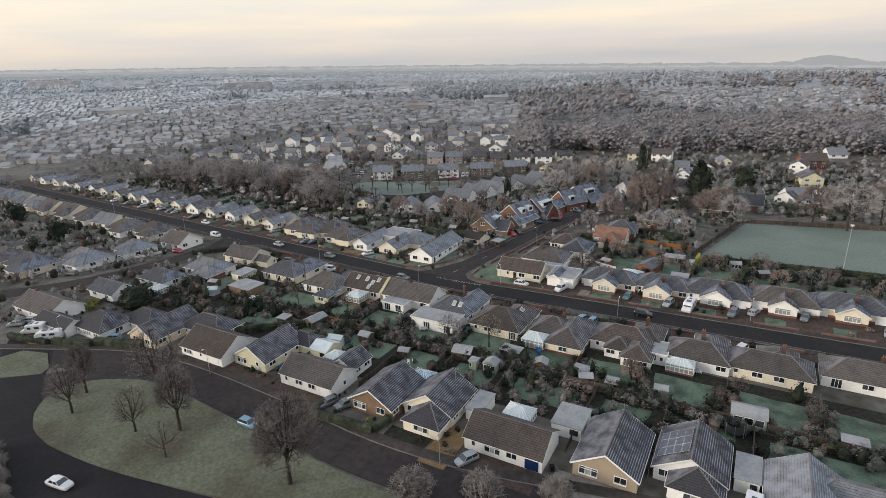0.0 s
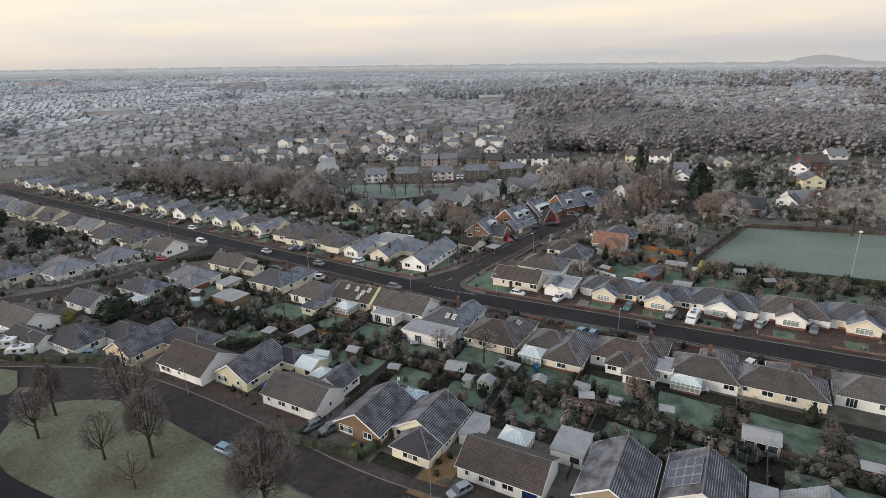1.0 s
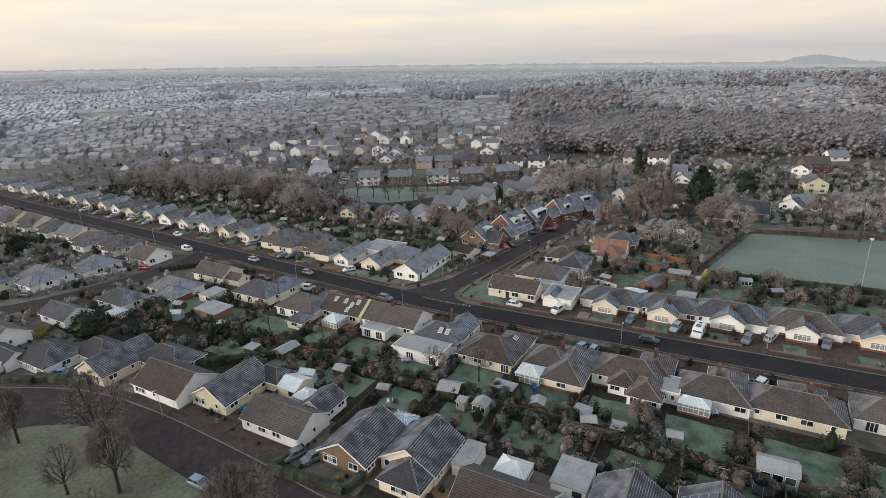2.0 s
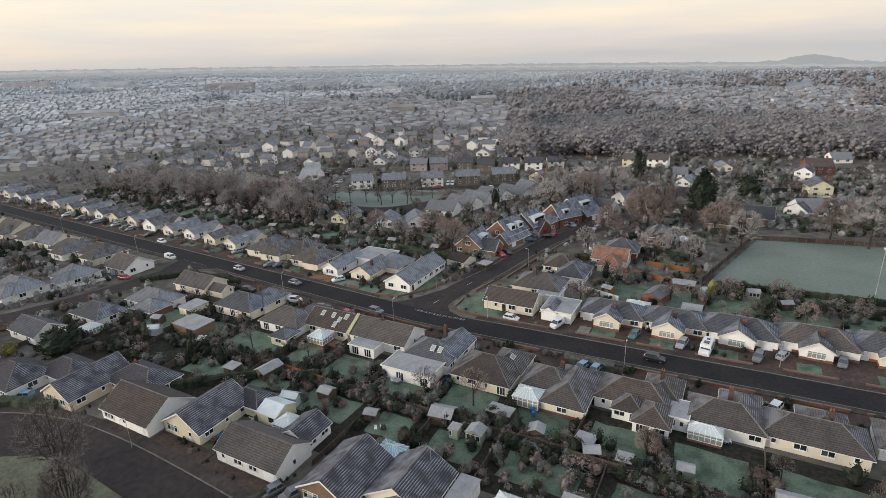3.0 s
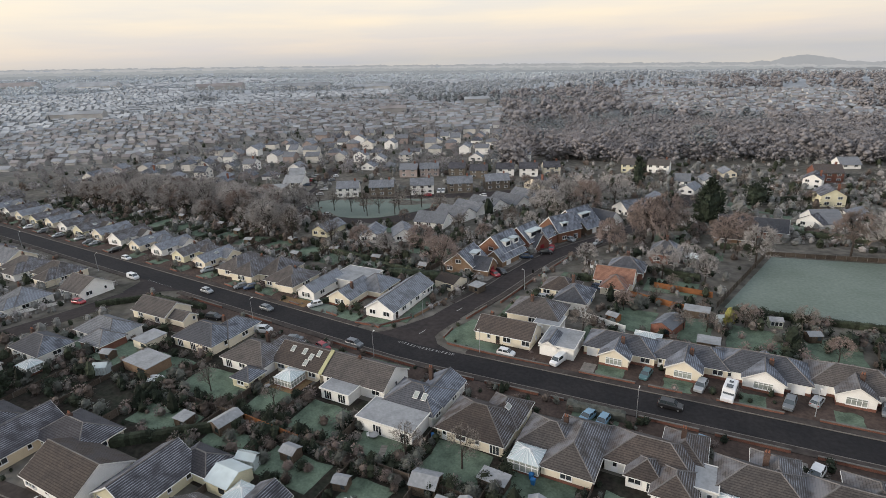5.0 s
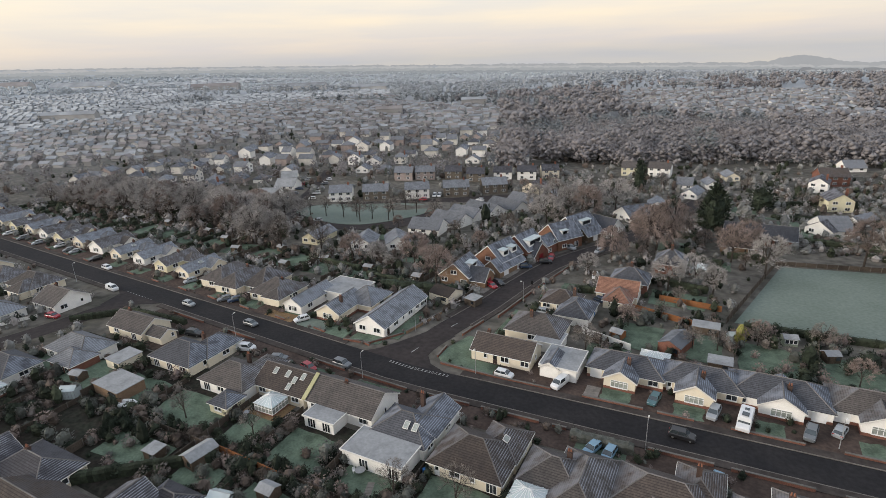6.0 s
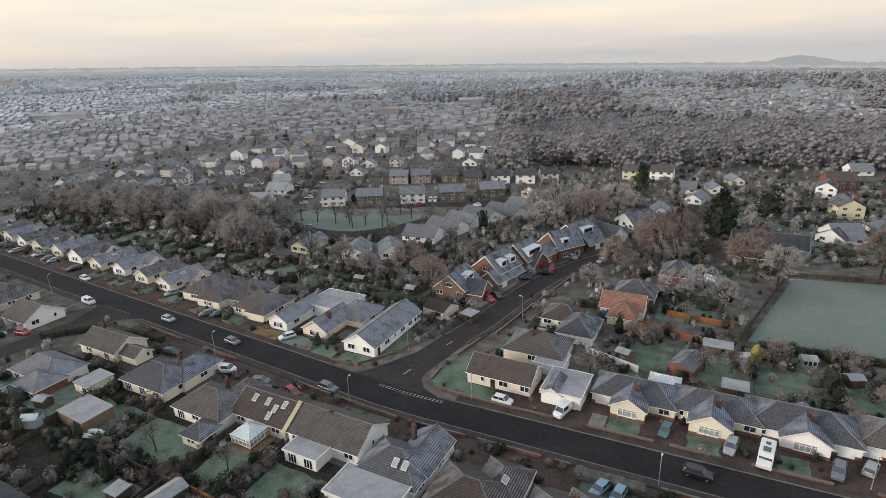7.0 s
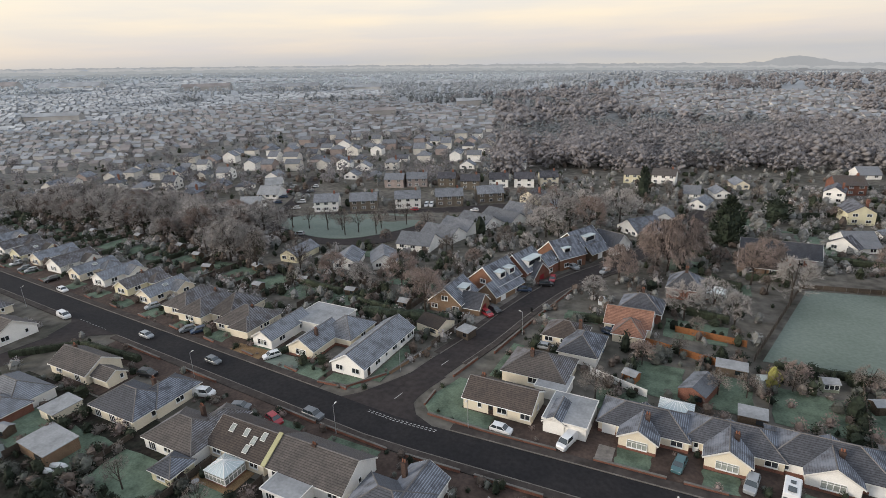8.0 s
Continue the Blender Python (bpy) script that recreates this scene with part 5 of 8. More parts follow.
def brush(seed, mat):
    """A leafless shrub about 1 m across: a thicket of thin stems that forks into a fine rounded head."""
    r = random.Random(seed)
    b = Build()
    for _ in range(200):
        a, t = r.uniform(0, 2 * math.pi), math.sqrt(r.random())
        dome = math.sqrt(max(0.08, 1 - (t * 0.96) ** 2)) * r.uniform(0.8, 1.0)
        e = Vector((0.46 * t * math.cos(a), 0.46 * t * math.sin(a), 0.9 * dome))
        o = Vector((0.16 * t * math.cos(a), 0.16 * t * math.sin(a), 0))
        mid = o.lerp(e, 0.6) + Vector((0.05 * math.cos(a), 0.05 * math.sin(a), 0.03))
        s = Vector((-math.sin(a), math.cos(a), r.uniform(-0.4, 0.4))) * 0.006
        b.face((o - s, o + s, mid + s, mid - s))
        b.face((mid - s, mid + s, e))
        for _k in range(9):
            p = mid.lerp(e, r.uniform(-0.2, 1.0))
            d = Vector((r.uniform(-1, 1), r.uniform(-1, 1), r.uniform(-0.5, 0.9))).normalized()
            s2 = d.cross(Vector((r.uniform(-1, 1), r.uniform(-1, 1), r.uniform(-1, 1)))).normalized() * 0.007
            b.face((p - s2, p + s2, p + d * r.uniform(0.07, 0.15)))
    return b.mesh("shrub", [M[mat]])


SHRUBS = {
    "round": leafy(11, "round", "leaf"), "frost": leafy(12, "round", "leaf_frost"), "brown": leafy(13, "round", "leaf_brown"), "cone": leafy(14, "cone", "leaf"), "column": leafy(15, "column", "hedge"),
    "gold": leafy(16, "round", "leaf_gold"), "goldcone": leafy(19, "column", "leaf_gold"), "twiggy": brush(17, "twig_grey"), "russet": brush(18, "twig_brown"), "frost2": leafy(20, "round", "leaf_frost"), "round2": leafy(21, "round", "hedge"), "yew": leafy(22, "column", "leaf", 900),
}
SHRUB_LABEL = {"round": "dark evergreen rounded garden shrub", "frost": "grey frosted rounded garden shrub", "brown": "withered brown garden shrub", "cone": "tall dark pointed conifer tree", "column": "dark green columnar garden conifer", "gold": "small golden green garden shrub",
               "goldcone": "golden green columnar garden conifer", "twiggy": "leafless frosted shrub with thin stems", "russet": "leafless russet thin-stemmed garden shrub", "frost2": "frost-whitened bushy garden shrub", "round2": "dull green rounded garden shrub", "yew": "broad dark evergreen tree behind a hedge"}


def light_shrub(seed, kind, mat, leaves=28):
    """A plainer shrub for gardens farther off: a lumpy head with a broken outline of sprays."""
    r = random.Random(seed)
    b = Build()
    n, m = 6, 3
    if kind == "brush":
        for _ in range(leaves * 2):
            a, t = r.uniform(0, 6.283), math.sqrt(r.random())
            e = Vector((0.52 * t * math.cos(a), 0.52 * t * math.sin(a), r.uniform(0.5, 1.0) * math.sqrt(max(0.1, 1 - t * t * 0.9))))
            s = Vector((-math.sin(a), math.cos(a), r.uniform(-0.5, 0.5))) * 0.016
            o = e * 0.35
            b.face((o - s, o + s, e))
    rad = lambda i, k: (0.40 if kind != "cone" else 0.44 * (1.02 - k / m)) * (math.sqrt(max(0.1, 1 - (2 * k / m - 0.85) ** 2 * 0.78)) if kind != "cone" else 1) * (0.84 + 0.3 * noise.noise(Vector((i % n * 1.7 + seed, k * 1.3, 0.5)))) * (0.78 if kind == "brush" else 1)
    top = 0.7 if kind == "brush" else 0.93
    pts = [[(rad(i, k) * math.cos(6.2832 * i / n + k * 0.4), rad(i, k) * math.sin(6.2832 * i / n + k * 0.4), top * k / m) for i in range(n)] for k in range(m + 1)]
    for k in range(m):
        b.prism(pts[k], pts[k + 1], 0, k == m - 1)
    for _ in range(leaves):
        t, a = r.random() ** 0.7, r.uniform(0, 6.283)
        q = (0.46 * (1.03 - t) if kind == "cone" else 0.45 * math.sqrt(max(0.05, 1 - (2 * t - 0.85) ** 2 * 0.78))) * r.uniform(0.75, 1.08)
        o = Vector((q * math.cos(a), q * math.sin(a), t * 0.95))
        d = Vector((math.cos(a) + r.uniform(-0.8, 0.8), math.sin(a) + r.uniform(-0.8, 0.8), r.uniform(-0.2, 1.0))).normalized()
        s = d.cross(Vector((r.uniform(-1, 1), r.uniform(-1, 1), r.uniform(-1, 1)))).normalized() * r.uniform(0.03, 0.07)
        b.face((o - s, o + s, o + d * r.uniform(0.1, 0.2)))
    return b.mesh("shrub", [M[mat]])


# frosted and twiggy kinds take the copies with painted haze
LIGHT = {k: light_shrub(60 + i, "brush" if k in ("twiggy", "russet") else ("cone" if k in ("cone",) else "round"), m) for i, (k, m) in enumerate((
    ("round", "leaf"), ("frost", "leaf_hazed"), ("brown", "leaf_brown"), ("cone", "leaf"), ("column", "hedge"), ("gold", "leaf_gold"), ("goldcone", "leaf_gold"), ("twiggy", "twig_hazed"), ("russet", "leaf_brown"), ("frost2", "leaf_hazed"), ("round2", "hedge")))}

MID = {"round": leafy(71, "round", "leaf", 84), "round2": leafy(72, "round", "hedge", 84), "brown": leafy(73, "round", "leaf_brown", 84), "frost": leafy(74, "round", "leaf_frost", 84), "cone": leafy(75, "column", "leaf", 64), "twiggy": light_shrub(76, "brush", "twig_grey", 70), "russet": light_shrub(77, "brush", "twig_brown", 70), "frost2": leafy(78, "round", "leaf_frost", 84)}


FAR_SHRUBS, SHRUB_N = [], [0]


def shrub(kind, x, y, w, h, rot=0.0, name="shrub", group="garden shrubs"):
    m = pose(x, y, land(x, y) - 0.03, 0, 0, rot) @ Matrix.Diagonal((w, w * 0.95, h, 1))
    SHRUB_N[0] += name == "shrub"
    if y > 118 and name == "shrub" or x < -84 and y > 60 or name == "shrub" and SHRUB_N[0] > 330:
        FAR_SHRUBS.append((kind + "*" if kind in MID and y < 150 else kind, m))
        return None
    ob = new(name, SHRUBS[kind])
    ob.matrix_basis = m
    return tagged(ob, SHRUB_LABEL[kind], "shrub" if kind not in ("cone", "column", "goldcone") else "conifer", group)


def hedge_row(x0, y0, x1, y1, w, h, mat="hedge", label="clipped dull green garden hedge"):
    """A hedge as one lumpy leafy bank."""
    h, w = h * 0.85, w * 0.85
    r = random.Random(int(x0 * 7 + y0 * 13))
    a, c = Vector((x0, y0, 0)), Vector((x1, y1, 0))
    n = max(2, int((c - a).length / 0.7))
    d = (c - a).normalized()
    s = Vector((-d.y, d.x, 0))
    b = Build()
    prev = None
    for i in range(n + 1):
        p = a.lerp(c, i / n)
        p.z = land(p.x, p.y)
        k = w / 2 * r.uniform(0.85, 1.12)
        hh = h * r.uniform(0.9, 1.08)
        ring = [p - s * k, p - s * k * 1.05 + Vector((0, 0, hh * 0.75)), p - s * k * 0.6 + Vector((0, 0, hh)), p + s * k * 0.6 + Vector((0, 0, hh)), p + s * k * 1.05 + Vector((0, 0, hh * 0.75)), p + s * k]
        if prev:
            b.prism(prev, ring, 0, i in (1, n))
        prev = ring
    for _ in range(int(n * 34)):
        p = a.lerp(c, r.random())
        z = r.random()
        side = r.choice((-1, 1))
        top = r.random() < 0.45
        o = p + s * (r.uniform(-0.55, 0.55) * w if top else side * w * r.uniform(0.5, 0.56)) + Vector((0, 0, h * (r.uniform(0.95, 1.06) if top else z)))
        dd = Vector((r.uniform(-1, 1), r.uniform(-1, 1), r.uniform(0, 1))).normalized()
        t = dd.cross(Vector((r.uniform(-1, 1), r.uniform(-1, 1), r.uniform(-1, 1)))).normalized() * r.uniform(0.03, 0.06)
        b.face((o - t, o + t, o + dd * r.uniform(0.1, 0.22)))
    return solo("hedge", b, M[mat], label, "hedge", "garden hedges")


# ---- fences, sheds and garden things ----
PANEL = Build()
PANEL.prism([(0.05, -0.02, 0.06), (1.75, -0.02, 0.06), (1.75, -0.02, 1.58), (1.75, -0.045, 1.6), (1.75, -0.045, 1.66), (0.05, -0.045, 1.66), (0.05, -0.045, 1.6), (0.05, -0.02, 1.58)],
            [(0.05, 0.02, 0.06), (1.75, 0.02, 0.06), (1.75, 0.02, 1.58), (1.75, 0.045, 1.6), (1.75, 0.045, 1.66), (0.05, 0.045, 1.66), (0.05, 0.045, 1.6), (0.05, 0.02, 1.58)])
PANEL_MESH = {m: PANEL.mesh("fence_panel", [M[m]]) for m in ("fence", "fence_orange", "white")}
POST = Build()
POST.box(-0.05, -0.05, -0.1, 0.05, 0.05, 1.72)
POST_MESH = {m: POST.mesh("fence_post", [M["kerb" if m == "fence" else m]]) for m in ("fence", "fence_orange", "white")}


def fence(x0, y0, x1, y1, mat="fence", h=1.65, label=""):
    ang = math.degrees(math.atan2(y1 - y0, x1 - x0))
    length = math.hypot(x1 - x0, y1 - y0)
    n = max(1, round(length / 2.2))
    own = thing("fence", x0, y0, land(x0, y0), ang, label or ("weathered timber panel fence between gardens" if mat == "fence" else "new orange timber panel fence"), "fence", "garden fences")
    k = length / n / 1.8
    for i in range(n):
        ob = part("fence_panel", PANEL_MESH[mat], None, own, at=Matrix.Translation((i * length / n, 0, 0)) @ Matrix.Diagonal((k, 1, K * h / 1.65, 1)))
    for i in range(n + 1):
        part("fence_post", POST_MESH[mat], None, own, at=Matrix.Translation((i * length / n, 0, 0)) @ Matrix.Diagonal((1, 1, K * h / 1.65, 1)))
    return own


def low_wall(x0, y0, x1, y1, h=0.6, mat="brick", label="low weathered brick garden wall"):
    h *= K
    d = Vector((x1 - x0, y1 - y0, 0))
    own = thing("garden_wall", x0, y0, land(x0, y0), math.degrees(math.atan2(d.y, d.x)), label, "wall", "front garden walls")
    b = Build()
    b.box(0, -0.11, -0.1, d.length, 0.11, h)
    part("wall", b, M[mat], own)
    c = Build()
    c.box(-0.03, -0.15, h, d.length + 0.03, 0.15, h + 0.07)
    part("coping", c, M["kerb"], own)
    return own


def shed(x, y, w, d, rot=0.0, wall="shed", roof="felt", e=1.8, kind="gx", label="weathered timber garden shed with frosted felt roof", glazed=False):
    BLOCKS.append((x - 0.4, y - 0.4, x + w + 0.4, y + d + 0.4))
    own = thing("garden_shed", x, y, land(x, y), rot, label, "shed", "garden sheds")
    b = Build()
    e *= K
    if w < 3.3:
        w, d = w * 0.88, d * 0.88
    rise = (d if kind == "gx" else w) / 2 * 0.45
    if kind == "gx":
        b.box(0, 0, -0.05, w, d, e)
        b.face([(0, 0, e), (0, d / 2, e + rise), (0, d, e)])
        b.face([(w, 0, e), (w, d, e), (w, d / 2, e + rise)])
    elif kind == "gy":
        b.box(0, 0, -0.05, w, d, e)
        b.face([(0, 0, e), (w, 0, e), (w / 2, 0, e + rise)])
        b.face([(w, d, e), (0, d, e), (w / 2, d, e + rise)])
    else:
        b.box(0, 0, -0.05, w, d, e)
    part("wall", b, M[wall], own)
    r = Build()
    if kind == "flat":
        r.slab([(-0.15, -0.15, e + 0.06), (w + 0.15, -0.15, e + 0.1), (w + 0.15, d + 0.15, e + 0.24), (-0.15, d + 0.15, e + 0.2)], 0.1)
    else:
        for poly, uv in roof_polys(0, 0, w, d, e, kind, 0.45, 0.14, 0.12)[0]:
            r.slab([(p[0], p[1], p[2] + 0.04) for p in poly], 0.06)
    part("roof", r, M[roof], own)
    g = Build()
    g.box(w * 0.2, -0.03, 0.1, w * 0.2 + min(0.8, w * 0.4), 0.0, e - 0.1)
    part("door", g, M[wall], own)
    for k in range(3 if wall == "shed_green" and w > 2 else 1):
        x0, x1 = (w * 0.62, w * 0.9) if wall != "shed_green" else (w * (0.08 + 0.3 * k), w * (0.32 + 0.3 * k))
        q = Build()
        q.box(x0 - 0.06, -0.045, e * 0.34, x1 + 0.06, -0.02, e * 0.9)
        win = part("window", q, M["upvc"] if wall == "shed_green" else M[wall], own)
        q = Build()
        q.box(x0, -0.06, e * 0.38, x1, -0.046, e * 0.86)
        part("pane", q, M["glass"], win)
    return own


def greenhouse(x, y, w, d, rot=0.0):
    own = thing("greenhouse", x, y, 0, rot, "small glass greenhouse with pale frosted panes", "greenhouse")
    b, f = Build(), Build()
    b.box(0.03, 0.03, 0, w - 0.03, d - 0.03, 1.5)
    for poly, uv in roof_polys(0, 0, w, d, 1.5, "gx", 0.6, 0.05, 0.02)[0]:
        b.slab(poly, 0.03)
    part("pane", b, M["poly"], own)
    for i in range(6):
        for yy in (0, d):
            f.box(w * i / 5 - 0.025, yy - 0.025, 0, w * i / 5 + 0.025, yy + 0.025, 1.52)
    f.box(-0.03, -0.03, 1.48, w + 0.03, 0.03, 1.54)
    f.box(-0.03, d / 2 - 0.03, 1.5 + d * 0.3, w + 0.03, d / 2 + 0.03, 1.56 + d * 0.3)
    part("frame", f, M["steel"], own)


LAWNS = []


def lawn(x0, y0, x1, y1, mat="lawn"):
    """A lawn with softly uneven edges."""
    LAWNS.append((x0, y0, x1, y1))
    r = random.Random(int(x0 * 31 + y0 * 17))
    pts = []
    for (ax, ay), (bx, by) in (((x0, y0), (x1, y0)), ((x1, y0), (x1, y1)), ((x1, y1), (x0, y1)), ((x0, y1), (x0, y0))):
        for k in range(4):
            t = k / 4
            pts.append((ax + (bx - ax) * t + r.uniform(-0.25, 0.25), ay + (by - ay) * t + r.uniform(-0.25, 0.25)))
    plate("lawn", pts, 0.06, M[mat], "frosted green garden lawn", "lawn", 0.1, "structure")


# plots between the lane's row and the street's row
EDGES = (-128, -117, -105, -92.5, -77.4, -68.2, -56.4, -45.5, -34.0, -22.6, -11.8, 0.2, 12.4, 25)
rnd = random.Random(21)
for k in range(len(EDGES) - 1):
    a, c = EDGES[k], EDGES[k + 1]
    if k > 0:
        fence(a, 76.5, a, 88 + rnd.uniform(-1, 1), h=rnd.choice((1.2, 1.5, 1.65)))
    lawn(a + 1.6, 78.2, c - 1.6, 85.4)
    n = 15 if a < -70 else 13
    for _ in range(n):
        kind = rnd.choice(("round", "frost", "frost2", "brown", "round2", "twiggy", "russet", "brown", "frost"))
        s = rnd.uniform(1.0, 2.4)
        side = rnd.choice((0, 1, 2))
        x = a + 0.9 if side == 0 else (c - 0.9 if side == 1 else rnd.uniform(a + 1, c - 1))
        y = 77.2 if side == 2 else rnd.uniform(77, 85)
        shrub(kind, x + rnd.uniform(-0.3, 0.3), y + rnd.uniform(-0.3, 0.3), s, s * rnd.uniform(0.7, 1.1), rnd.uniform(0, 360))
NEAR = (-140, -127, -113, -104, -92, -77, -66, -52, -42.2, -31.4, -17.4, -6.9, 4.2, 22)
for k in range(len(NEAR) - 1):
    a, c = NEAR[k], NEAR[k + 1]
    if k:
        fence(a, 60, a, 76, h=rnd.choice((1.2, 1.5, 1.65)))
    if a > -96:
        lawn(a + 1.8, 69.0, c - 2.2, 74.4)
    for _ in range(20):
        kind = rnd.choice(("round", "frost", "frost2", "brown", "round2", "twiggy", "russet", "frost2", "round"))
        s = rnd.uniform(0.9, 2.2)
        shrub(kind, rnd.uniform(a + 0.8, c - 0.8), rnd.choice((rnd.uniform(67.5, 76), 75.4)), s, s * rnd.uniform(0.7, 1.1), rnd.uniform(0, 360))
for x0, x1 in ((-92, -74), (-61.5, -46), (-46, -34), (-34, -22.6), (-22.6, -11), (-11, 1), (1, 13), (13, 24)):
    fence(x0, 76.3, x1, 76.5 + rnd.uniform(-0.3, 0.3))
fence(-73.2, 76.6, -61.8, 76.2, "fence_orange")

# plots north of the street
for x0, x1 in ((-51, -34), (-31.8, -21.6), (-21.4, -11.4), (-11.2, 0.8), (0.8, 12), (12, 24), (24, 35), (35, 47)):
    if x0 > -40:
        fence(x0, 121, x0 + 2.0, 143)
        lawn(x0 + 1.6, 129, x1 - 0.6, 139)
        for _ in range(13):
            kind = rnd.choice(("round", "frost", "frost2", "brown", "round2", "twiggy", "russet", "twiggy", "frost"))
            s = rnd.uniform(1.0, 2.6)
            shrub(kind, rnd.uniform(x0 + 1, x1 + 1), rnd.choice((rnd.uniform(126, 144), 141.5 + rnd.uniform(-1.5, 1.5))), s, s * rnd.uniform(0.7, 1.1), rnd.uniform(0, 360))
        lawn(x0 + 3.4, road_y(x0) + 5.0, x0 + 7.6, road_y(x0) + 8.6)
hedge_row(-9.0, 145.2, 68, 150.0, 1.2, 1.5, "hedge", "rough dark hedge along the playing field")
for k in range(18):
    a = -78 - k * 11.3
    c = a + 11.3
    y = road_y(a)
    if k < 7:
        fence(a, y + 24, a + 1.5, y + 40)
    else:
        hedge_row(a, y + 24, a + 1.5, y + 40, 0.9, 1.4)
    lawn(a + 2, y + 27, c - 0.6, y + 36, "lawn")
    lawn(a + 3.6, y + 5.0, c - 3.2, y + 8.6)
    for _ in range(8):
        kind = rnd.choice(("round", "frost", "frost2", "brown", "round2", "twiggy", "russet", "round", "frost"))
        s = rnd.uniform(1.0, 2.6)
        shrub(kind, rnd.uniform(a, c), y + rnd.choice((rnd.uniform(24, 40), rnd.uniform(36, 42), rnd.uniform(6, 8.6))), s, s * rnd.uniform(0.6, 1.0), rnd.uniform(0, 360))
    plate("driveway", [(a + 0.6, y + 4.4), (a + 3.3, y + 4.2), (a + 3.3, y + 15), (a + 0.6, y + 15.2)], 0.05, M["drive"], "worn dark reddish driveway beside a bungalow", "paving", 0.08)
    low_wall(a + 3.6, y + 4.6, a + 6.8, y + 4.1, 0.5)

# sheds and garden buildings, placed to fit the camera's view, sized by eye
shed(-61.6, 72.4, 2.6, 2.2, 0, "shed", "felt", 1.9, "gx", "red-brown timber shed with frosted roof")
shed(-75.6, 72.6, 3.0, 4.6, -8, "shed", "felt", 2.0, "gy", "long dark timber shed with frosted roof")
shed(-51.6, 71.0, 2.2, 1.8, 12, "shed", "felt", 1.6, "gx", "small weathered timber shed with frosted roof")
shed(-38.4, 73.0, 1.5, 1.5, 0, "shed_green", "felt", 2.0, "flat", "tall pale green garden shed")
shed(-36.0, 73.4, 2.6, 2.4, 0, "shed_green", "felt", 2.0, "gy", "pale green summerhouse with glazed doors")
shed(-42.6, 74.6, 3.4, 3.0, 8, "shed", "felt", 1.9, "gx", "hipped timber summerhouse with frosted roof")
shed(-35.6, 79.6, 3.6, 2.0, -4, "fence", "felt", 1.6, "flat", "low weathered garden store")
shed(-28.4, 77.4, 2.4, 2.2, 10, "shed", "felt", 1.8, "gy", "brown garden shed with frosted roof")
shed(-20.4, 76.4, 2.4, 2.0, 20, "shed", "felt", 1.8, "gx", "small brown timber garden shed")
shed(-22.4, 78.9, 2.8, 2.4, -6, "shed_green", "felt", 1.2, "flat", "pale flat-topped garden shelter")
shed(-16.4, 76.8, 2.0, 1.8, 0, "shed", "felt", 1.9, "flat", "dark timber store with grey roof")
shed(-9.4, 78.4, 2.2, 1.8, 5, "shed_green", "felt", 1.8, "gx", "pale painted timber garden shed")
shed(-20.4, 63.0, 4.2, 5.0, 0, "white", "felt", 2.3, "flat", "white rendered garage with flat frosted roof")
shed(-32.6, 60.6, 2.8, 5.6, 0, "white", "felt", 2.2, "flat", "white side garage with flat frosted roof")
shed(2.4, 62.6, 3.0, 5.6, 0, "white", "felt", 2.3, "flat", "grey flat-roofed garage with worn felt")
shed(1.2, 76.0, 4.4, 3.2, 2, "shed_green", "felt", 2.5, "gx", "white and pale green summerhouse with long frosted roof")
shed(14.2, 77.0, 3.2, 1.7, 0, "door_red", "felt", 1.5, "flat", "red timber garden store with pale roof")
shed(-104.4, 78.4, 7.0, 4.6, -3, "tan_brick", "felt", 2.3, "flat", "brick outbuilding with wide flat frosted roof")
shed(-110.6, 84.4, 4.2, 4.4, -3, "cream", "felt", 2.2, "flat", "cream garage with flat frosted roof")
shed(-112.0, 78.6, 2.6, 2.0, 10, "shed", "felt", 1.8, "gx", "small shed with frosted pitched roof")
shed(-81.5, 71.2, 2.6, 2.2, 0, "shed", "felt", 1.8, "flat", "dark timber store with flat roof")
shed(-22.5, 130.0, 4.0, 6.0, -18, "brick", "roof_pale", 2.2, "gy", "brick garage with frosted pitched roof and white doors")
shed(-31.2, 131.6, 2.6, 2.2, -18, "fence_orange", "felt", 1.7, "gx", "small new orange timber shed")
shed(-14.2, 126.6, 3.6, 2.6, 0, "shed", "felt", 1.9, "flat", "weathered timber workshop with flat frosted roof")
shed(-17.6, 139.6, 4.6, 2.6, 0, "shed", "felt", 1.8, "flat", "grey flat-roofed store by an orange fence")
shed(3.4, 136.5, 2.6, 2.2, 25, "shed", "felt", 1.9, "gx", "dark shed with frosted pitched roof")
shed(-2.6, 140.5, 2.6, 2.2, 15, "shed_green", "felt", 1.9, "gx", "pale shed with frosted roof")
shed(14.4, 126.0, 2.2, 3.4, 0, "fence", "felt", 1.9, "gy", "garden store with pale roof")
shed(-71.0, 133.6, 5.6, 5.0, -14, "cream", "roof_brown", 2.3, "gx", "tan garage with brown tiled roof")
shed(-62.6, 134.2, 3.2, 3.0, -14, "fence", "felt", 1.9, "flat", "low grey flat-roofed shed")
shed(-80.0, 141.0, 2.6, 2.6, 0, "shed", "felt", 1.9, "gx", "open timber garden shelter with frosted roof")
for x, y in ((-95, 142), (-110, 143), (-128, 146), (-151, 146), (-163, 150), (-185, 152), (-205, 150), (-140, 140), (-118, 136)):
    shed(x, y, 2.8, 2.2, rnd.uniform(-20, 20))
greenhouse(-66.0, 68.6, 3.0, 2.0, 10)
greenhouse(-107.6, 74.4, 2.6, 2.0, 30)
greenhouse(-11.2, 137.6, 2.6, 1.8, 20)
fence(-36.2, 131.2, -26.8, 128.0, "white", 1.7, "white painted garden wall panels")
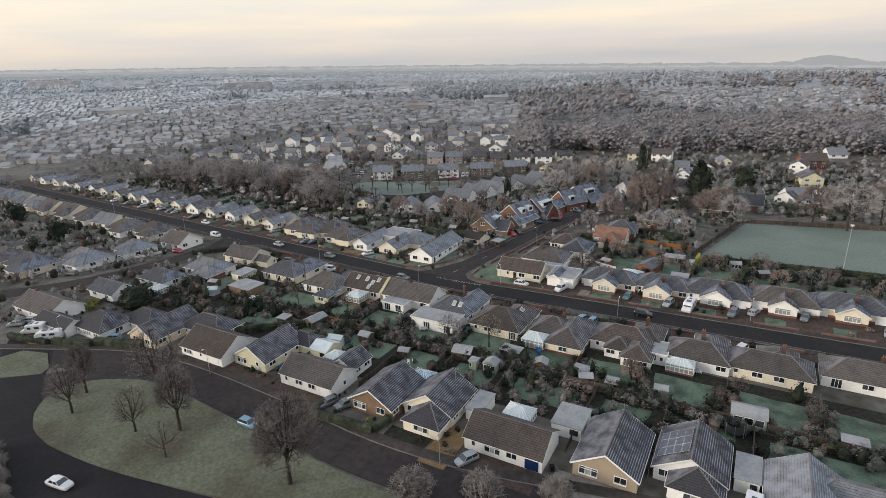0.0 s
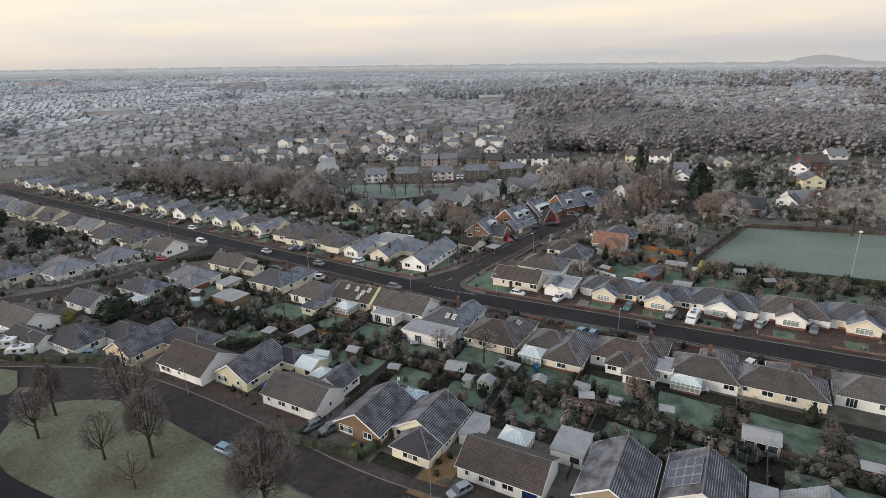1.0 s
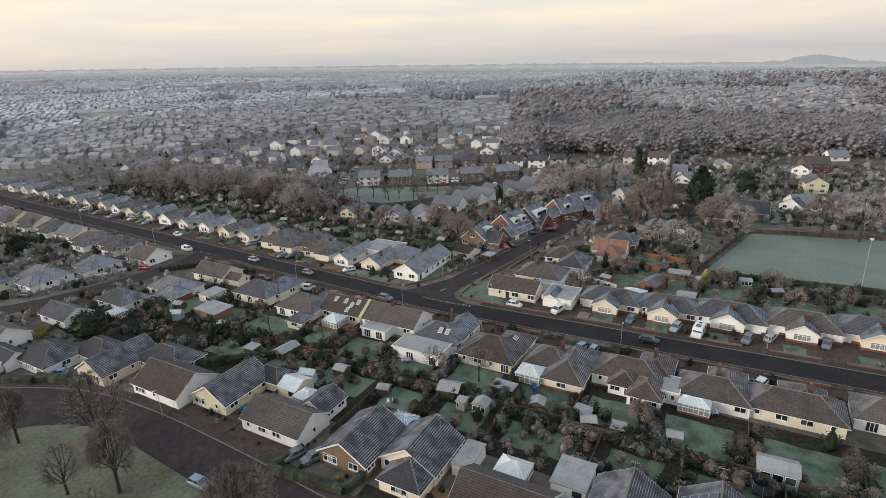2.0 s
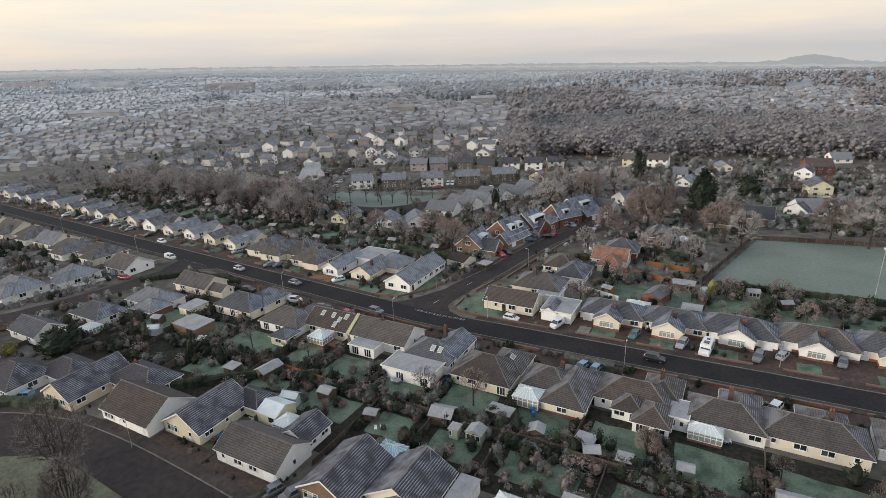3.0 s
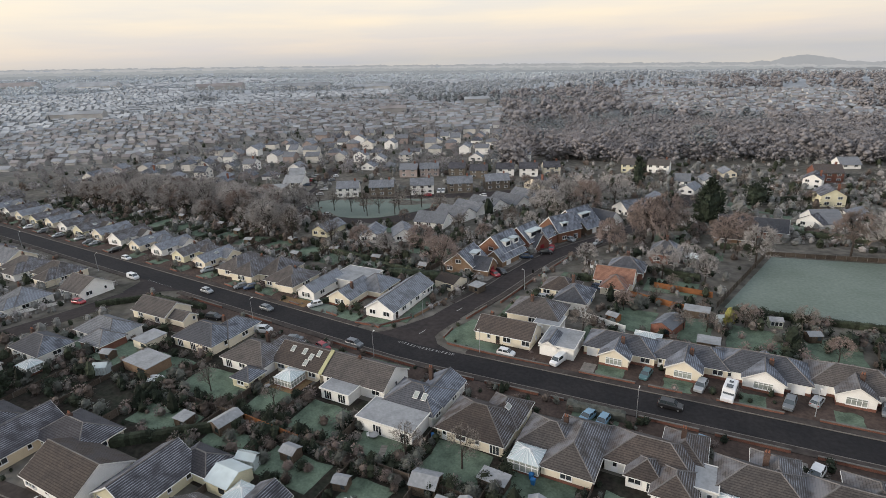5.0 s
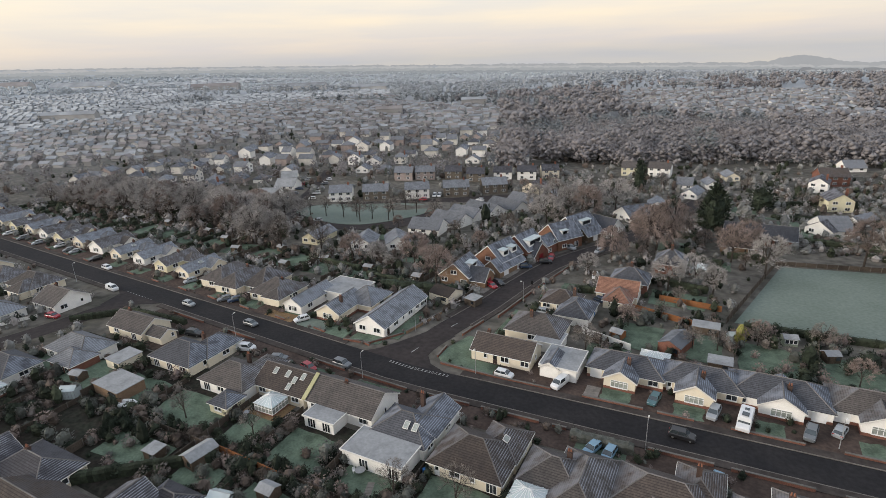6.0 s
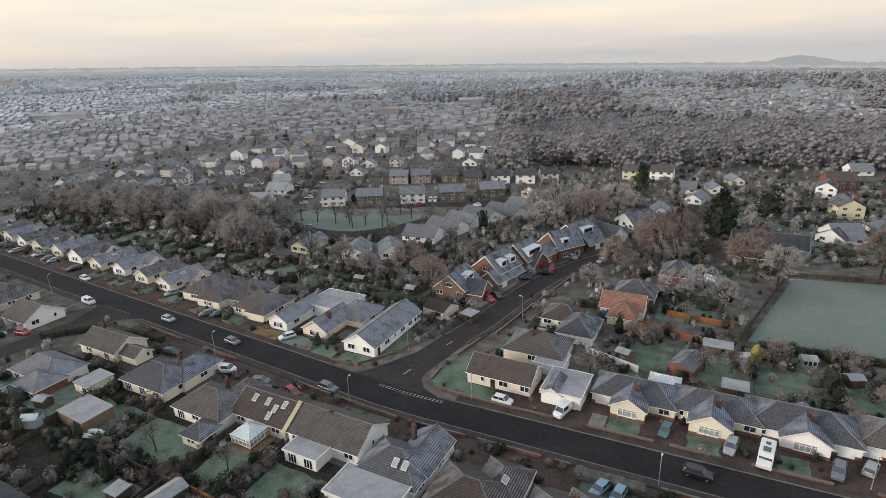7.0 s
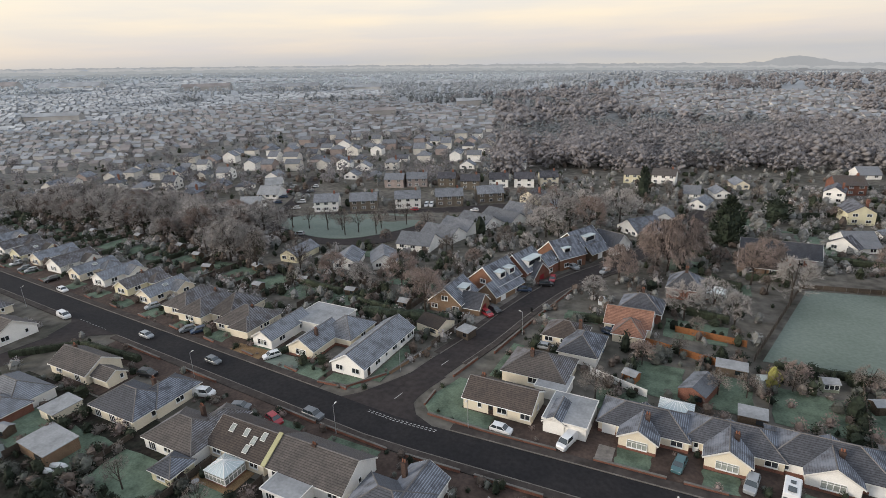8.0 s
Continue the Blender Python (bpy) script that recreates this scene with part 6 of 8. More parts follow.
fence(-29.4, 145.4, -16.0, 141.8, "fence_orange")
fence(-25, 152.4, -13, 151.2, "fence_orange")
fence(-12.0, 145.6, -2.6, 183.0, "fence", 1.8)
fence(-2.4, 184.4, 60, 194.8, "fence", 1.4, "dark brick and timber boundary of the playing field")
conservatory(-45.0, 64.4, -41.4, 67.2, "rear room with blue-glazed roof", "blue_poly")
conservatory(-27.4, 62.0, -23.4, 65.2, "white conservatory with a pale hipped roof")
conservatory(-61.8, 63.0, -58.4, 66.0, "white conservatory with pointed pale roof")
shed(-66.0, 64.0, 3.8, 4.2, 0, "yellow", "poly", 2.2, "gx", "yellow garden room with pale glazed roof")

# hedges and walls
hedge_row(-54.5, 50.6, -43.0, 51.8, 1.2, 1.4, "hedge", "dark clipped hedge round a front garden")
hedge_row(-43.0, 51.8, -42.4, 55.0, 1.2, 1.4)
hedge_row(-54.5, 50.6, -53.0, 55.6, 1.0, 1.3)
hedge_row(-108, 49.0, -98, 52.4, 1.6, 1.7, "hedge", "tall dark hedge beside a driveway")
hedge_row(-116, 45.4, -107.5, 48.2, 1.4, 1.5)
hedge_row(-127, 42.6, -116.6, 44.6, 1.2, 1.3, "leaf", "dark hedge beside parked caravans")
hedge_row(-30.0, 100.0, -21.6, 100.4, 1.6, 1.7, "leaf_frost", "frosted hedge beside the street")
hedge_row(-128, 101.4, -112, 102.2, 1.2, 1.5)
hedge_row(-137, 93, -128.5, 101, 1.2, 1.5)
hedge_row(-66, 137.5, -84, 134.0, 2.0, 3.0, "leaf", "tall dark hedge behind a bungalow")
hedge_row(-86, 64, -72, 75.5, 1.3, 1.8, "hedge", "long green hedge between gardens")
hedge_row(-112, 117.2, -108, 114.4, 1.5, 1.3, "hedge", "clipped rounded green hedge")
hedge_row(-90.4, 113, -88.8, 118, 1.2, 1.3, "leaf", "dark hedge between front gardens")
for x0, x1 in ((-46, -36), (-31, -22), (-20, -15), (-10.2, -1.4), (3, 10.5), (14, 22), (26, 34)):
    low_wall(x0, road_y(x0) + 4.5, x1, road_y(x1) + 4.5, 0.45)
for x0, x1 in ((-120, -109), (-102, -93), (-78, -70), (-69, -57), (-54, -46), (-44, -35), (-33, -31), (-20, -12), (-10, -1), (2, 11), (13, 24)):
    low_wall(x0, road_y(x0) - 4.5, x1, road_y(x1) - 4.5, 0.6)
    shrub(rnd.choice(("round", "frost", "cone", "brown")), x0 + 1.2, road_y(x0) - 5.4, 1.4, 1.3)
low_wall(-77.0, 110.2, -71.6, 111.0, 0.5)
low_wall(-71.6, 111.0, -67.6, 117, 0.5)
low_wall(-55.8, 110.2, -46.0, 109.9, 0.45)
low_wall(-57.6, 116, -57.4, 112.0, 0.45)
for x0, y0, x1, y1, m in ((-66, 97.6, -57.6, 100.0, "lawn"), (-78, 97.2, -71, 100.0, "lawn"), (-90.5, 110.2, -83.4, 115.2, "field"), (-82.6, 110.0, -77.6, 114.0, "lawn"), (-100, 111.2, -92, 115, "gravel"), (-29, 95.8, -22.3, 99.6, "lawn"), (-92, 64, -58, 75.8, "soil"), (-58, 62.6, -46, 75.8, "soil"), (-46, 66, 4, 75.9, "soil"), (4, 69, 24, 75.9, "soil"), (-92, 76.9, 24, 88.6, "soil"), (-128, 62, -92, 91.6, "soil"), (-92, 98.4, -80, 99.2, "drive"), (-120, 92.0, -108, 99.0, "drive"), (-76.4, 111.2, -70.4, 113.8, "lawn"), (-69.8, 114.6, -67.4, 127.0, "lawn"),
                          (-45.6, 109.4, -31.0, 113.6, "drive"), (-31, 110.8, -28.8, 114, "concrete"), (-21.6, 111, -18.4, 116, "drive"), (-12.4, 111.4, -7.2, 116, "drive"), (-1.0, 112, 5.0, 118, "drive"), (10.8, 112.4, 16.0, 119, "drive"), (-29, 48.8 + 1.6, -18.8, 54.6, "drive"), (-34.2, 49.6, -30.2, 58, "gravel"), (-41.4, 50.6, -34.6, 54.4, "soil"),
                          (-88, 52.2, -78, 54.4, "drive"), (-77, 52.2, -66, 56.2, "drive"), (-65.4, 51.6, -55, 55.2, "drive"), (-17.4, 52.0, -6.8, 56.4, "concrete"), (-127, 43.0, -118, 49.4, "gravel"),
                          (-64.6, 141, -60.2, 147.5, "concrete"), (-61.6, 151.5, -58.6, 161, "concrete"), (-58.8, 163, -56.0, 170, "concrete"), (-49, 116.5 + 28, -40, 149, "lawn"), (-51.5, 124, -49.4, 136, "lawn"), (-34, 122.2, -26.5, 128, "lawn"), (-45, 97.0, -35, 100.3, "drive"), (-22, 98, -12.4, 100.4, "drive"), (-1.5, 98.0, 0.8, 101, "concrete"), (-77.6, 85.0, -70.5, 89.4, "gravel")):
    plate("patch", [(x0, y0), (x1, y0), (x1, y1), (x0, y1)], 0.07 if m != "soil" else 0.012, M[m], {"lawn": "frosted front lawn", "drive": "worn reddish brick driveway", "concrete": "grey concrete paving", "gravel": "tan gravel yard", "soil": "dark winter garden soil", "field": "frosted pale front lawn"}[m], "paving" if m not in ("lawn", "soil", "field") else "garden", 0.1)

plate("patch", [(-55.6, 110.4), (-46.2, 110.2), (-46.2, 113.6), (-51.9, 113.8), (-51.9, 121.4), (-55.6, 121.4), (-57.2, 116), (-57.2, 112)], 0.07, M["lawn"], "frosted corner lawn behind a low wall", "garden", 0.1)

for x0, x1, side, near, deep in ((-51, 46, 1, 4.4, 14), (-330, -77, 1, 4.4, 14), (-124, 26, -1, 4.4, 9)):
    xs = range(x0, x1 + 1, 8)
    b = Build()
    for a, c in zip(xs, list(xs)[1:]):
        q = [(a, road_y(a) + side * near), (c, road_y(c) + side * near), (c, road_y(c) + side * deep), (a, road_y(a) + side * deep)]
        b.face([(p[0], p[1], land(*p) + 0.03) for p in (q if side > 0 else q[::-1])])
    solo("front_yards", b, M["drive"], "worn brownish paving before a row of bungalows", "paving", kind="structure")

# trees on the green and by the lane
for kind, x, y, h in (("open", -87.8, 34.1, 6.4), ("tall", -91.6, 38.4, 6.8), ("open", -74.3, 35.9, 5.8), ("tall", -68.5, 39.1, 8.2), ("open", -78.8, 43.2, 9.2), ("big", -46.2, 38.6, 9.7)):
    own = tree(kind, x, y, h, "bare deciduous tree with frosted twigs on a green", group="trees on the green")
    own.matrix_basis = own.matrix_basis @ Matrix.Rotation(radians(4), 4, "Y")
tree("small", -65.1, 34.4, 4.2, "small bare spreading tree on a green", group="trees on the green")
for x, y, s, h in ((-31.5, 44.2, 6.6, 4.4), (-23.8, 48.0, 6.0, 4.0), (-15.8, 51.6, 5.0, 3.4), (-84.5, 22.0, 4.6, 2.8), (-80.8, 20.6, 4.4, 3.0), (-77.6, 19.6, 3.6, 2.4), (-88, 23.0, 4.6, 3.2)):
    shrub("twiggy", x, y, s, h, x * 9, "bush", "roadside bushes")
# gardens: single plants that stand out
for kind, x, y, w, h in (("goldcone", -9.6, 138.0, 2.6, 4.4), ("round", 0.6, 134.4, 3.0, 4.2), ("goldcone", -44.6, 53.0, 1.3, 1.4), ("cone", -84.8, 73.6, 2.4, 4.0), ("column", -107.0, 74.0, 2.4, 3.4), ("cone", -92.0, 73.0, 2.6, 3.6), ("column", -13.2, 81.8, 1.6, 3.4), ("cone", 9.6, 86.6, 2.4, 3.2), ("round", -71.0, 77.6, 1.8, 1.6), ("round2", -68.6, 77.4, 2.2, 1.7), ("round2", -17.8, 80.2, 2.2, 1.8), ("cone", -19.4, 80.6, 1.6, 2.6), ("brown", -66.2, 115.0 - 3, 1.8, 1.5), ("russet", -68, 88.0 - 2, 2.4, 1.8), ("round", 9.5, 138, 4.0, 2.8)):
    shrub(kind, x, y, w, h, x * 7)
for x, y, h, kind in ((-38.6, 81.4, 4.6, "young"), (-46.0, 79.6, 4.2, "young"), (1.9, 83.6, 2.8, "young"), (11.5, 82.9, 2.4, "young"), (-13.4, 81.4, 2.8, "willow"), (-13.0, 134, 3.2, "garden"), (-17.0, 133.2, 3.2, "garden"), (-84, 80.0, 3.6, "young"), (-71.6, 81.6, 3.2, "young")):
    tree(kind, x, y, h, "small bare garden tree with thin frosted branches", group="garden trees")

# belt of bare trees behind the street, woods at the side road
rnd = random.Random(8)
for k in range(96):
    f = k / 95
    x = -268 + 128 * f + rnd.uniform(-4, 4)
    y = 150 + (1 - f) * 8 + rnd.uniform(0, 24) - 2 * f
    tree(rnd.choice(("lime", "oak", "lime", "ash", "oak", "elm")), x, y, rnd.uniform(5.6, 9.0), "bare frosted deciduous tree in a dense belt", group="tree belt")
for kind, x, y, h in (("oak", -139, 149, 7.5), ("ash", -133, 152, 7.5), ("open", -126, 146, 8.0), ("open", -114, 149, 7.2), ("elm", -101, 146, 6.4), ("oak", -94, 147, 4.6), ("elm", -83.5, 148.6, 7.4), ("elm", -73.0, 140.8, 7.8), ("willow", -29.7, 182.1, 9.5), ("willow", -26.8, 188.6, 9.5), ("willow", -32.6, 187.9, 8.5), ("willow", -39.4, 173.9, 6.4), ("lime", -42.4, 160.9, 4.4), ("ash", -4.9, 174.2, 8.2), ("elm", -12, 183, 7.5), ("elm", -9, 190, 7), ("oak", -24, 158, 6), ("oak", -19, 164, 5.5), ("lime", -15, 160, 5), ("elm", 16, 190, 9), ("oak", 24, 186, 10), ("elm", 33, 196, 9), ("oak", -66, 203, 7), ("lime", -72, 213, 8.5), ("lime", -62, 215, 8), ("elm", -55, 212, 9), ("ash", -60, 226, 9), ("oak", -49, 228, 9), ("oak", -70, 226, 8)):
    tree(kind, x, y, h, "bare frosted deciduous tree among houses", group="trees among houses")
for x, y in ((-147.3, 183.1), (-140.8, 183.9), (-133.3, 184.3), (-129.0, 186.2), (-123.8, 180.8), (-122.1, 185.6), (-116.0, 186.5), (-118.6, 193.4), (-121.4, 206.5), (-114.1, 202.0)):
    tree("young", x, y, 5.5, "young bare tree on a small green", group="far green trees")
for x, y, w, h in ((-17.7, 214.9, 9, 13.5), (-47.9, 269.8, 6.5, 12), (-4.5, 247.2, 8, 8.5), (-84.1, 195.2, 5, 7)):
    shrub("yew" if w > 8.5 else ("cone" if h > 10 else "round"), x, y, w, h, x * 5, "conifer", "tall dark conifers")
for k in range(70):
    x, y = rnd.uniform(-60, 45), rnd.uniform(196, 300)
    if abs(x + 36 - (y - 216) * 0.41) > 9 and not (-17 < x < 12 and y < 214):
        s = rnd.uniform(1.8, 4.5)
        shrub(rnd.choice(("round", "frost", "brown", "round2", "twiggy", "frost2")), x, y, s, s * rnd.uniform(0.6, 0.9), rnd.uniform(0, 360))
for k in range(420):
    x, y = rnd.uniform(-270, -64), rnd.uniform(122, 166)
    if y < road_y(x) + 23 or (x > -80 and y > 140) or (x > -78 and y < 133):
        continue
    s = rnd.uniform(1.0, 3.2)
    shrub(rnd.choice(("round", "frost", "brown", "round2", "twiggy", "twiggy", "russet")), x, y, s, s * rnd.uniform(0.6, 1.0), rnd.uniform(0, 360))

for k in range(160):
    x, y = rnd.uniform(-50, 40), rnd.uniform(121, 204)
    side = -52.6 + (y - 140) * 0.19
    if x < side + 5 or (-13 < x and 146 < y < 196 and x > -12 + (y - 147) * 0.25):
        continue
    if rnd.random() < 0.5 and y > 150:
        continue
    s = rnd.uniform(0.9, 2.6)
    shrub(rnd.choice(("round", "frost", "brown", "round2", "twiggy", "twiggy", "russet", "frost2")), x, y, s, s * rnd.uniform(0.6, 1.0), rnd.uniform(0, 360))
low_wall(-151.6, 80.2, -146.4, 91.2, 0.9, "white", "white painted roadside garden wall")

# planting in beds, along boundaries and in wild corners
rnd = random.Random(52)
NEAR_MIX = ("round", "round2", "round2", "round2", "brown", "russet", "frost", "twiggy", "twiggy", "russet", "round", "cone")
FAR_MIX = ("frost", "frost", "frost2", "brown", "twiggy", "twiggy", "round2", "round", "russet")
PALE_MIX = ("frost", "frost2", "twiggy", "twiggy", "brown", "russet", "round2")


def planting(x0, x1, y0, y1, count, small, large, mix, near=False, lawns=0.85, low=0.75):
    for _ in range(count):
        x, y = rnd.uniform(x0, x1), rnd.uniform(y0, y1)
        if noise.noise(Vector((x * 0.16, y * 0.16, 5.0))) < rnd.uniform(-0.45, 0.25):
            continue
        s = small + (large - small) * rnd.random() ** 1.8
        if not free(x, y, s * 0.4):
            continue
        if rnd.random() < lawns and any(a + 0.5 < x < c - 0.5 and b + 0.5 < y < d - 0.5 for a, b, c, d in LAWNS):
            continue
        kind = rnd.choice(mix)
        h = s * rnd.uniform(low, low + 0.4) * (1.5 if kind == "cone" else 1)
        FAR_SHRUBS.append((kind + ("*" if near else ""), pose(x, y, land(x, y) - 0.04, 0, 0, rnd.uniform(0, 360)) @ Matrix.Diagonal((s * rnd.uniform(0.9, 1.4), s, h, 1))))


def border(x0, y0, x1, y1, small, large, mix=NEAR_MIX, near=True, every=0.75):
    """Shrubs that have grown together along a boundary."""
    n = int(math.hypot(x1 - x0, y1 - y0) / every)
    for k in range(n):
        t = (k + rnd.random()) / n
        if noise.noise(Vector((k * 0.35, x0 * 0.7, y0 * 0.7))) < -0.12:
            continue
        planting(x0 + (x1 - x0) * t - 0.5, x0 + (x1 - x0) * t + 0.5, y0 + (y1 - y0) * t - 0.5, y0 + (y1 - y0) * t + 0.5, 2, small, large, mix, near, 0.3)


for k in range(1, len(EDGES) - 1):
    border(EDGES[k] + 0.7, 77.4, EDGES[k] + 0.7, 86, 0.7, 1.9)
    border(EDGES[k] - 0.7, 79, EDGES[k] - 0.7, 84, 0.7, 1.5)
for k in range(2, len(NEAR) - 1):
    border(NEAR[k] + 0.6, 69, NEAR[k] + 0.6, 76, 0.7, 1.9)
border(-94, 75.4, 22, 75.4, 0.8, 2.1)
border(-94, 77.5, 24, 77.5, 0.8, 2.2)
planting(-94, -54, 68, 84, 420, 0.7, 2.4, NEAR_MIX, True, 0.95)
planting(-54, 26, 68, 84, 240, 0.7, 2.2, NEAR_MIX, True, 0.97)
planting(-128, 24, 52.6, 58, 200, 0.5, 1.1, NEAR_MIX, True)
planting(-128, -92, 58, 92, 300, 0.8, 2.6, NEAR_MIX, True)
planting(-126, 26, 95, 101, 360, 0.6, 1.5, NEAR_MIX, True)
planting(-300, 48, 109, 118, 460, 0.6, 1.5, NEAR_MIX, True)
for k, x in enumerate((-31.8, -21.4, -11.2, 0.8, 12, 24, 35)):
    border(x, 122, x + 2, 143, 0.9, 2.2, NEAR_MIX, True, 0.9)
border(-30, 143.8, 45, 146, 1.0, 2.4, NEAR_MIX, True, 0.9)
planting(-52, 48, 120, 146, 600, 0.8, 2.4, NEAR_MIX, True, 0.97)
planting(-190, -128, 44, 104, 1100, 0.8, 2.6, FAR_MIX)
planting(-330, -180, 50, 106, 1500, 1.0, 3.4, FAR_MIX)
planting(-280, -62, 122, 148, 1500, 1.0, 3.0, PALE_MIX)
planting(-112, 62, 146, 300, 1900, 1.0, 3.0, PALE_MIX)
DULL_MIX = ("round2", "round2", "brown", "russet", "twiggy", "round", "frost", "frost2")
planting(-130, -62, 128, 172, 800, 0.9, 2.6, DULL_MIX, False, 0.9)
planting(-104, -62, 160, 236, 700, 0.9, 2.8, DULL_MIX)
planting(-50, 45, 146, 220, 700, 0.9, 2.6, DULL_MIX, False, 0.9)
planting(-264, -136, 148, 176, 800, 2.5, 5.2, ("russet", "twiggy", "brown", "twiggy", "round2"), low=0.6)
for x, y, w, h in ((-116.2, 62.8, 6.6, 5.2), (-191.9, 85.0, 6.5, 6.0), (-231.9, 91, 7, 6.4), (-125.8, 58.6, 3.0, 2.4), (-203, 70, 5.5, 5)):
    ob = new("evergreen_tree", SHRUBS["round" if w > 5 else "gold"])
    ob.matrix_basis = pose(x, y, land(x, y) - 0.1, 0, 0, x * 7) @ Matrix.Diagonal((w, w * 0.95, h, 1))
    tagged(ob, "broad dark evergreen tree among bungalow gardens" if w > 5 else "rounded golden evergreen bush beside a bungalow", "tree")
for k in range(34):
    x, y = ((rnd.uniform(-300, -140), rnd.uniform(52, 100)) if k % 3 == 0 else ((rnd.uniform(-50, 40), rnd.uniform(122, 145)) if k % 3 == 1 else (rnd.uniform(-100, 50), rnd.uniform(196, 300))))
    if free(x, y, 1.0) and not (-16 < x and 146 < y < 198):
        tree(rnd.choice(("garden", "young", "elm")), x, y, rnd.uniform(2.4, 4.4), "small bare tree in a frosty garden", group="garden trees")

# garden odds and ends


def trampoline(x, y, r):
    own = thing("trampoline", x, y, 0.06, 0, "round garden trampoline with dark safety net", "trampoline")
    ring = [(math.cos(2 * math.pi * i / 20), math.sin(2 * math.pi * i / 20)) for i in range(20)]
    b = Build()
    b.prism([(r * c, r * q, 0.58) for c, q in ring], [(r * c, r * q, 0.64) for c, q in ring])
    part("mat", b, M["rubber"], own)
    for i in range(0, 20, 3):
        c, q = ring[i]
        b = Build()
        b.beam((r * c, r * q, 0), (r * c, r * q, 1.9), 0.03, 0.03, 5)
        part("post", b, M["steel"], own)
    b = Build()
    b.prism([(r * c, r * q, 0.64) for c, q in ring], [(r * c, r * q, 1.8) for c, q in ring], 0, False)
    part("net", b, M["dark_cloth"], own)


def bin_at(x, y, paint="blue_plastic", rot=0):
    own = thing("wheelie_bin", x, y, 0.07, rot, ("blue" if paint == "blue_plastic" else "dark") + " plastic wheelie bin beside a house", "bin", "wheelie bins")
    b = Build()
    b.prism([(-0.2, -0.22, 0.05), (0.2, -0.22, 0.05), (0.2, 0.22, 0.05), (-0.2, 0.22, 0.05)], [(-0.25, -0.3, 0.82), (0.25, -0.3, 0.82), (0.25, 0.28, 0.82), (-0.25, 0.28, 0.82)])
    part("body", b, M[paint], own)
    b = Build()
    b.prism([(-0.26, -0.33, 0.82), (0.26, -0.33, 0.82), (0.26, 0.3, 0.82), (-0.26, 0.3, 0.82)], [(-0.22, -0.25, 0.9), (0.22, -0.25, 0.9), (0.22, 0.25, 0.92), (-0.22, 0.25, 0.92)])
    part("lid", b, M[paint], own)


def garden_chair(x, y, rot):
    own = thing("garden_chair", x, y, 0.07, rot, "white plastic garden chair on a lawn", "chair", "garden chairs")
    b = Build()
    b.box(-0.2, -0.2, 0.32, 0.2, 0.2, 0.36)
    part("seat", b, M["upvc"], own)
    b = Build()
    b.box(-0.2, 0.17, 0.36, 0.2, 0.21, 0.72)
    part("backrest", b, M["upvc"], own)
    for dx in (-0.17, 0.17):
        for dy in (-0.17, 0.17):
            b = Build()
            b.beam((dx, dy, 0), (dx, dy, 0.33), 0.02, 0.02, 4)
            part("leg", b, M["upvc"], own)


def goal(x, y, rot, w=2.0, h=1.1):
    own = thing("goal_frame", x, y, 0.07, rot, "small white football goal frame on a lawn", "goal")
    for a, c in (((0, 0, 0), (0, 0, h)), ((w, 0, 0), (w, 0, h)), ((0, 0, h), (w, 0, h)), ((0, 0, h), (0, 0.7, 0)), ((w, 0, h), (w, 0.7, 0))):
        b = Build()
        b.beam(a, c, 0.035, 0.035, 5)
        part("bar", b, M["upvc"], own)


def table(x, y, r=0.5):
    own = thing("garden_table", x, y, 0.07, 0, "round garden table with frosted top", "table")
    ring = [(math.cos(2 * math.pi * i / 12), math.sin(2 * math.pi * i / 12)) for i in range(12)]
    b = Build()
    b.prism([(r * c, r * q, 0.55) for c, q in ring], [(r * c, r * q, 0.59) for c, q in ring])
    part("tabletop", b, M["felt"], own)
    b = Build()
    b.beam((0, 0, 0), (0, 0, 0.56), 0.06, 0.04, 6)
    part("leg", b, M["steel"], own)


trampoline(1.9, 74.2, 1.35)
goal(-3.4, 75.3, 6, 1.8, 0.95)
for x, y, m in ((-44.9, 85.0, "blue_plastic"), (-29.9, 83.4, "blue_plastic"), (-29.4, 82.6, "blue_plastic"), (-33.6, 82.0, "blue_plastic"), (-13.0, 88.0, "rubber"), (-17.8, 55.8, "rubber"), (-42.4, 56.2, "rubber"), (-67.6, 58.4, "blue_plastic"), (-36.0, 139.0, "blue_plastic"), (-52.8, 150.2, "rubber")):
    bin_at(x, y, m, x * 3)
for x, y, r in ((-48.7, 69.9, 30), (-48.1, 70.6, 140), (-4.9, 87.6, 200), (-3.9, 88.3, 20), (-53.4, 81.4, 60)):
    garden_chair(x, y, r)
table(-4.4, 87.9)
table(-52.6, 81.6, 0.7)
table(-75.9, 84.6, 0.5)
b = Build()
for k in range(5):
    b.box(0, k * 0.5, 0, 0.9, k * 0.5 + 0.44, 0.05)
solo("stepping_slabs", b, M["concrete"], "pale stepping slabs across a lawn", "paving", kind="structure", at=pose(-49.9, 78.4, 0.062, 0, 0, 20))
b = Build()
b.prism([(-1.0, -0.7, 0), (0.9, -0.8, 0), (1.1, 0.6, 0), (-0.8, 0.8, 0)], [(-0.6, -0.4, 0.4), (0.5, -0.45, 0.55), (0.6, 0.3, 0.35), (-0.5, 0.4, 0.5)])
solo("tarpaulin", b, M["blue_plastic"], "crumpled blue tarpaulin heap on a lawn", "tarpaulin", at=pose(-52.0, 117.4, 0.06, 0, 0, 20))
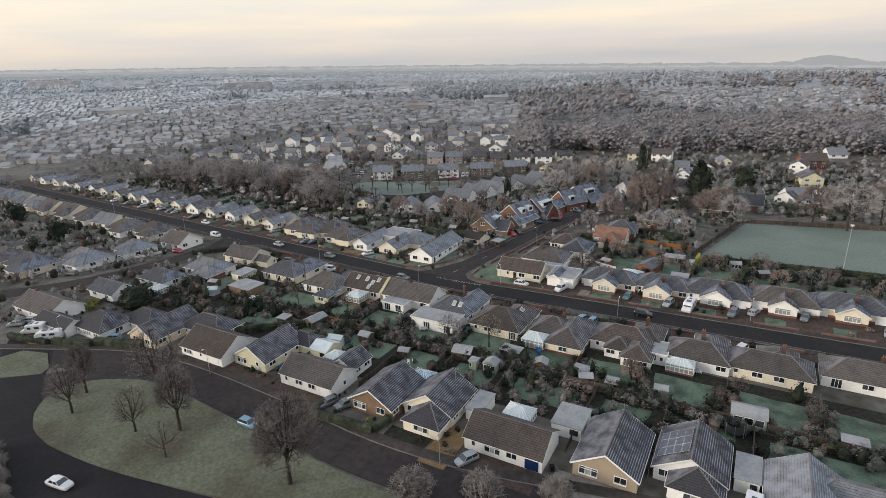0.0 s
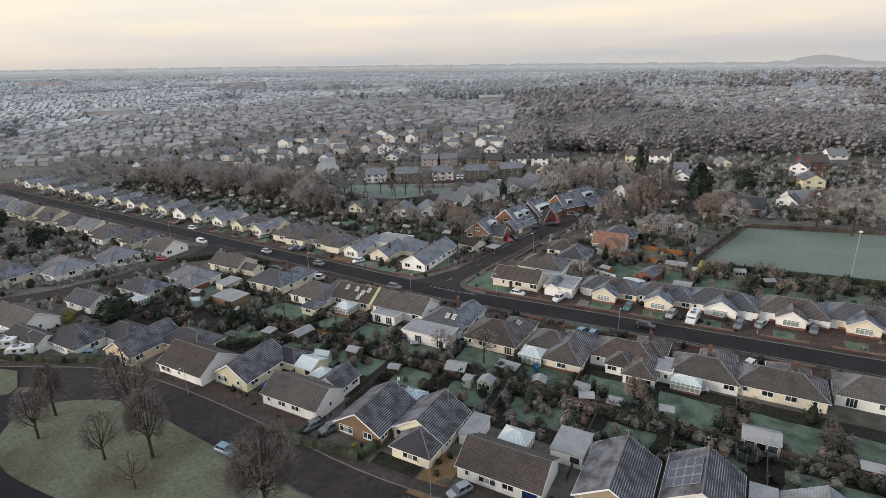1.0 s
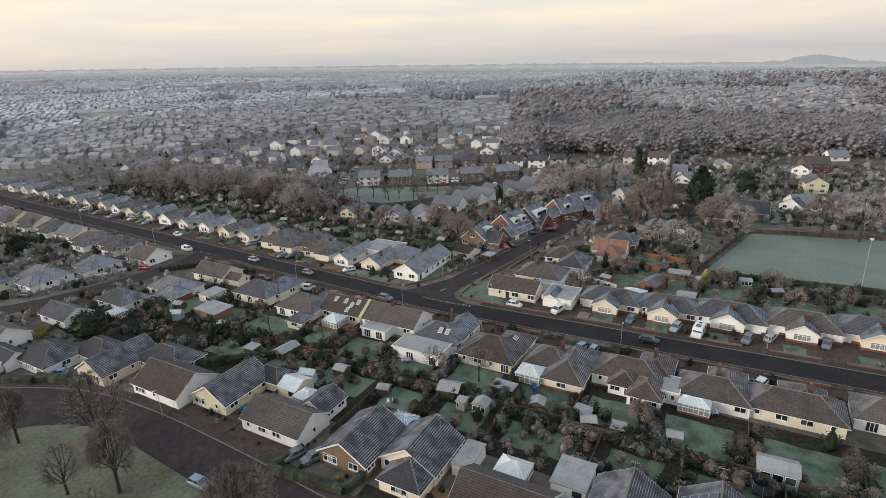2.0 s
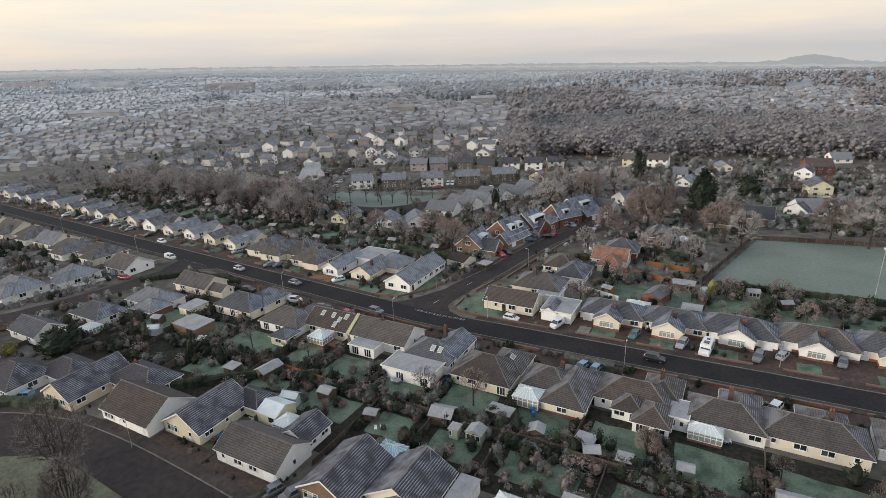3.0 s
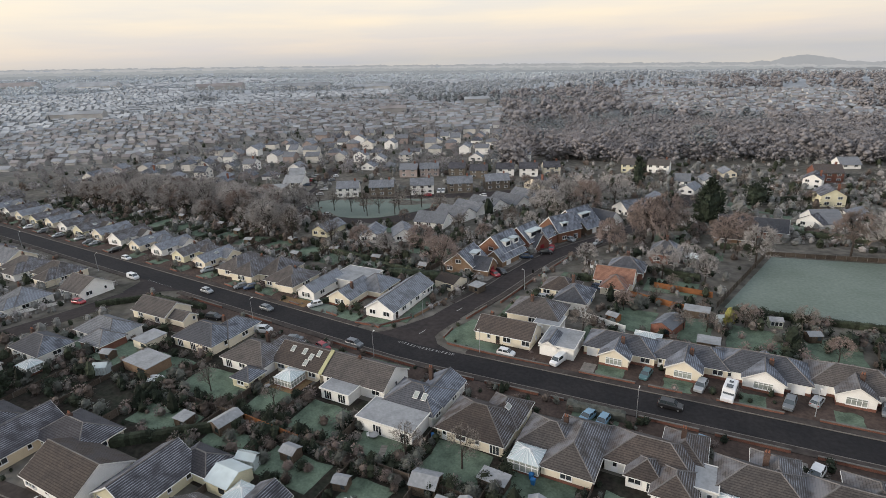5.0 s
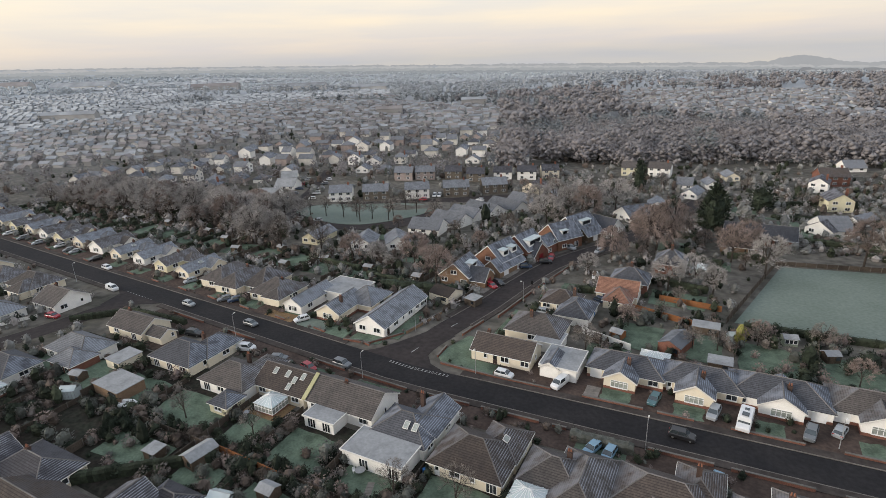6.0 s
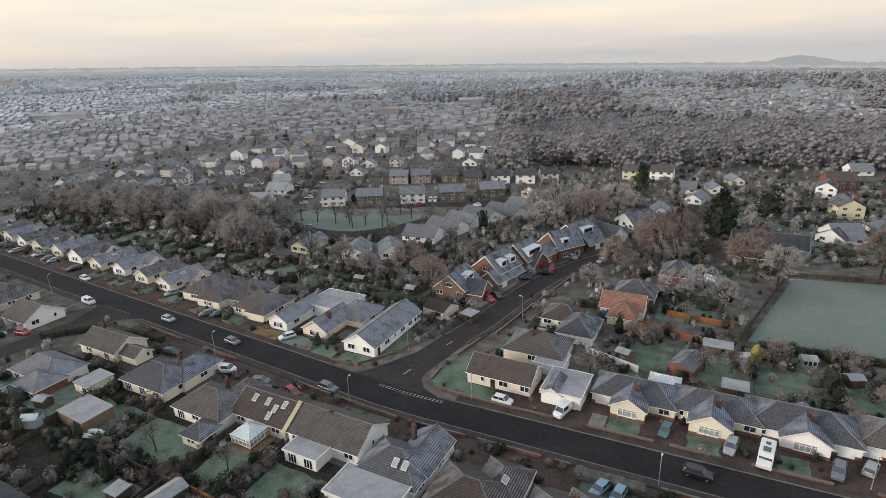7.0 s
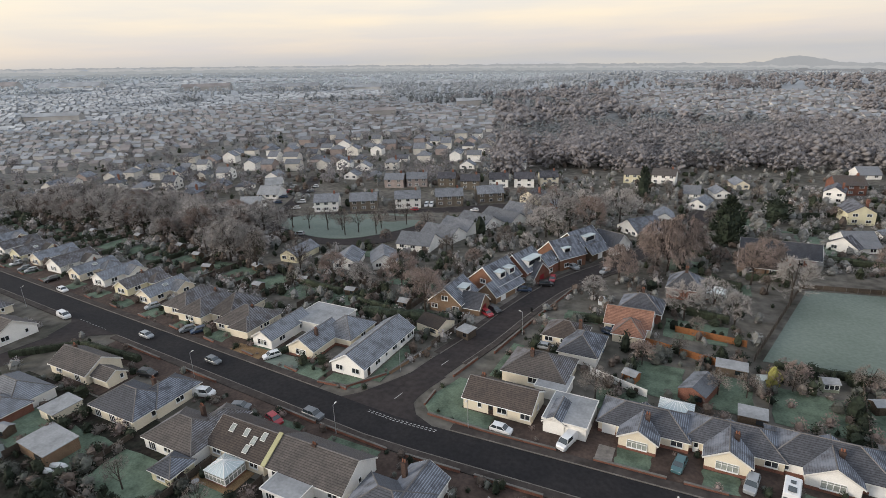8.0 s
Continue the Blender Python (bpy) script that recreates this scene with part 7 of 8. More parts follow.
# pairs of upturned dinghies beside the brick outbuilding
for x, y, r in ((-97.0, 77.6, 20), (-96.4, 79.0, 20)):
    ring = [(math.cos(2 * math.pi * i / 16), math.sin(2 * math.pi * i / 16)) for i in range(16)]
    b = Build()
    b.prism([(1.5 * c, 0.45 * q, 0) for c, q in ring], [(1.2 * c, 0.3 * q, 0.35) for c, q in ring])
    solo("dinghy", b, M["upvc"], "white upturned dinghy beside an outbuilding", "boat", "dinghies", at=pose(x, y, 0.05, 0, 0, r))
# walls and fences along the side road
low_wall(-67.2, 117.4, -65.0, 128.0, 0.7, "tan_brick", "low buff garden wall beside the side road")
fence(-65.0, 128.4, -63.0, 139.6)
low_wall(-56.8, 121, -55.4, 128, 0.6)
low_wall(-53.4, 131, -51.2, 146, 0.7)
low_wall(-50.8, 149, -48.0, 164, 0.6)
for k in range(60):
    x, y = rnd.uniform(-100, -66), rnd.uniform(131, 143)
    s = rnd.uniform(1.0, 2.8)
    shrub(rnd.choice(("round", "frost", "brown", "round2", "twiggy", "round")), x, y, s, s * rnd.uniform(0.6, 1.0), rnd.uniform(0, 360))
for k in range(46):
    x, y = rnd.uniform(-32, -17), rnd.uniform(66.5, 79)
    s = rnd.uniform(0.9, 2.0)
    shrub(rnd.choice(("frost", "brown", "russet", "twiggy", "frost2", "brown")), x, y, s, s * rnd.uniform(0.7, 1.0), rnd.uniform(0, 360))

# bare trees and scrub among the houses by the side road and beyond
rnd = random.Random(19)
placed = 0
while placed < 40:
    x, y = rnd.uniform(-44, 34), rnd.uniform(128, 300)
    if x < -48 + (y - 140) * 0.2 + 6 and y < 250 or (x > -12 + (y - 147) * 0.25 and 140 < y < 197):
        continue
    placed += 1
    if not free(x, y, 0.8):
        continue
    tree(rnd.choice(("garden", "young", "garden", "elm")), x, y, rnd.uniform(2.4, 4.4), "small bare frosted tree among gardens", group="garden trees")
placed = 0
while placed < 46:
    x, y = rnd.uniform(-112, -58), rnd.uniform(128, 260)
    if x > -66 + (y - 150) * 0.16 or (y < 136 and x > -90):
        continue
    placed += 1
    if not free(x, y, 0.8):
        continue
    tree(rnd.choice(("garden", "lime", "young", "elm")), x, y, rnd.uniform(2.6, 5.0), "small bare frosted tree among gardens", group="garden trees")
for _ in range(650):
    x, y = rnd.uniform(-60, 50), rnd.uniform(146, 320)
    if x < -52 + (y - 140) * 0.2 + 5 and y < 215 or (x > -14 + (y - 147) * 0.25 and y < 198):
        continue
    s = rnd.uniform(0.9, 2.6)
    shrub(rnd.choice(("frost", "brown", "round2", "twiggy", "russet", "frost2", "twiggy", "round")), x, y, s * rnd.uniform(1, 1.6), s * rnd.uniform(0.6, 1.0), rnd.uniform(0, 360))
for x0, y0, x1, y1 in ((-44, 150, -38, 151), (-30, 163, -16, 160), (-28, 182, -14, 179), (-13, 186, -4, 188), (-40, 205, -20, 198), (5, 206, 22, 204), (0, 236, 22, 240), (-30, 212, -8, 224), (-5, 252, 14, 262), (-66, 206, -58, 214), (-92, 140, -70, 137), (-112, 144, -96, 142)):
    hedge_row(x0, y0, x1, y1, 1.3, 1.8, "hedge", "rough dark garden hedge among houses")
for x0, y0, x1, y1 in ((-46, 150, -39, 154), (-27, 150, -16, 158), (-24, 176, -12, 182), (-10, 212, 8, 222), (-30, 186, -20, 194), (0, 224, 12, 234), (-90, 152, -78, 162), (-108, 166, -100, 172), (-14, 236, 0, 250)):
    lawn(x0, y0, x1, y1)

# ---- vehicles ----


def loft(sections, mi=0):
    """A body through rings of points."""
    b = Build()
    n = len(sections[0])
    for s in sections:
        b.v += s
    for k in range(len(sections) - 1):
        for i in range(n):
            j = (i + 1) % n
            b.f.append((k * n + i, k * n + j, (k + 1) * n + j, (k + 1) * n + i))
            b.mi.append(mi)
    b.f += [tuple(range(n - 1, -1, -1)), tuple(range((len(sections) - 1) * n, len(sections) * n))]
    b.mi += [mi, mi]
    return b


SHAPES = {
    # length, width, height, belt height, bonnet end, screen top, rear top, boot start (along the length from the nose), nose height, tail height
    "hatch": (4.1, 1.75, 1.48, 0.92, 0.95, 1.65, 3.55, 3.95, 0.72, 0.90), "saloon": (4.7, 1.82, 1.44, 0.92, 1.25, 2.0, 3.35, 3.95, 0.70, 0.92),
    "suv": (4.4, 1.84, 1.66, 1.02, 1.05, 1.7, 3.9, 4.3, 0.86, 1.0), "van": (4.6, 1.85, 1.86, 1.15, 0.75, 1.4, 4.45, 4.58, 0.95, 1.15),
}
CAR_MESH = {}


def car_meshes(shape, paint):
    if (shape, paint) in CAR_MESH:
        return CAR_MESH[shape, paint]
    L, W, H, belt, bon, top0, top1, boot, nose, tail = SHAPES[shape]
    h = W / 2
    rows = []
    for x, zt, f in ((0, nose * 0.8, 0.78), (0.12, nose, 0.92), (bon * 0.6, belt * 0.93, 1.0), (bon, belt, 1.0), (L * 0.5, belt + 0.01, 1.0), (boot, belt + 0.02, 1.0), (L - 0.12, tail, 0.93), (L, tail * 0.8, 0.82)):
        rows.append([(x, -h * f * 0.94, 0.24), (x, -h * f, 0.45), (x, -h * f, zt - 0.12), (x, -h * f * 0.92, zt), (x, h * f * 0.92, zt), (x, h * f, zt - 0.12), (x, h * f, 0.45), (x, h * f * 0.94, 0.24)])
    body = loft(rows)
    k = h * 0.78
    glass = loft([[(bon, -h * 0.90, belt), (bon, -h * 0.90, belt + 0.02), (bon, h * 0.90, belt + 0.02), (bon, h * 0.90, belt)],
                  [(top0, -h * 0.92, belt), (top0, -k, H - 0.06), (top0, k, H - 0.06), (top0, h * 0.92, belt)],
                  [(top1, -h * 0.92, belt), (top1, -k, H - 0.08), (top1, k, H - 0.08), (top1, h * 0.92, belt)],
                  [(boot, -h * 0.88, belt), (boot, -h * 0.8, belt + 0.05), (boot, h * 0.8, belt + 0.05), (boot, h * 0.88, belt)]])
    roof = loft([[(top0 - 0.05, -k * 0.95, H - 0.07), (top0, -k * 0.95, H - 0.03), (top0, k * 0.95, H - 0.03), (top0 - 0.05, k * 0.95, H - 0.07)],
                 [((top0 + top1) / 2, -k - 0.02, H - 0.07), ((top0 + top1) / 2, -k * 0.9, H), ((top0 + top1) / 2, k * 0.9, H), ((top0 + top1) / 2, k + 0.02, H - 0.07)],
                 [(top1 + 0.06, -k * 0.95, H - 0.09), (top1, -k * 0.95, H - 0.04), (top1, k * 0.95, H - 0.04), (top1 + 0.06, k * 0.95, H - 0.09)]])
    pillars = Build()
    for s in (-1, 1):
        for (xa, xb) in ((bon + 0.05, top0), (boot - 0.03, top1)):
            pillars.beam((xa, s * h * 0.91, belt), (xb, s * k, H - 0.05), 0.05, 0.05, 4)
        xm = (top0 + top1) / 2
        pillars.beam((xm, s * h * 0.93, belt), (xm, s * (k + 0.01), H - 0.06), 0.05, 0.05, 4)
        if shape == "van":
            pillars.prism([(xm + 0.1, s * (h * 0.93), belt), (boot, s * (h * 0.93), belt), (boot, s * (h * 0.95), belt), (xm + 0.1, s * (h * 0.95), belt)], [(xm + 0.1, s * (k + 0.01), H - 0.07), (top1, s * (k + 0.01), H - 0.07), (top1, s * (k + 0.03), H - 0.07), (xm + 0.1, s * (k + 0.03), H - 0.07)])
    tyre, rim, lamp = Build(), Build(), Build()
    ring = [(math.cos(2 * math.pi * i / 14), math.sin(2 * math.pi * i / 14)) for i in range(14)]
    tyre.prism([(0.32 * c, -0.1, 0.32 * s) for c, s in ring], [(0.32 * c, 0.1, 0.32 * s) for c, s in ring])
    rim.prism([(0.2 * c, -0.115, 0.2 * s) for c, s in ring], [(0.2 * c, 0.115, 0.2 * s) for c, s in ring])
    lamp.box(-0.04, -0.17, -0.07, 0.09, 0.17, 0.07)
    P = PAINT[paint]
    CAR_MESH[shape, paint] = (body.mesh("body", [P]), glass.mesh("windows", [M["car_glass"]]), roof.mesh("roof", [P]), pillars.mesh("pillars", [P]), tyre.mesh("tyre", [M["rubber"]]), rim.mesh("rim", [M["alloy"]]), lamp.mesh("headlight", [M["lens"]]), lamp.mesh("tail_light", [M["red_lens"]]))
    return CAR_MESH[shape, paint]


def car(x, y, rot, shape="hatch", paint="silver", where="on a driveway", z=0.07):
    """A parked car with its middle at x, y; rot 0: nose to the west."""
    L, W = SHAPES[shape][0], SHAPES[shape][1]
    own = thing("car" if shape != "van" else "van", x, y, z + land(x, y), rot, paint + {"hatch": " hatchback", "saloon": " saloon car", "suv": " tall estate car", "van": " panel van"}[shape] + " parked " + where, "car" if shape != "van" else "van", "parked vehicles")
    own.matrix_basis = own.matrix_basis @ Matrix.Diagonal((K, K, K, 1))
    body, glass, roof, pillars, tyre, rim, lamp, tail = car_meshes(shape, paint)
    off = Matrix.Translation((-L / 2, 0, 0))
    bo = part("body", body, None, own, at=off)
    part("glazing", glass, None, own, at=off)
    part("roof", roof, None, own, at=off)
    part("cabin_frame", pillars, None, own, at=off)
    for wx in (0.78, L - 0.8):
        for s in (-1, 1):
            t = part("wheel", tyre, None, own, at=Matrix.Translation((wx - L / 2, s * (W / 2 - 0.12), 0.32)))
            part("rim", rim, None, t)
    for s in (-1, 1):
        part("headlight", lamp, None, own, at=Matrix.Translation((-L / 2 + 0.1, s * (W / 2 - 0.3), SHAPES[shape][8] * 0.86)))
        part("tail_light", tail, None, own, at=Matrix.Translation((L / 2 - 0.1, s * (W / 2 - 0.28), SHAPES[shape][9] * 0.86)))
    return own


def motorhome(x, y, rot, label="white motorhome with roof window parked on a brick drive", trailer=False, L=5.5):
    own = thing("motorhome" if not trailer else "caravan", x, y, 0.07, rot, label, "motorhome" if not trailer else "caravan")
    own.matrix_basis = own.matrix_basis @ Matrix.Diagonal((K, K, K, 1))
    h = 1.1
    rows = []
    prof = ((0, 0.5, 1.0), (0.2, 0.4, 1.25), (1.1, 0.4, 1.5), (1.4, 0.42, 2.5), (2.2, 0.42, 2.72), (L - 0.3, 0.42, 2.72), (L, 0.5, 2.55)) if not trailer else ((0, 0.7, 1.6), (0.35, 0.5, 2.2), (0.9, 0.45, 2.5), (L - 0.8, 0.45, 2.55), (L - 0.2, 0.5, 2.3), (L, 0.7, 1.7))
    for px, z0, z1 in prof:
        rows.append([(px, -h * 0.95, z0), (px, -h, z0 + 0.15), (px, -h, z1 - 0.15), (px, -h * 0.85, z1), (px, h * 0.85, z1), (px, h, z1 - 0.15), (px, h, z0 + 0.15), (px, h * 0.95, z0)])
    part("body", loft(rows), PAINT["white"], own, at=Matrix.Translation((-L / 2, 0, 0)))
    g = Build()
    if not trailer:
        g.prism([(1.06, -0.95, 1.52), (1.06, 0.95, 1.52), (1.10, 0.95, 1.5), (1.10, -0.95, 1.5)], [(1.36, -0.9, 2.2), (1.36, 0.9, 2.2), (1.42, 0.9, 2.2), (1.42, -0.9, 2.2)])
    for s in (-1, 1):
        for a, c in ((1.9, 2.8), (3.6, 4.8)):
            if c < L:
                g.box(a, s * 1.105 - 0.01, 1.5, c, s * 1.105 + 0.01, 2.1)
    if trailer:
        g.box(-0.02, -0.8, 1.2, 0.1, 0.8, 1.65)
    part("glazing", g, M["car_glass"], own, at=Matrix.Translation((-L / 2, 0, 0)))
    q = Build()
    q.box(1.7, -0.55, 2.7, 2.9, 0.55, 2.78)
    q.box(3.6, -0.35, 2.7, 4.3, 0.35, 2.8)
    part("roof_window", q, M["car_glass"], own, at=Matrix.Translation((-L / 2, 0, 0)))
    b = Build()
    for wx in ((1.0, L - 1.3) if not trailer else (L / 2,)):
        for s in (-1, 1):
            ring = [(math.cos(2 * math.pi * i / 12), math.sin(2 * math.pi * i / 12)) for i in range(12)]
            b = Build()
            b.prism([(wx - L / 2 + 0.33 * c, s * 0.98 - 0.1, 0.33 + 0.33 * q2) for c, q2 in ring], [(wx - L / 2 + 0.33 * c, s * 0.98 + 0.1, 0.33 + 0.33 * q2) for c, q2 in ring])
            part("wheel", b, M["rubber"], own)
    return own


car(-72.6, 24.6, 188, "saloon", "white", "on the curving dark road", 0.02)
car(-60.4, 44.6, 182, "hatch", "blue", "beside the green", 0.05)
car(-28.2, 52.4, 62, "hatch", "silver")
car(-53.2, 54.0, 70, "hatch", "grey")
car(-50.4, 52.6 + 2.2, 66, "suv", "grey")
car(-106.4, 51.6, 30, "hatch", "blue")
car(-132.2, 46.0, 40, "hatch", "silver", "on tan gravel")
car(-131.4, 48.2, 30, "hatch", "silver", "on tan gravel")
motorhome(-124.4, 46.0, 35, "old white motorhome parked on tan gravel", False, 5.6)
motorhome(-118.2, 46.0, 38, "white touring caravan parked beside the lane", True, 6.2)
motorhome(4.4, 58.6, 85, "white motorhome parked beside a slate-roofed bungalow", False, 5.8)
for x, y, rot, shape, paint, where in (
    (-145.4, 107.8, 175, "van", "white", "at the kerb"), (-119.6, 109.2, 176, "hatch", "silver", "at the kerb"), (-98.8, 107.6, 176, "hatch", "grey", "at the kerb"), (-76.0, 99.0, 165, "hatch", "red", "on a front drive"), (-71.4, 102.4, 176, "suv", "grey", "at the kerb"), (-83.2, 99.2, 200, "hatch", "grey", "on a front drive"),
    (-91.6, 99.4, 195, "van", "white", "on a front drive"), (-95.0, 98.0 + 1.2, 15, "hatch", "black", "on a front drive"), (-106.0, 99.6, 190, "suv", "black", "on a front drive"), (-44.2, 110.9, 178, "hatch", "white", "on a front drive"), (-35.0, 112.0, 75, "van", "white", "before a white garage"), (-16.2, 106.4, 178, "suv", "black", "at the kerb"),
    (-12.6, 113.6, 80, "suv", "silver", "on a front drive"), (-20.8, 113.6, 80, "hatch", "teal", "on a front drive"), (-0.6, 114.0, 78, "suv", "grey", "on a front drive"), (3.0, 116.2, 250, "hatch", "silver", "on a front drive"), (24.4, 116.6, 80, "hatch", "silver", "on a front drive"), (11.6, 117.6, 80, "hatch", "grey", "on a front drive"),
    (-60.8, 145.1, 150, "hatch", "red", "on a driveway"), (-59.9, 147.3, 150, "hatch", "black", "on a driveway"), (-57.7, 159.8, 200, "hatch", "navy", "on a driveway"), (-54.2, 164.8, 200, "suv", "black", "on a driveway"), (-53.7, 168.4, 100, "hatch", "red", "on a driveway"), (-51.3, 177.9, 150, "suv", "silver", "on a driveway"), (-43.5, 178.1, 70, "hatch", "silver", "at the kerb"),
    (-49.6, 96.6, 60, "suv", "navy", "beside a slate-roofed bungalow"), (-26.6, 98.6, 70, "hatch", "blue", "on a rear drive"), (-24.4, 98.4, 80, "hatch", "blue", "on a rear drive"), (-11.6, 98.8, 80, "hatch", "blue", "beside a house"), (1.4, 98.6, 70, "suv", "white", "on a front drive"), (-90.2, 113.4, 60, "hatch", "white", "on a tan drive"),
    (-45.4, 136.4, 180, "hatch", "silver", "beside a bungalow"), (-36.0, 146.6, 160, "hatch", "navy", "beside a bungalow"), (-40.4, 160, 100, "hatch", "white", "beside a brick house"), (-114, 114.4, 60, "hatch", "grey", "on a front drive"), (-111.4, 115.0, 60, "hatch", "navy", "on a front drive"),
    (-131.2, 119.0, 70, "hatch", "silver", "on a front drive"), (-161.4, 116.6, 175, "hatch", "white", "on a front drive"), (-171.6, 119.6, 80, "suv", "black", "on a front drive"), (-184.5, 121.5, 70, "hatch", "silver", "on a front drive"), (-188, 121.6, 70, "hatch", "grey", "on a front drive"), (-195, 123, 80, "hatch", "white", "on a front drive"),
    (-205.5, 122, 80, "hatch", "silver", "on a front drive"), (-216, 123, 80, "suv", "grey", "on a front drive"), (-227, 124, 80, "hatch", "white", "on a front drive"), (-142.6, 92.4, 190, "hatch", "red", "beside a white gabled bungalow"), (-151, 80.6, 100, "hatch", "silver", "on a front drive"), (-160, 69.6, 120, "hatch", "navy", "on a front drive"), (-163.4, 64.6, 110, "hatch", "navy", "on a front drive"),
    (-153, 68.2, 20, "suv", "grey", "on a front drive"), (-24, 206, 160, "suv", "white", "beside a hedge"), (-36, 222, 70, "hatch", "white", "at the kerb"), (-122.1, 220.8, 20, "hatch", "red", "by a terrace"), (-100.5, 227.7, 10, "hatch", "white", "by the ring road"), (-137.9, 175.7, 20, "hatch", "silver", "by the ring road"), (-160.6, 211.3, 90, "hatch", "white", "by a terrace"), (-120.8, 228.2, 110, "van", "white", "by a terrace"), (-119.0, 228.9, 110, "van", "white", "by a terrace"),
):
    car(x, y, rot, shape, paint, where, (0.035 if where in ("at the kerb", "by the ring road") else 0.08))
motorhome(-8.6, 112.8, 82)

# ---- street lamps and goal ----
LB = Build()
LB.beam((0, 0, -0.1), (0, 0, 0.9), 0.09, 0.08, 8)
LB.beam((0, 0, 0.9), (0, 0, 6.0), 0.055, 0.04, 8)
LAMP_POLE = LB.mesh("pole", [M["steel"]])
LB = Build()
LB.beam((0, 0, 5.98), (0, 0.5, 6.12), 0.035, 0.03, 6)
LAMP_ARM = LB.mesh("arm", [M["steel"]])
LB = Build()
LB.prism([(-0.1, 0.4, 6.08), (0.1, 0.4, 6.08), (0.13, 0.95, 6.1), (-0.13, 0.95, 6.1)], [(-0.07, 0.42, 6.2), (0.07, 0.42, 6.2), (0.09, 0.92, 6.2), (-0.09, 0.92, 6.2)])
LAMP_HEAD = LB.mesh("lamp_head", [M["fascia"]])
for x, y, rot in ((-65.7, 100.6, 0), (-97.8, 102.6, 0), (-160, 107.6, 0), (-20.3, 101.8, 0), (-51.2, 139.8, 80), (-48.8, 109.6, 180), (2.5, 112.6, 180), (-77.9, 51.8, 180), (-31.0, 50.2, 180), (-82.8, 22.4, 0), (-66.0, 119, -80), (-43.6, 176, 80), (-116, 47, 0), (30, 104.5, 0), (-205, 111, 0)):
    own = thing("street_lamp", x, y, 0.05, rot, "slim grey steel street lamp with a short head", "street lamp", "street lamps")
    own.matrix_basis = own.matrix_basis @ Matrix.Diagonal((K, K, K, 1))
    part("pole", LAMP_POLE, None, own)
    part("arm", LAMP_ARM, None, own)
    part("lamp_head", LAMP_HEAD, None, own)

# tall floodlight post at the field
for x, y in ((20.4, 150.6),):
    own = thing("floodlight_post", x, y, 0.06, 0, "tall thin pale floodlight post on the playing field", "floodlight")
    b = Build()
    b.beam((0, 0, 0), (0, 0, 11), 0.09, 0.06, 6)
    part("pole", b, M["steel"], own)
    b = Build()
    b.box(-0.35, -0.12, 10.7, 0.35, 0.12, 11.1)
    part("lamp_head", b, M["fascia"], own)

# solar panels on the gabled bungalow's west slope
for i in range(4):
    for j in range(3):
        b = Build()
        b.box(-0.48, -0.78, 0.0, 0.48, 0.78, 0.05)
        sx, sy = -5.85 + i * 0.9, 63.2 + j * 1.66
        sz = 2.5 * K + (sx + 6.4) * PITCH + 0.19
        p = part("solar_panel", b, M["solar"], solar_house, at=pose(sx + 6.4, sy - 60.4 - 0.6, sz, 0, -31, 0))
        f = Build()
        for q in ((-0.5, -0.8, 0.5, -0.76), (-0.5, 0.76, 0.5, 0.8), (-0.5, -0.76, -0.46, 0.76), (0.46, -0.76, 0.5, 0.76)):
            f.box(q[0], q[1], 0, q[2], q[3], 0.06)
        part("frame", f, M["steel"], p)

# ---- houses still farther off ----


def place_villa(x, y, w, d, st, wall, roof, rot, kind):
    w, d = w * 0.92, d * 0.92
    # farther houses get paler tiles, and walls with haze in the colour
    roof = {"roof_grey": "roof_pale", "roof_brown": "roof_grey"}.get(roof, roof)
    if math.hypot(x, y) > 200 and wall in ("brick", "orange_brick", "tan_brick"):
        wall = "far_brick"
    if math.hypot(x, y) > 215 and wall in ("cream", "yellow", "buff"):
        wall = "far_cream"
    villa(x, y, w, d, st, wall, roof, rot, kind, WORDS[wall] + (" two-storey house" if st == 2 else " bungalow") + " with a " + ("flat" if kind == "flat" else "frosted tiled") + " roof", math.hypot(x, y) < 350)


# cars parked in rows beside the far garages
rnd = random.Random(76)
for k in range(5):
    for j in range(2):
        x, y = -176 - k * 4.6 + j * 9, 203 + k * 8.4 + j * 4
        car(x, y, 30 + rnd.uniform(-6, 6), rnd.choice(("hatch", "suv", "hatch")), rnd.choice(("silver", "grey", "navy", "white", "red")), "in a garage court", 0.05)
strip("road_court", curve_points([(-166.8, 193.3), (-170.1, 204.3), (-178.8, 222.4), (-192.5, 246.9), (-201.3, 261.7)]), 6, 0.03, M["old_asphalt"], "worn access road between garages and terraces")
rnd = random.Random(77)
for row in range(9):
    for i in range(22):
        x = -330 + i * 12.2 + rnd.uniform(-2, 2) + row * 7
        y = 200 + row * 24 - i * 0.2 + 0.36 * (x + 230) + rnd.uniform(-2, 2)
        if y < 176 or (x > -212 and y < 262) or (x > -164 and y < 300) or (x > -100 and y > 250) or x > -88:
            continue
        if rnd.random() < 0.12 or math.hypot(x, y) > 470 or y - 160 < -0.0:
            continue
        st = 2 if rnd.random() < 0.55 else 1
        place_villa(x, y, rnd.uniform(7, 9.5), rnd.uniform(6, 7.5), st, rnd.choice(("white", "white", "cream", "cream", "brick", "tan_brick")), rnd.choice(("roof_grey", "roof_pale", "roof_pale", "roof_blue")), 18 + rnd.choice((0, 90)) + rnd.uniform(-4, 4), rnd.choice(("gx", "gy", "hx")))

def bearing(x, y):
    """Degrees to the left of north, from where the flight starts."""
    return math.degrees(math.atan2(-x, y))


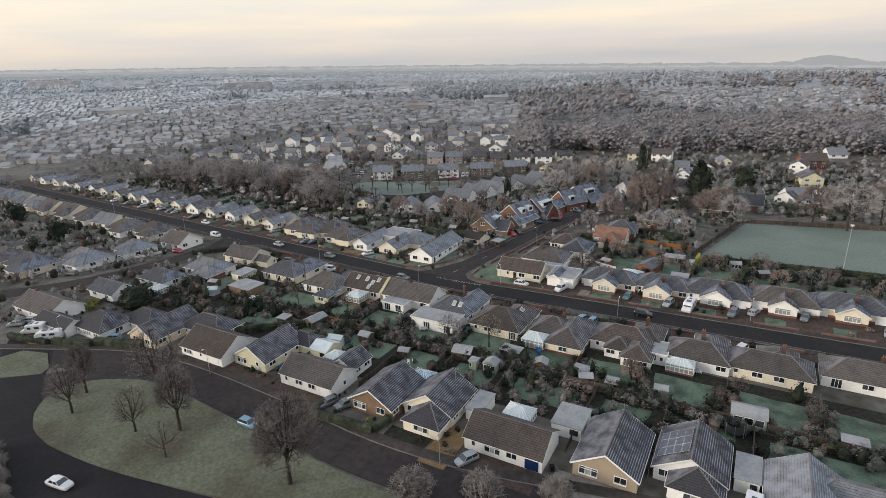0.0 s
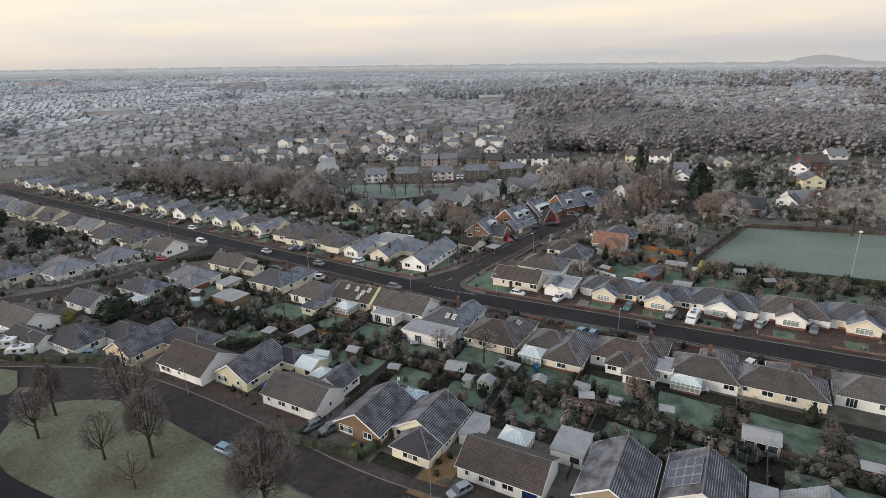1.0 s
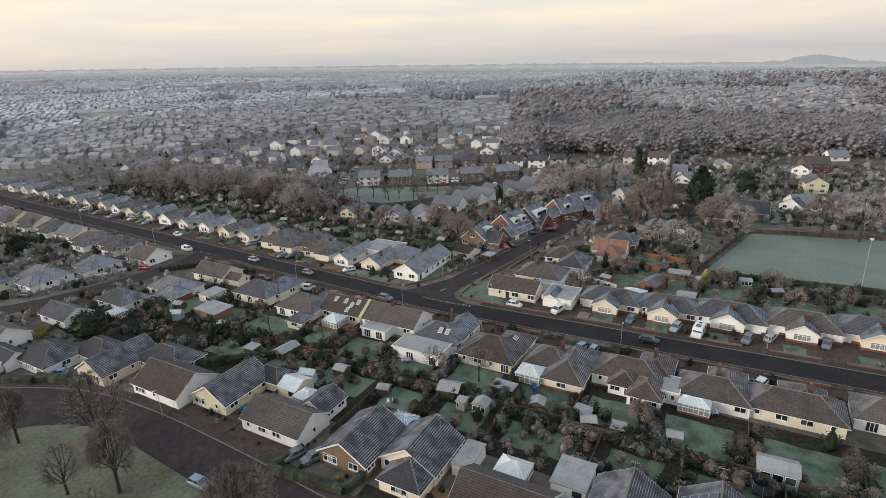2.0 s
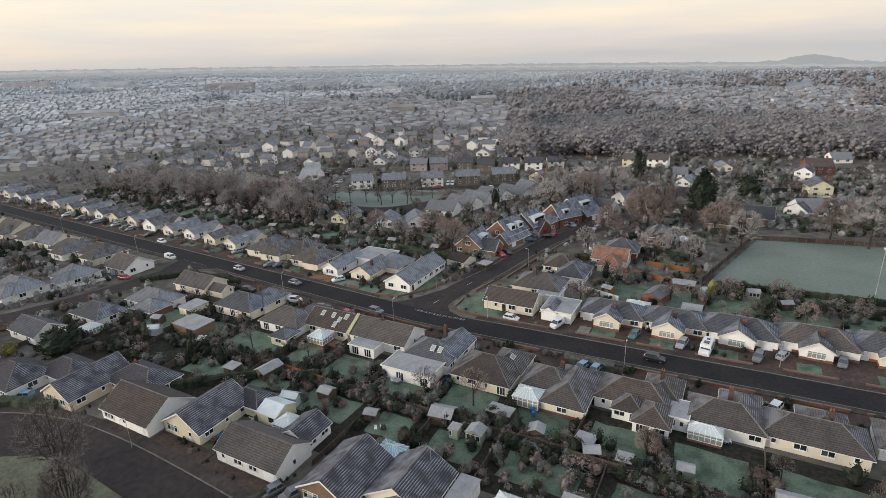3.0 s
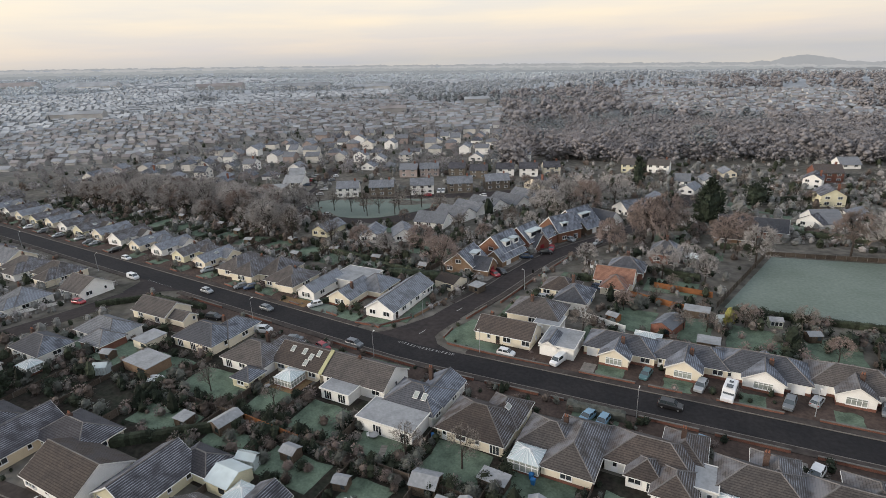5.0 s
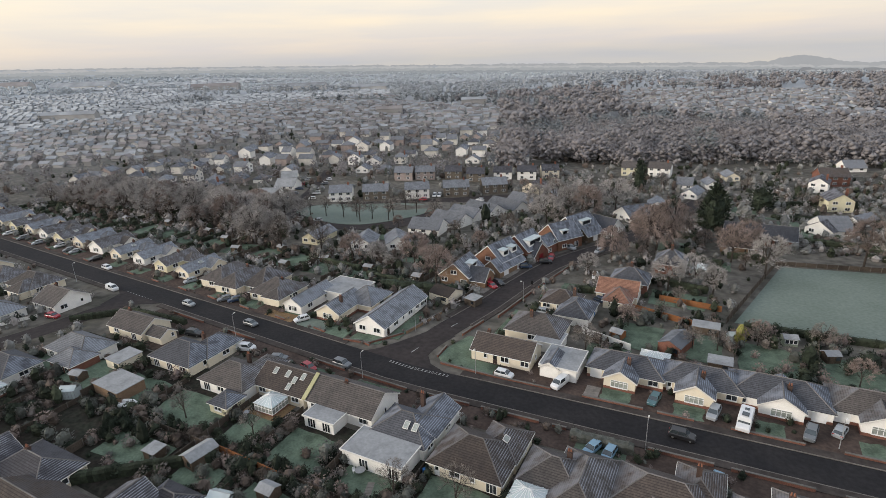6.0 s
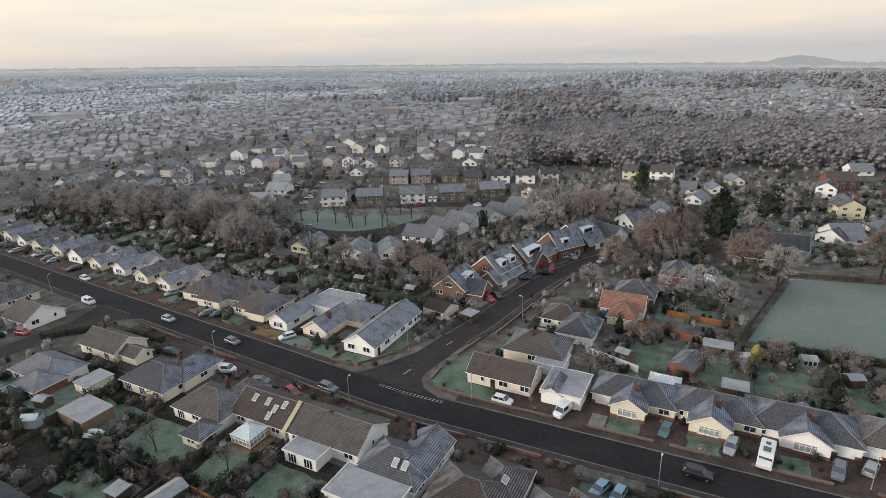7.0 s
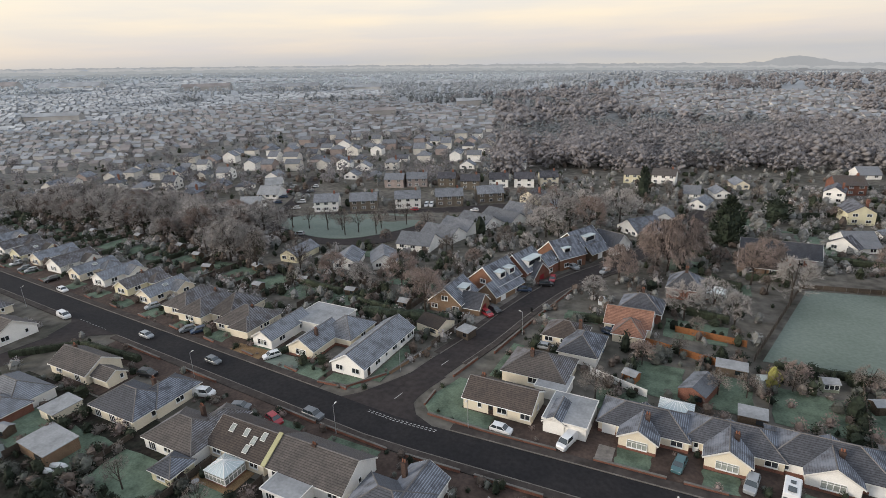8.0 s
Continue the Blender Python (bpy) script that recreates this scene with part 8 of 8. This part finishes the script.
# ---- shrubs and small trees of the gardens farther off ----
rnd = random.Random(41)
for _ in range(2600):
    x, y = rnd.uniform(-345, 60), rnd.uniform(162, 420)
    if bearing(x, y) > 68 or math.hypot(x + 130, (y - 190) * 1.6) < 34 or (-12 < x < 72 and y < 196):
        continue
    if y < 200 and -100 < x < -12:
        continue
    s = rnd.uniform(1.2, 3.4)
    FAR_SHRUBS.append((rnd.choice(("frost", "frost", "brown", "frost2", "frost2", "twiggy", "twiggy", "round2")), pose(x, y, land(x, y) - 0.05, 0, 0, rnd.uniform(0, 360)) @ Matrix.Diagonal((s * rnd.uniform(1, 1.8), s, s * rnd.uniform(0.6, 1.3), 1))))
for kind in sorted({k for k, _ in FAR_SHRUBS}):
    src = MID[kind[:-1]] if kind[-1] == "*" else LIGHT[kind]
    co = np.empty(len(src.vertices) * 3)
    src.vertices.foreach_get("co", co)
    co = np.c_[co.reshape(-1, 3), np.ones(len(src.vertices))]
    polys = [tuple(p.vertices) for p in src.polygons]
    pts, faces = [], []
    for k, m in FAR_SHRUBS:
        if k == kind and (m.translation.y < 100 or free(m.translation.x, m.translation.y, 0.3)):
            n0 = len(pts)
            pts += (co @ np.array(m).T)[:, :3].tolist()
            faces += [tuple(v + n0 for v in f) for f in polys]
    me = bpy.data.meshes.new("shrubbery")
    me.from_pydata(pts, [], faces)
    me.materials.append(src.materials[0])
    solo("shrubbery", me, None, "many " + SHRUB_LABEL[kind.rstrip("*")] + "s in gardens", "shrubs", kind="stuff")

# ---- far town, woods and ridges ----
# haze is put into these far colours: close in tone, bluish, paler by band
FAR = {
    "wall": surface("hazed_far_walls", (0.40, 0.39, 0.38), 0.95, (0.05, 0.2), (0.01, 0.25), island=0.3),
    "roof": surface("hazed_far_roofs", (0.255, 0.264, 0.276), 0.95, (0.05, 0.2), (0.01, 0.3), tint=(0.285, 0.30, 0.318), island=0.16),
    "roof_brown": surface("hazed_brown_roofs", (0.235, 0.218, 0.215), 0.95, (0.05, 0.2), (0.01, 0.3), tint=(0.225, 0.205, 0.20), island=0.16),
    "wood": surface("hazed_bare_wood", (0.222, 0.206, 0.206), 0.95, (0.07, 0.24), (0.012, 0.4), tint=(0.182, 0.184, 0.196), island=0.05),
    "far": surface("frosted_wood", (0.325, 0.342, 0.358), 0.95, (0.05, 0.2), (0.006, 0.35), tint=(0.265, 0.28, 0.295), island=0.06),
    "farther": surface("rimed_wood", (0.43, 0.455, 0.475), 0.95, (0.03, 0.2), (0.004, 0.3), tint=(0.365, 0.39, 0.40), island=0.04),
    "far_roof": surface("hazed_rim_roofs", (0.385, 0.398, 0.412), 0.95, (0.05, 0.2), (0.01, 0.25), island=0.14),
    "dark": surface("hazed_pines", (0.19, 0.205, 0.214), 0.95, (0.1, 0.25), (0.02, 0.3), island=0.2),
}


def is_wood(x, y):
    d, a = math.hypot(x, y), bearing(x, y)
    n = noise.noise(Vector((x * 0.006, y * 0.006, 3.0)))
    if -7 < a < 11 and 610 + 50 * n < d < 880:
        return n > 0.3
    if a < 22:
        return d < 1320 and n > -0.35 or n > -0.1
    if a < 40:
        return d > 690 + 9 * (a - 22) + 80 * n and n > -0.3
    return d > 1000 and n > 0.1 or n > 0.40 or (d > 1500 and n > -0.1)


town, twigs_far, pines, mid_wood, rim_wood, rim_town = Build(), Build(), Build(), Build(), Build(), Build()
rnd = random.Random(3)


def far_house(x, y, w, d, e, rot, town=town):
    c, s = math.cos(rot), math.sin(rot)
    z = land(x, y)
    P = lambda u, v, h: (x + c * u - s * v, y + s * u + c * v, z + h)
    rise = d * 0.3
    A, B, C, D = P(-w / 2, -d / 2, -2), P(w / 2, -d / 2, -2), P(w / 2, d / 2, -2), P(-w / 2, d / 2, -2)
    a, b, c2, d2 = P(-w / 2, -d / 2, e), P(w / 2, -d / 2, e), P(w / 2, d / 2, e), P(-w / 2, d / 2, e)
    r1, r2 = P(-w / 2, 0, e + rise), P(w / 2, 0, e + rise)
    k = len(town.v)
    town.v += [A, B, C, D, a, b, c2, d2, r1, r2]
    town.f += [(k, k + 1, k + 5, k + 4), (k + 1, k + 2, k + 6, k + 9, k + 5), (k + 3, k, k + 4, k + 8, k + 7)]
    town.mi += [0, 0, 0]
    k = len(town.v)
    town.v += [P(-w / 2 - 0.3, -d / 2 - 0.4, e - 0.2), P(w / 2 + 0.3, -d / 2 - 0.4, e - 0.2), P(w / 2 + 0.3, 0, e + rise), P(-w / 2 - 0.3, 0, e + rise), P(w / 2 + 0.3, d / 2 + 0.4, e - 0.2), P(-w / 2 - 0.3, d / 2 + 0.4, e - 0.2)]
    town.f += [(k, k + 1, k + 2, k + 3), (k + 3, k + 2, k + 4, k + 5)]
    town.mi += [1 + (k * 7 // 16 % 5 < 2)] * 2


OCTA = ((1, 0, 0), (0, 1, 0), (-1, 0, 0), (0, -1, 0), (0, 0, 1), (0, 0, -1))
OCTA_FACES = ((0, 1, 4), (1, 2, 4), (2, 3, 4), (3, 0, 4), (1, 0, 5), (2, 1, 5), (3, 2, 5), (0, 3, 5))


def far_tree(b, x, y, h, n, pine=False, wide=0.5):
    """A domed crown of small twig clumps and thin sprays with gaps, on a thin trunk."""
    z = land(x, y)
    b.beam((x, y, z - 1), (x, y, z + h * 0.5), 0.25, 0.12, 3)
    w = h * (0.36 if pine else wide)
    fine = 0.62 if n >= 150 else 1.0
    for _ in range(26 if n >= 150 else (14 if n > 60 else (9 if n > 20 else 5))):
        a, zz = rnd.uniform(0, 6.283), rnd.uniform(0.12, 0.84)
        f = max(0.1, 1.0 - zz) if pine else math.sqrt(max(0.35 if zz < 0.4 else 0.05, 1 - ((zz - 0.5) / 0.44) ** 2))
        q, c = w * f * rnd.uniform(0.2, 0.55 + 0.25 * (fine < 1)), w * rnd.uniform(0.24, 0.40) * (0.6 + 0.4 * f) * fine
        ox, oy, oz = x + q * math.cos(a), y + q * math.sin(a), z + h * zz
        k = len(b.v)
        b.v += [(ox + dx * c * rnd.uniform(0.7, 1.2), oy + dy * c * rnd.uniform(0.7, 1.2), oz + dz * c * rnd.uniform(0.6, 1.0)) for dx, dy, dz in OCTA]
        b.f += [tuple(k + v for v in f3) for f3 in OCTA_FACES]
        b.mi += [0] * 8
    for _ in range(n):
        a, t = rnd.uniform(0, 6.283), rnd.random()
        q = rnd.random() ** 0.3
        zz = 0.22 + 0.78 * t
        rad = w * (1.05 - zz if pine else math.sqrt(max(0.02, 1 - ((zz - 0.58) / 0.44) ** 2)))
        o = Vector((x + rad * q * math.cos(a), y + rad * q * math.sin(a), z + h * zz))
        d = Vector((math.cos(a) * 0.8 + rnd.uniform(-0.6, 0.6), math.sin(a) * 0.8 + rnd.uniform(-0.6, 0.6), rnd.uniform(0.0, 1.0))).normalized()
        s = d.cross(Vector((rnd.uniform(-1, 1), rnd.uniform(-1, 1), rnd.uniform(-1, 1)))).normalized()
        ln = h * rnd.uniform(0.08, 0.17)
        b.face((o - s * ln * 0.09, o + s * ln * 0.09, o + d * ln))


rot_town = radians(27)
for i in range(-175, 110):
    for j in range(0, 98):
        u, v = i * 8.0 + rnd.uniform(-1.2, 1.2) + 6 * noise.noise(Vector((i * 0.05, j * 0.3, 2.0))), j * 14.0 + rnd.uniform(-1.5, 1.5) + 7 * noise.noise(Vector((i * 0.06, j * 0.11, 8.0)))
        x, y = u * math.cos(rot_town) - v * math.sin(rot_town), u * math.sin(rot_town) + v * math.cos(rot_town)
        d, a = math.hypot(x, y), bearing(x, y)
        if not (-13 < a < 70) or d < 420 or d > 1300 or y < 150 or is_wood(x, y) or rnd.random() < 0.16:
            continue
        if a < 60 and d < 470 and x > -340:
            continue
        # the paler set takes over by distance and bearing, like haze thickening westwards
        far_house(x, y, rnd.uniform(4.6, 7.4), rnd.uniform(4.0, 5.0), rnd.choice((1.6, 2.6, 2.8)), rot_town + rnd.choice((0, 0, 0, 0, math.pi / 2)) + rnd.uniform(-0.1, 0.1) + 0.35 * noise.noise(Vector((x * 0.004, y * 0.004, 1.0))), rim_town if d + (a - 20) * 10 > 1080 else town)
# long pale roofs of workshops far off to the west
for x, y, w, d in ((-1150, 700, 120, 40), (-900, 800, 90, 30), (-760, 860, 120, 30), (-1300, 640, 100, 40), (-620, 900, 70, 24), (-640, 380, 60, 16), (-330, 520, 26, 14), (-300, 660, 30, 14)):
    far_house(x, y, w, d * 0.6, 7, rot_town)
for _ in range(5600):
    a, d = rnd.uniform(-13, 69), 250 + 1050 * rnd.random() ** 1.15
    x, y = -math.sin(radians(a)) * d, math.cos(radians(a)) * d
    wood = is_wood(x, y)
    if a < 20 and d < 330 or (a < 12 and d < 345) or (a >= 20 and d < 300):
        continue
    if not wood and rnd.random() > 0.35:
        continue
    n = 170 if d < 480 else (80 if d < 800 else 22)
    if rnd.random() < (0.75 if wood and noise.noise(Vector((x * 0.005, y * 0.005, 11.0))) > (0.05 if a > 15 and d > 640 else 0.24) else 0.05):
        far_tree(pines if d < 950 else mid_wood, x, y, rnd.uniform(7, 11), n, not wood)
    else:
        # three woods, each with more haze in its colour, picked by distance and bearing
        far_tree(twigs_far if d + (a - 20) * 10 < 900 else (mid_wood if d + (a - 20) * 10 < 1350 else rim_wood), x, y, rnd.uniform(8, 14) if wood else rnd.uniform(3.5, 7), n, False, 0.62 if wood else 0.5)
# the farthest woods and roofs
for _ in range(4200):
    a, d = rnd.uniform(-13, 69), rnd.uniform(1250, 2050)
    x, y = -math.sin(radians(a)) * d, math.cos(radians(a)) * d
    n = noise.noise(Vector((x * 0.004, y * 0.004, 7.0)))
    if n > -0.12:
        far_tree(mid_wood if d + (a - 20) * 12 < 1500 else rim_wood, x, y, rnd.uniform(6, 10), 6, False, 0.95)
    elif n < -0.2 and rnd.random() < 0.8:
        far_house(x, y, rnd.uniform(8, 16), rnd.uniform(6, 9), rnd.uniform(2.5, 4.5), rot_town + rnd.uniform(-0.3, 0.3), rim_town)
far_tree(pines, -29.0, 338.0, 17, 420, False, 0.42)
# woodland edge behind the side road, denser
for _ in range(420):
    x, y = rnd.uniform(-115, 75), rnd.uniform(312, 440)
    if y < 330 + 0.2 * abs(x + 20) and x > -40:
        continue
    far_tree(twigs_far, x, y, rnd.uniform(7, 12), 150, False, 0.6)
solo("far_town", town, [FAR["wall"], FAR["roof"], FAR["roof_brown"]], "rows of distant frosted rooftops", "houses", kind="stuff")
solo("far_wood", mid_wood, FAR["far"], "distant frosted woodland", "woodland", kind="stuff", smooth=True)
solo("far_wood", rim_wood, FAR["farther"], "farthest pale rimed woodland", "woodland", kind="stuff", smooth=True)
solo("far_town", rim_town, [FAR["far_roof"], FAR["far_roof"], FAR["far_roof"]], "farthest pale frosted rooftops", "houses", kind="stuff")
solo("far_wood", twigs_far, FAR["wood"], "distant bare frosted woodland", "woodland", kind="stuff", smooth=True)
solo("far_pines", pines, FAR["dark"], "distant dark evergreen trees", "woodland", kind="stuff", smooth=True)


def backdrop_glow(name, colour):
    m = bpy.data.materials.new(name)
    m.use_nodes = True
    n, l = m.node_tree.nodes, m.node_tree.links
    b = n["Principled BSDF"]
    # black hills that glow by themselves: daylight and haze are put into the emission
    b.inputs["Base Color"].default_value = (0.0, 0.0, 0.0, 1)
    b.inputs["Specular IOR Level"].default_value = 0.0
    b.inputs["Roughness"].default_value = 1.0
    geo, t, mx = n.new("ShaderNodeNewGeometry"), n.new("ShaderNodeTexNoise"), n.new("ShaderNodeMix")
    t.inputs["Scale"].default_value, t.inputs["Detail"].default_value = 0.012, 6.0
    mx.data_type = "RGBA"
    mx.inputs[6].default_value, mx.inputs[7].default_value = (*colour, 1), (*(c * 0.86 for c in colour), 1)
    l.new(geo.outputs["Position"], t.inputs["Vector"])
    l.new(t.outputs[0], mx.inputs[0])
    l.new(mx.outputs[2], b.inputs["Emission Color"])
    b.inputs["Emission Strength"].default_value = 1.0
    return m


def ridge(name, dist, base, tops, seed, mat, rough):
    """A far line of hills across the view; tops: (bearing, height) along it."""
    b = Build()
    prev = None
    for k in range(601):
        a = -22 + 100 * k / 600
        x, y = -math.sin(radians(a)) * dist, math.cos(radians(a)) * dist
        for (a0, h0), (a1, h1) in zip(tops, tops[1:]):
            if a0 <= a <= a1:
                t = smooth_step(a0, a1, a)
                h = h0 + (h1 - h0) * t
        h += rough * (noise.noise(Vector((a * 0.9, seed, 0))) + 0.6 * noise.noise(Vector((a * 4.0, seed, 4))) + 0.6 * noise.noise(Vector((a * 14.0, seed, 9))) + 0.5 * noise.noise(Vector((a * 45.0, seed, 2))))
        z = land(x, y)
        cur = ((x, y, z - base), (x, y, z + h), (x * 1.05, y * 1.05, z - base))
        if prev:
            b.face((prev[0], cur[0], cur[1], prev[1]))
            b.face((prev[1], cur[1], cur[2], prev[2]))
        prev = cur
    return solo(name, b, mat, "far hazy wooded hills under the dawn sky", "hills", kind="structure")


# each ridge glows in its own tone, haze painted stronger farther off
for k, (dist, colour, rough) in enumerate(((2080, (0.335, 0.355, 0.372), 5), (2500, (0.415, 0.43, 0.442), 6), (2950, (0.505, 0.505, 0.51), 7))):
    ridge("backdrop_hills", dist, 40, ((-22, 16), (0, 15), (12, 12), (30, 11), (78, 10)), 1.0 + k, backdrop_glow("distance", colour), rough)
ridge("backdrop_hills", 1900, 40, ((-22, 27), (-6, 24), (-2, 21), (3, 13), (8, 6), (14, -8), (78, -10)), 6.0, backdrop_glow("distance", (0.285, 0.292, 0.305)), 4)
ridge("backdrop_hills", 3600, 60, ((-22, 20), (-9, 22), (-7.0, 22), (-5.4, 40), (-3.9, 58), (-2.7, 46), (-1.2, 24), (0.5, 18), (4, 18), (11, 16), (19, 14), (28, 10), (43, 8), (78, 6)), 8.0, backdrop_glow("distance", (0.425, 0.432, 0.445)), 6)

# ---- from plan units to metres ----
for ob in list(scene.objects):
    if ob.parent is None and ob.type in {"MESH", "EMPTY"}:
        ob.matrix_basis = Matrix.Diagonal((PLAN, PLAN, PLAN, 1)) @ ob.matrix_basis
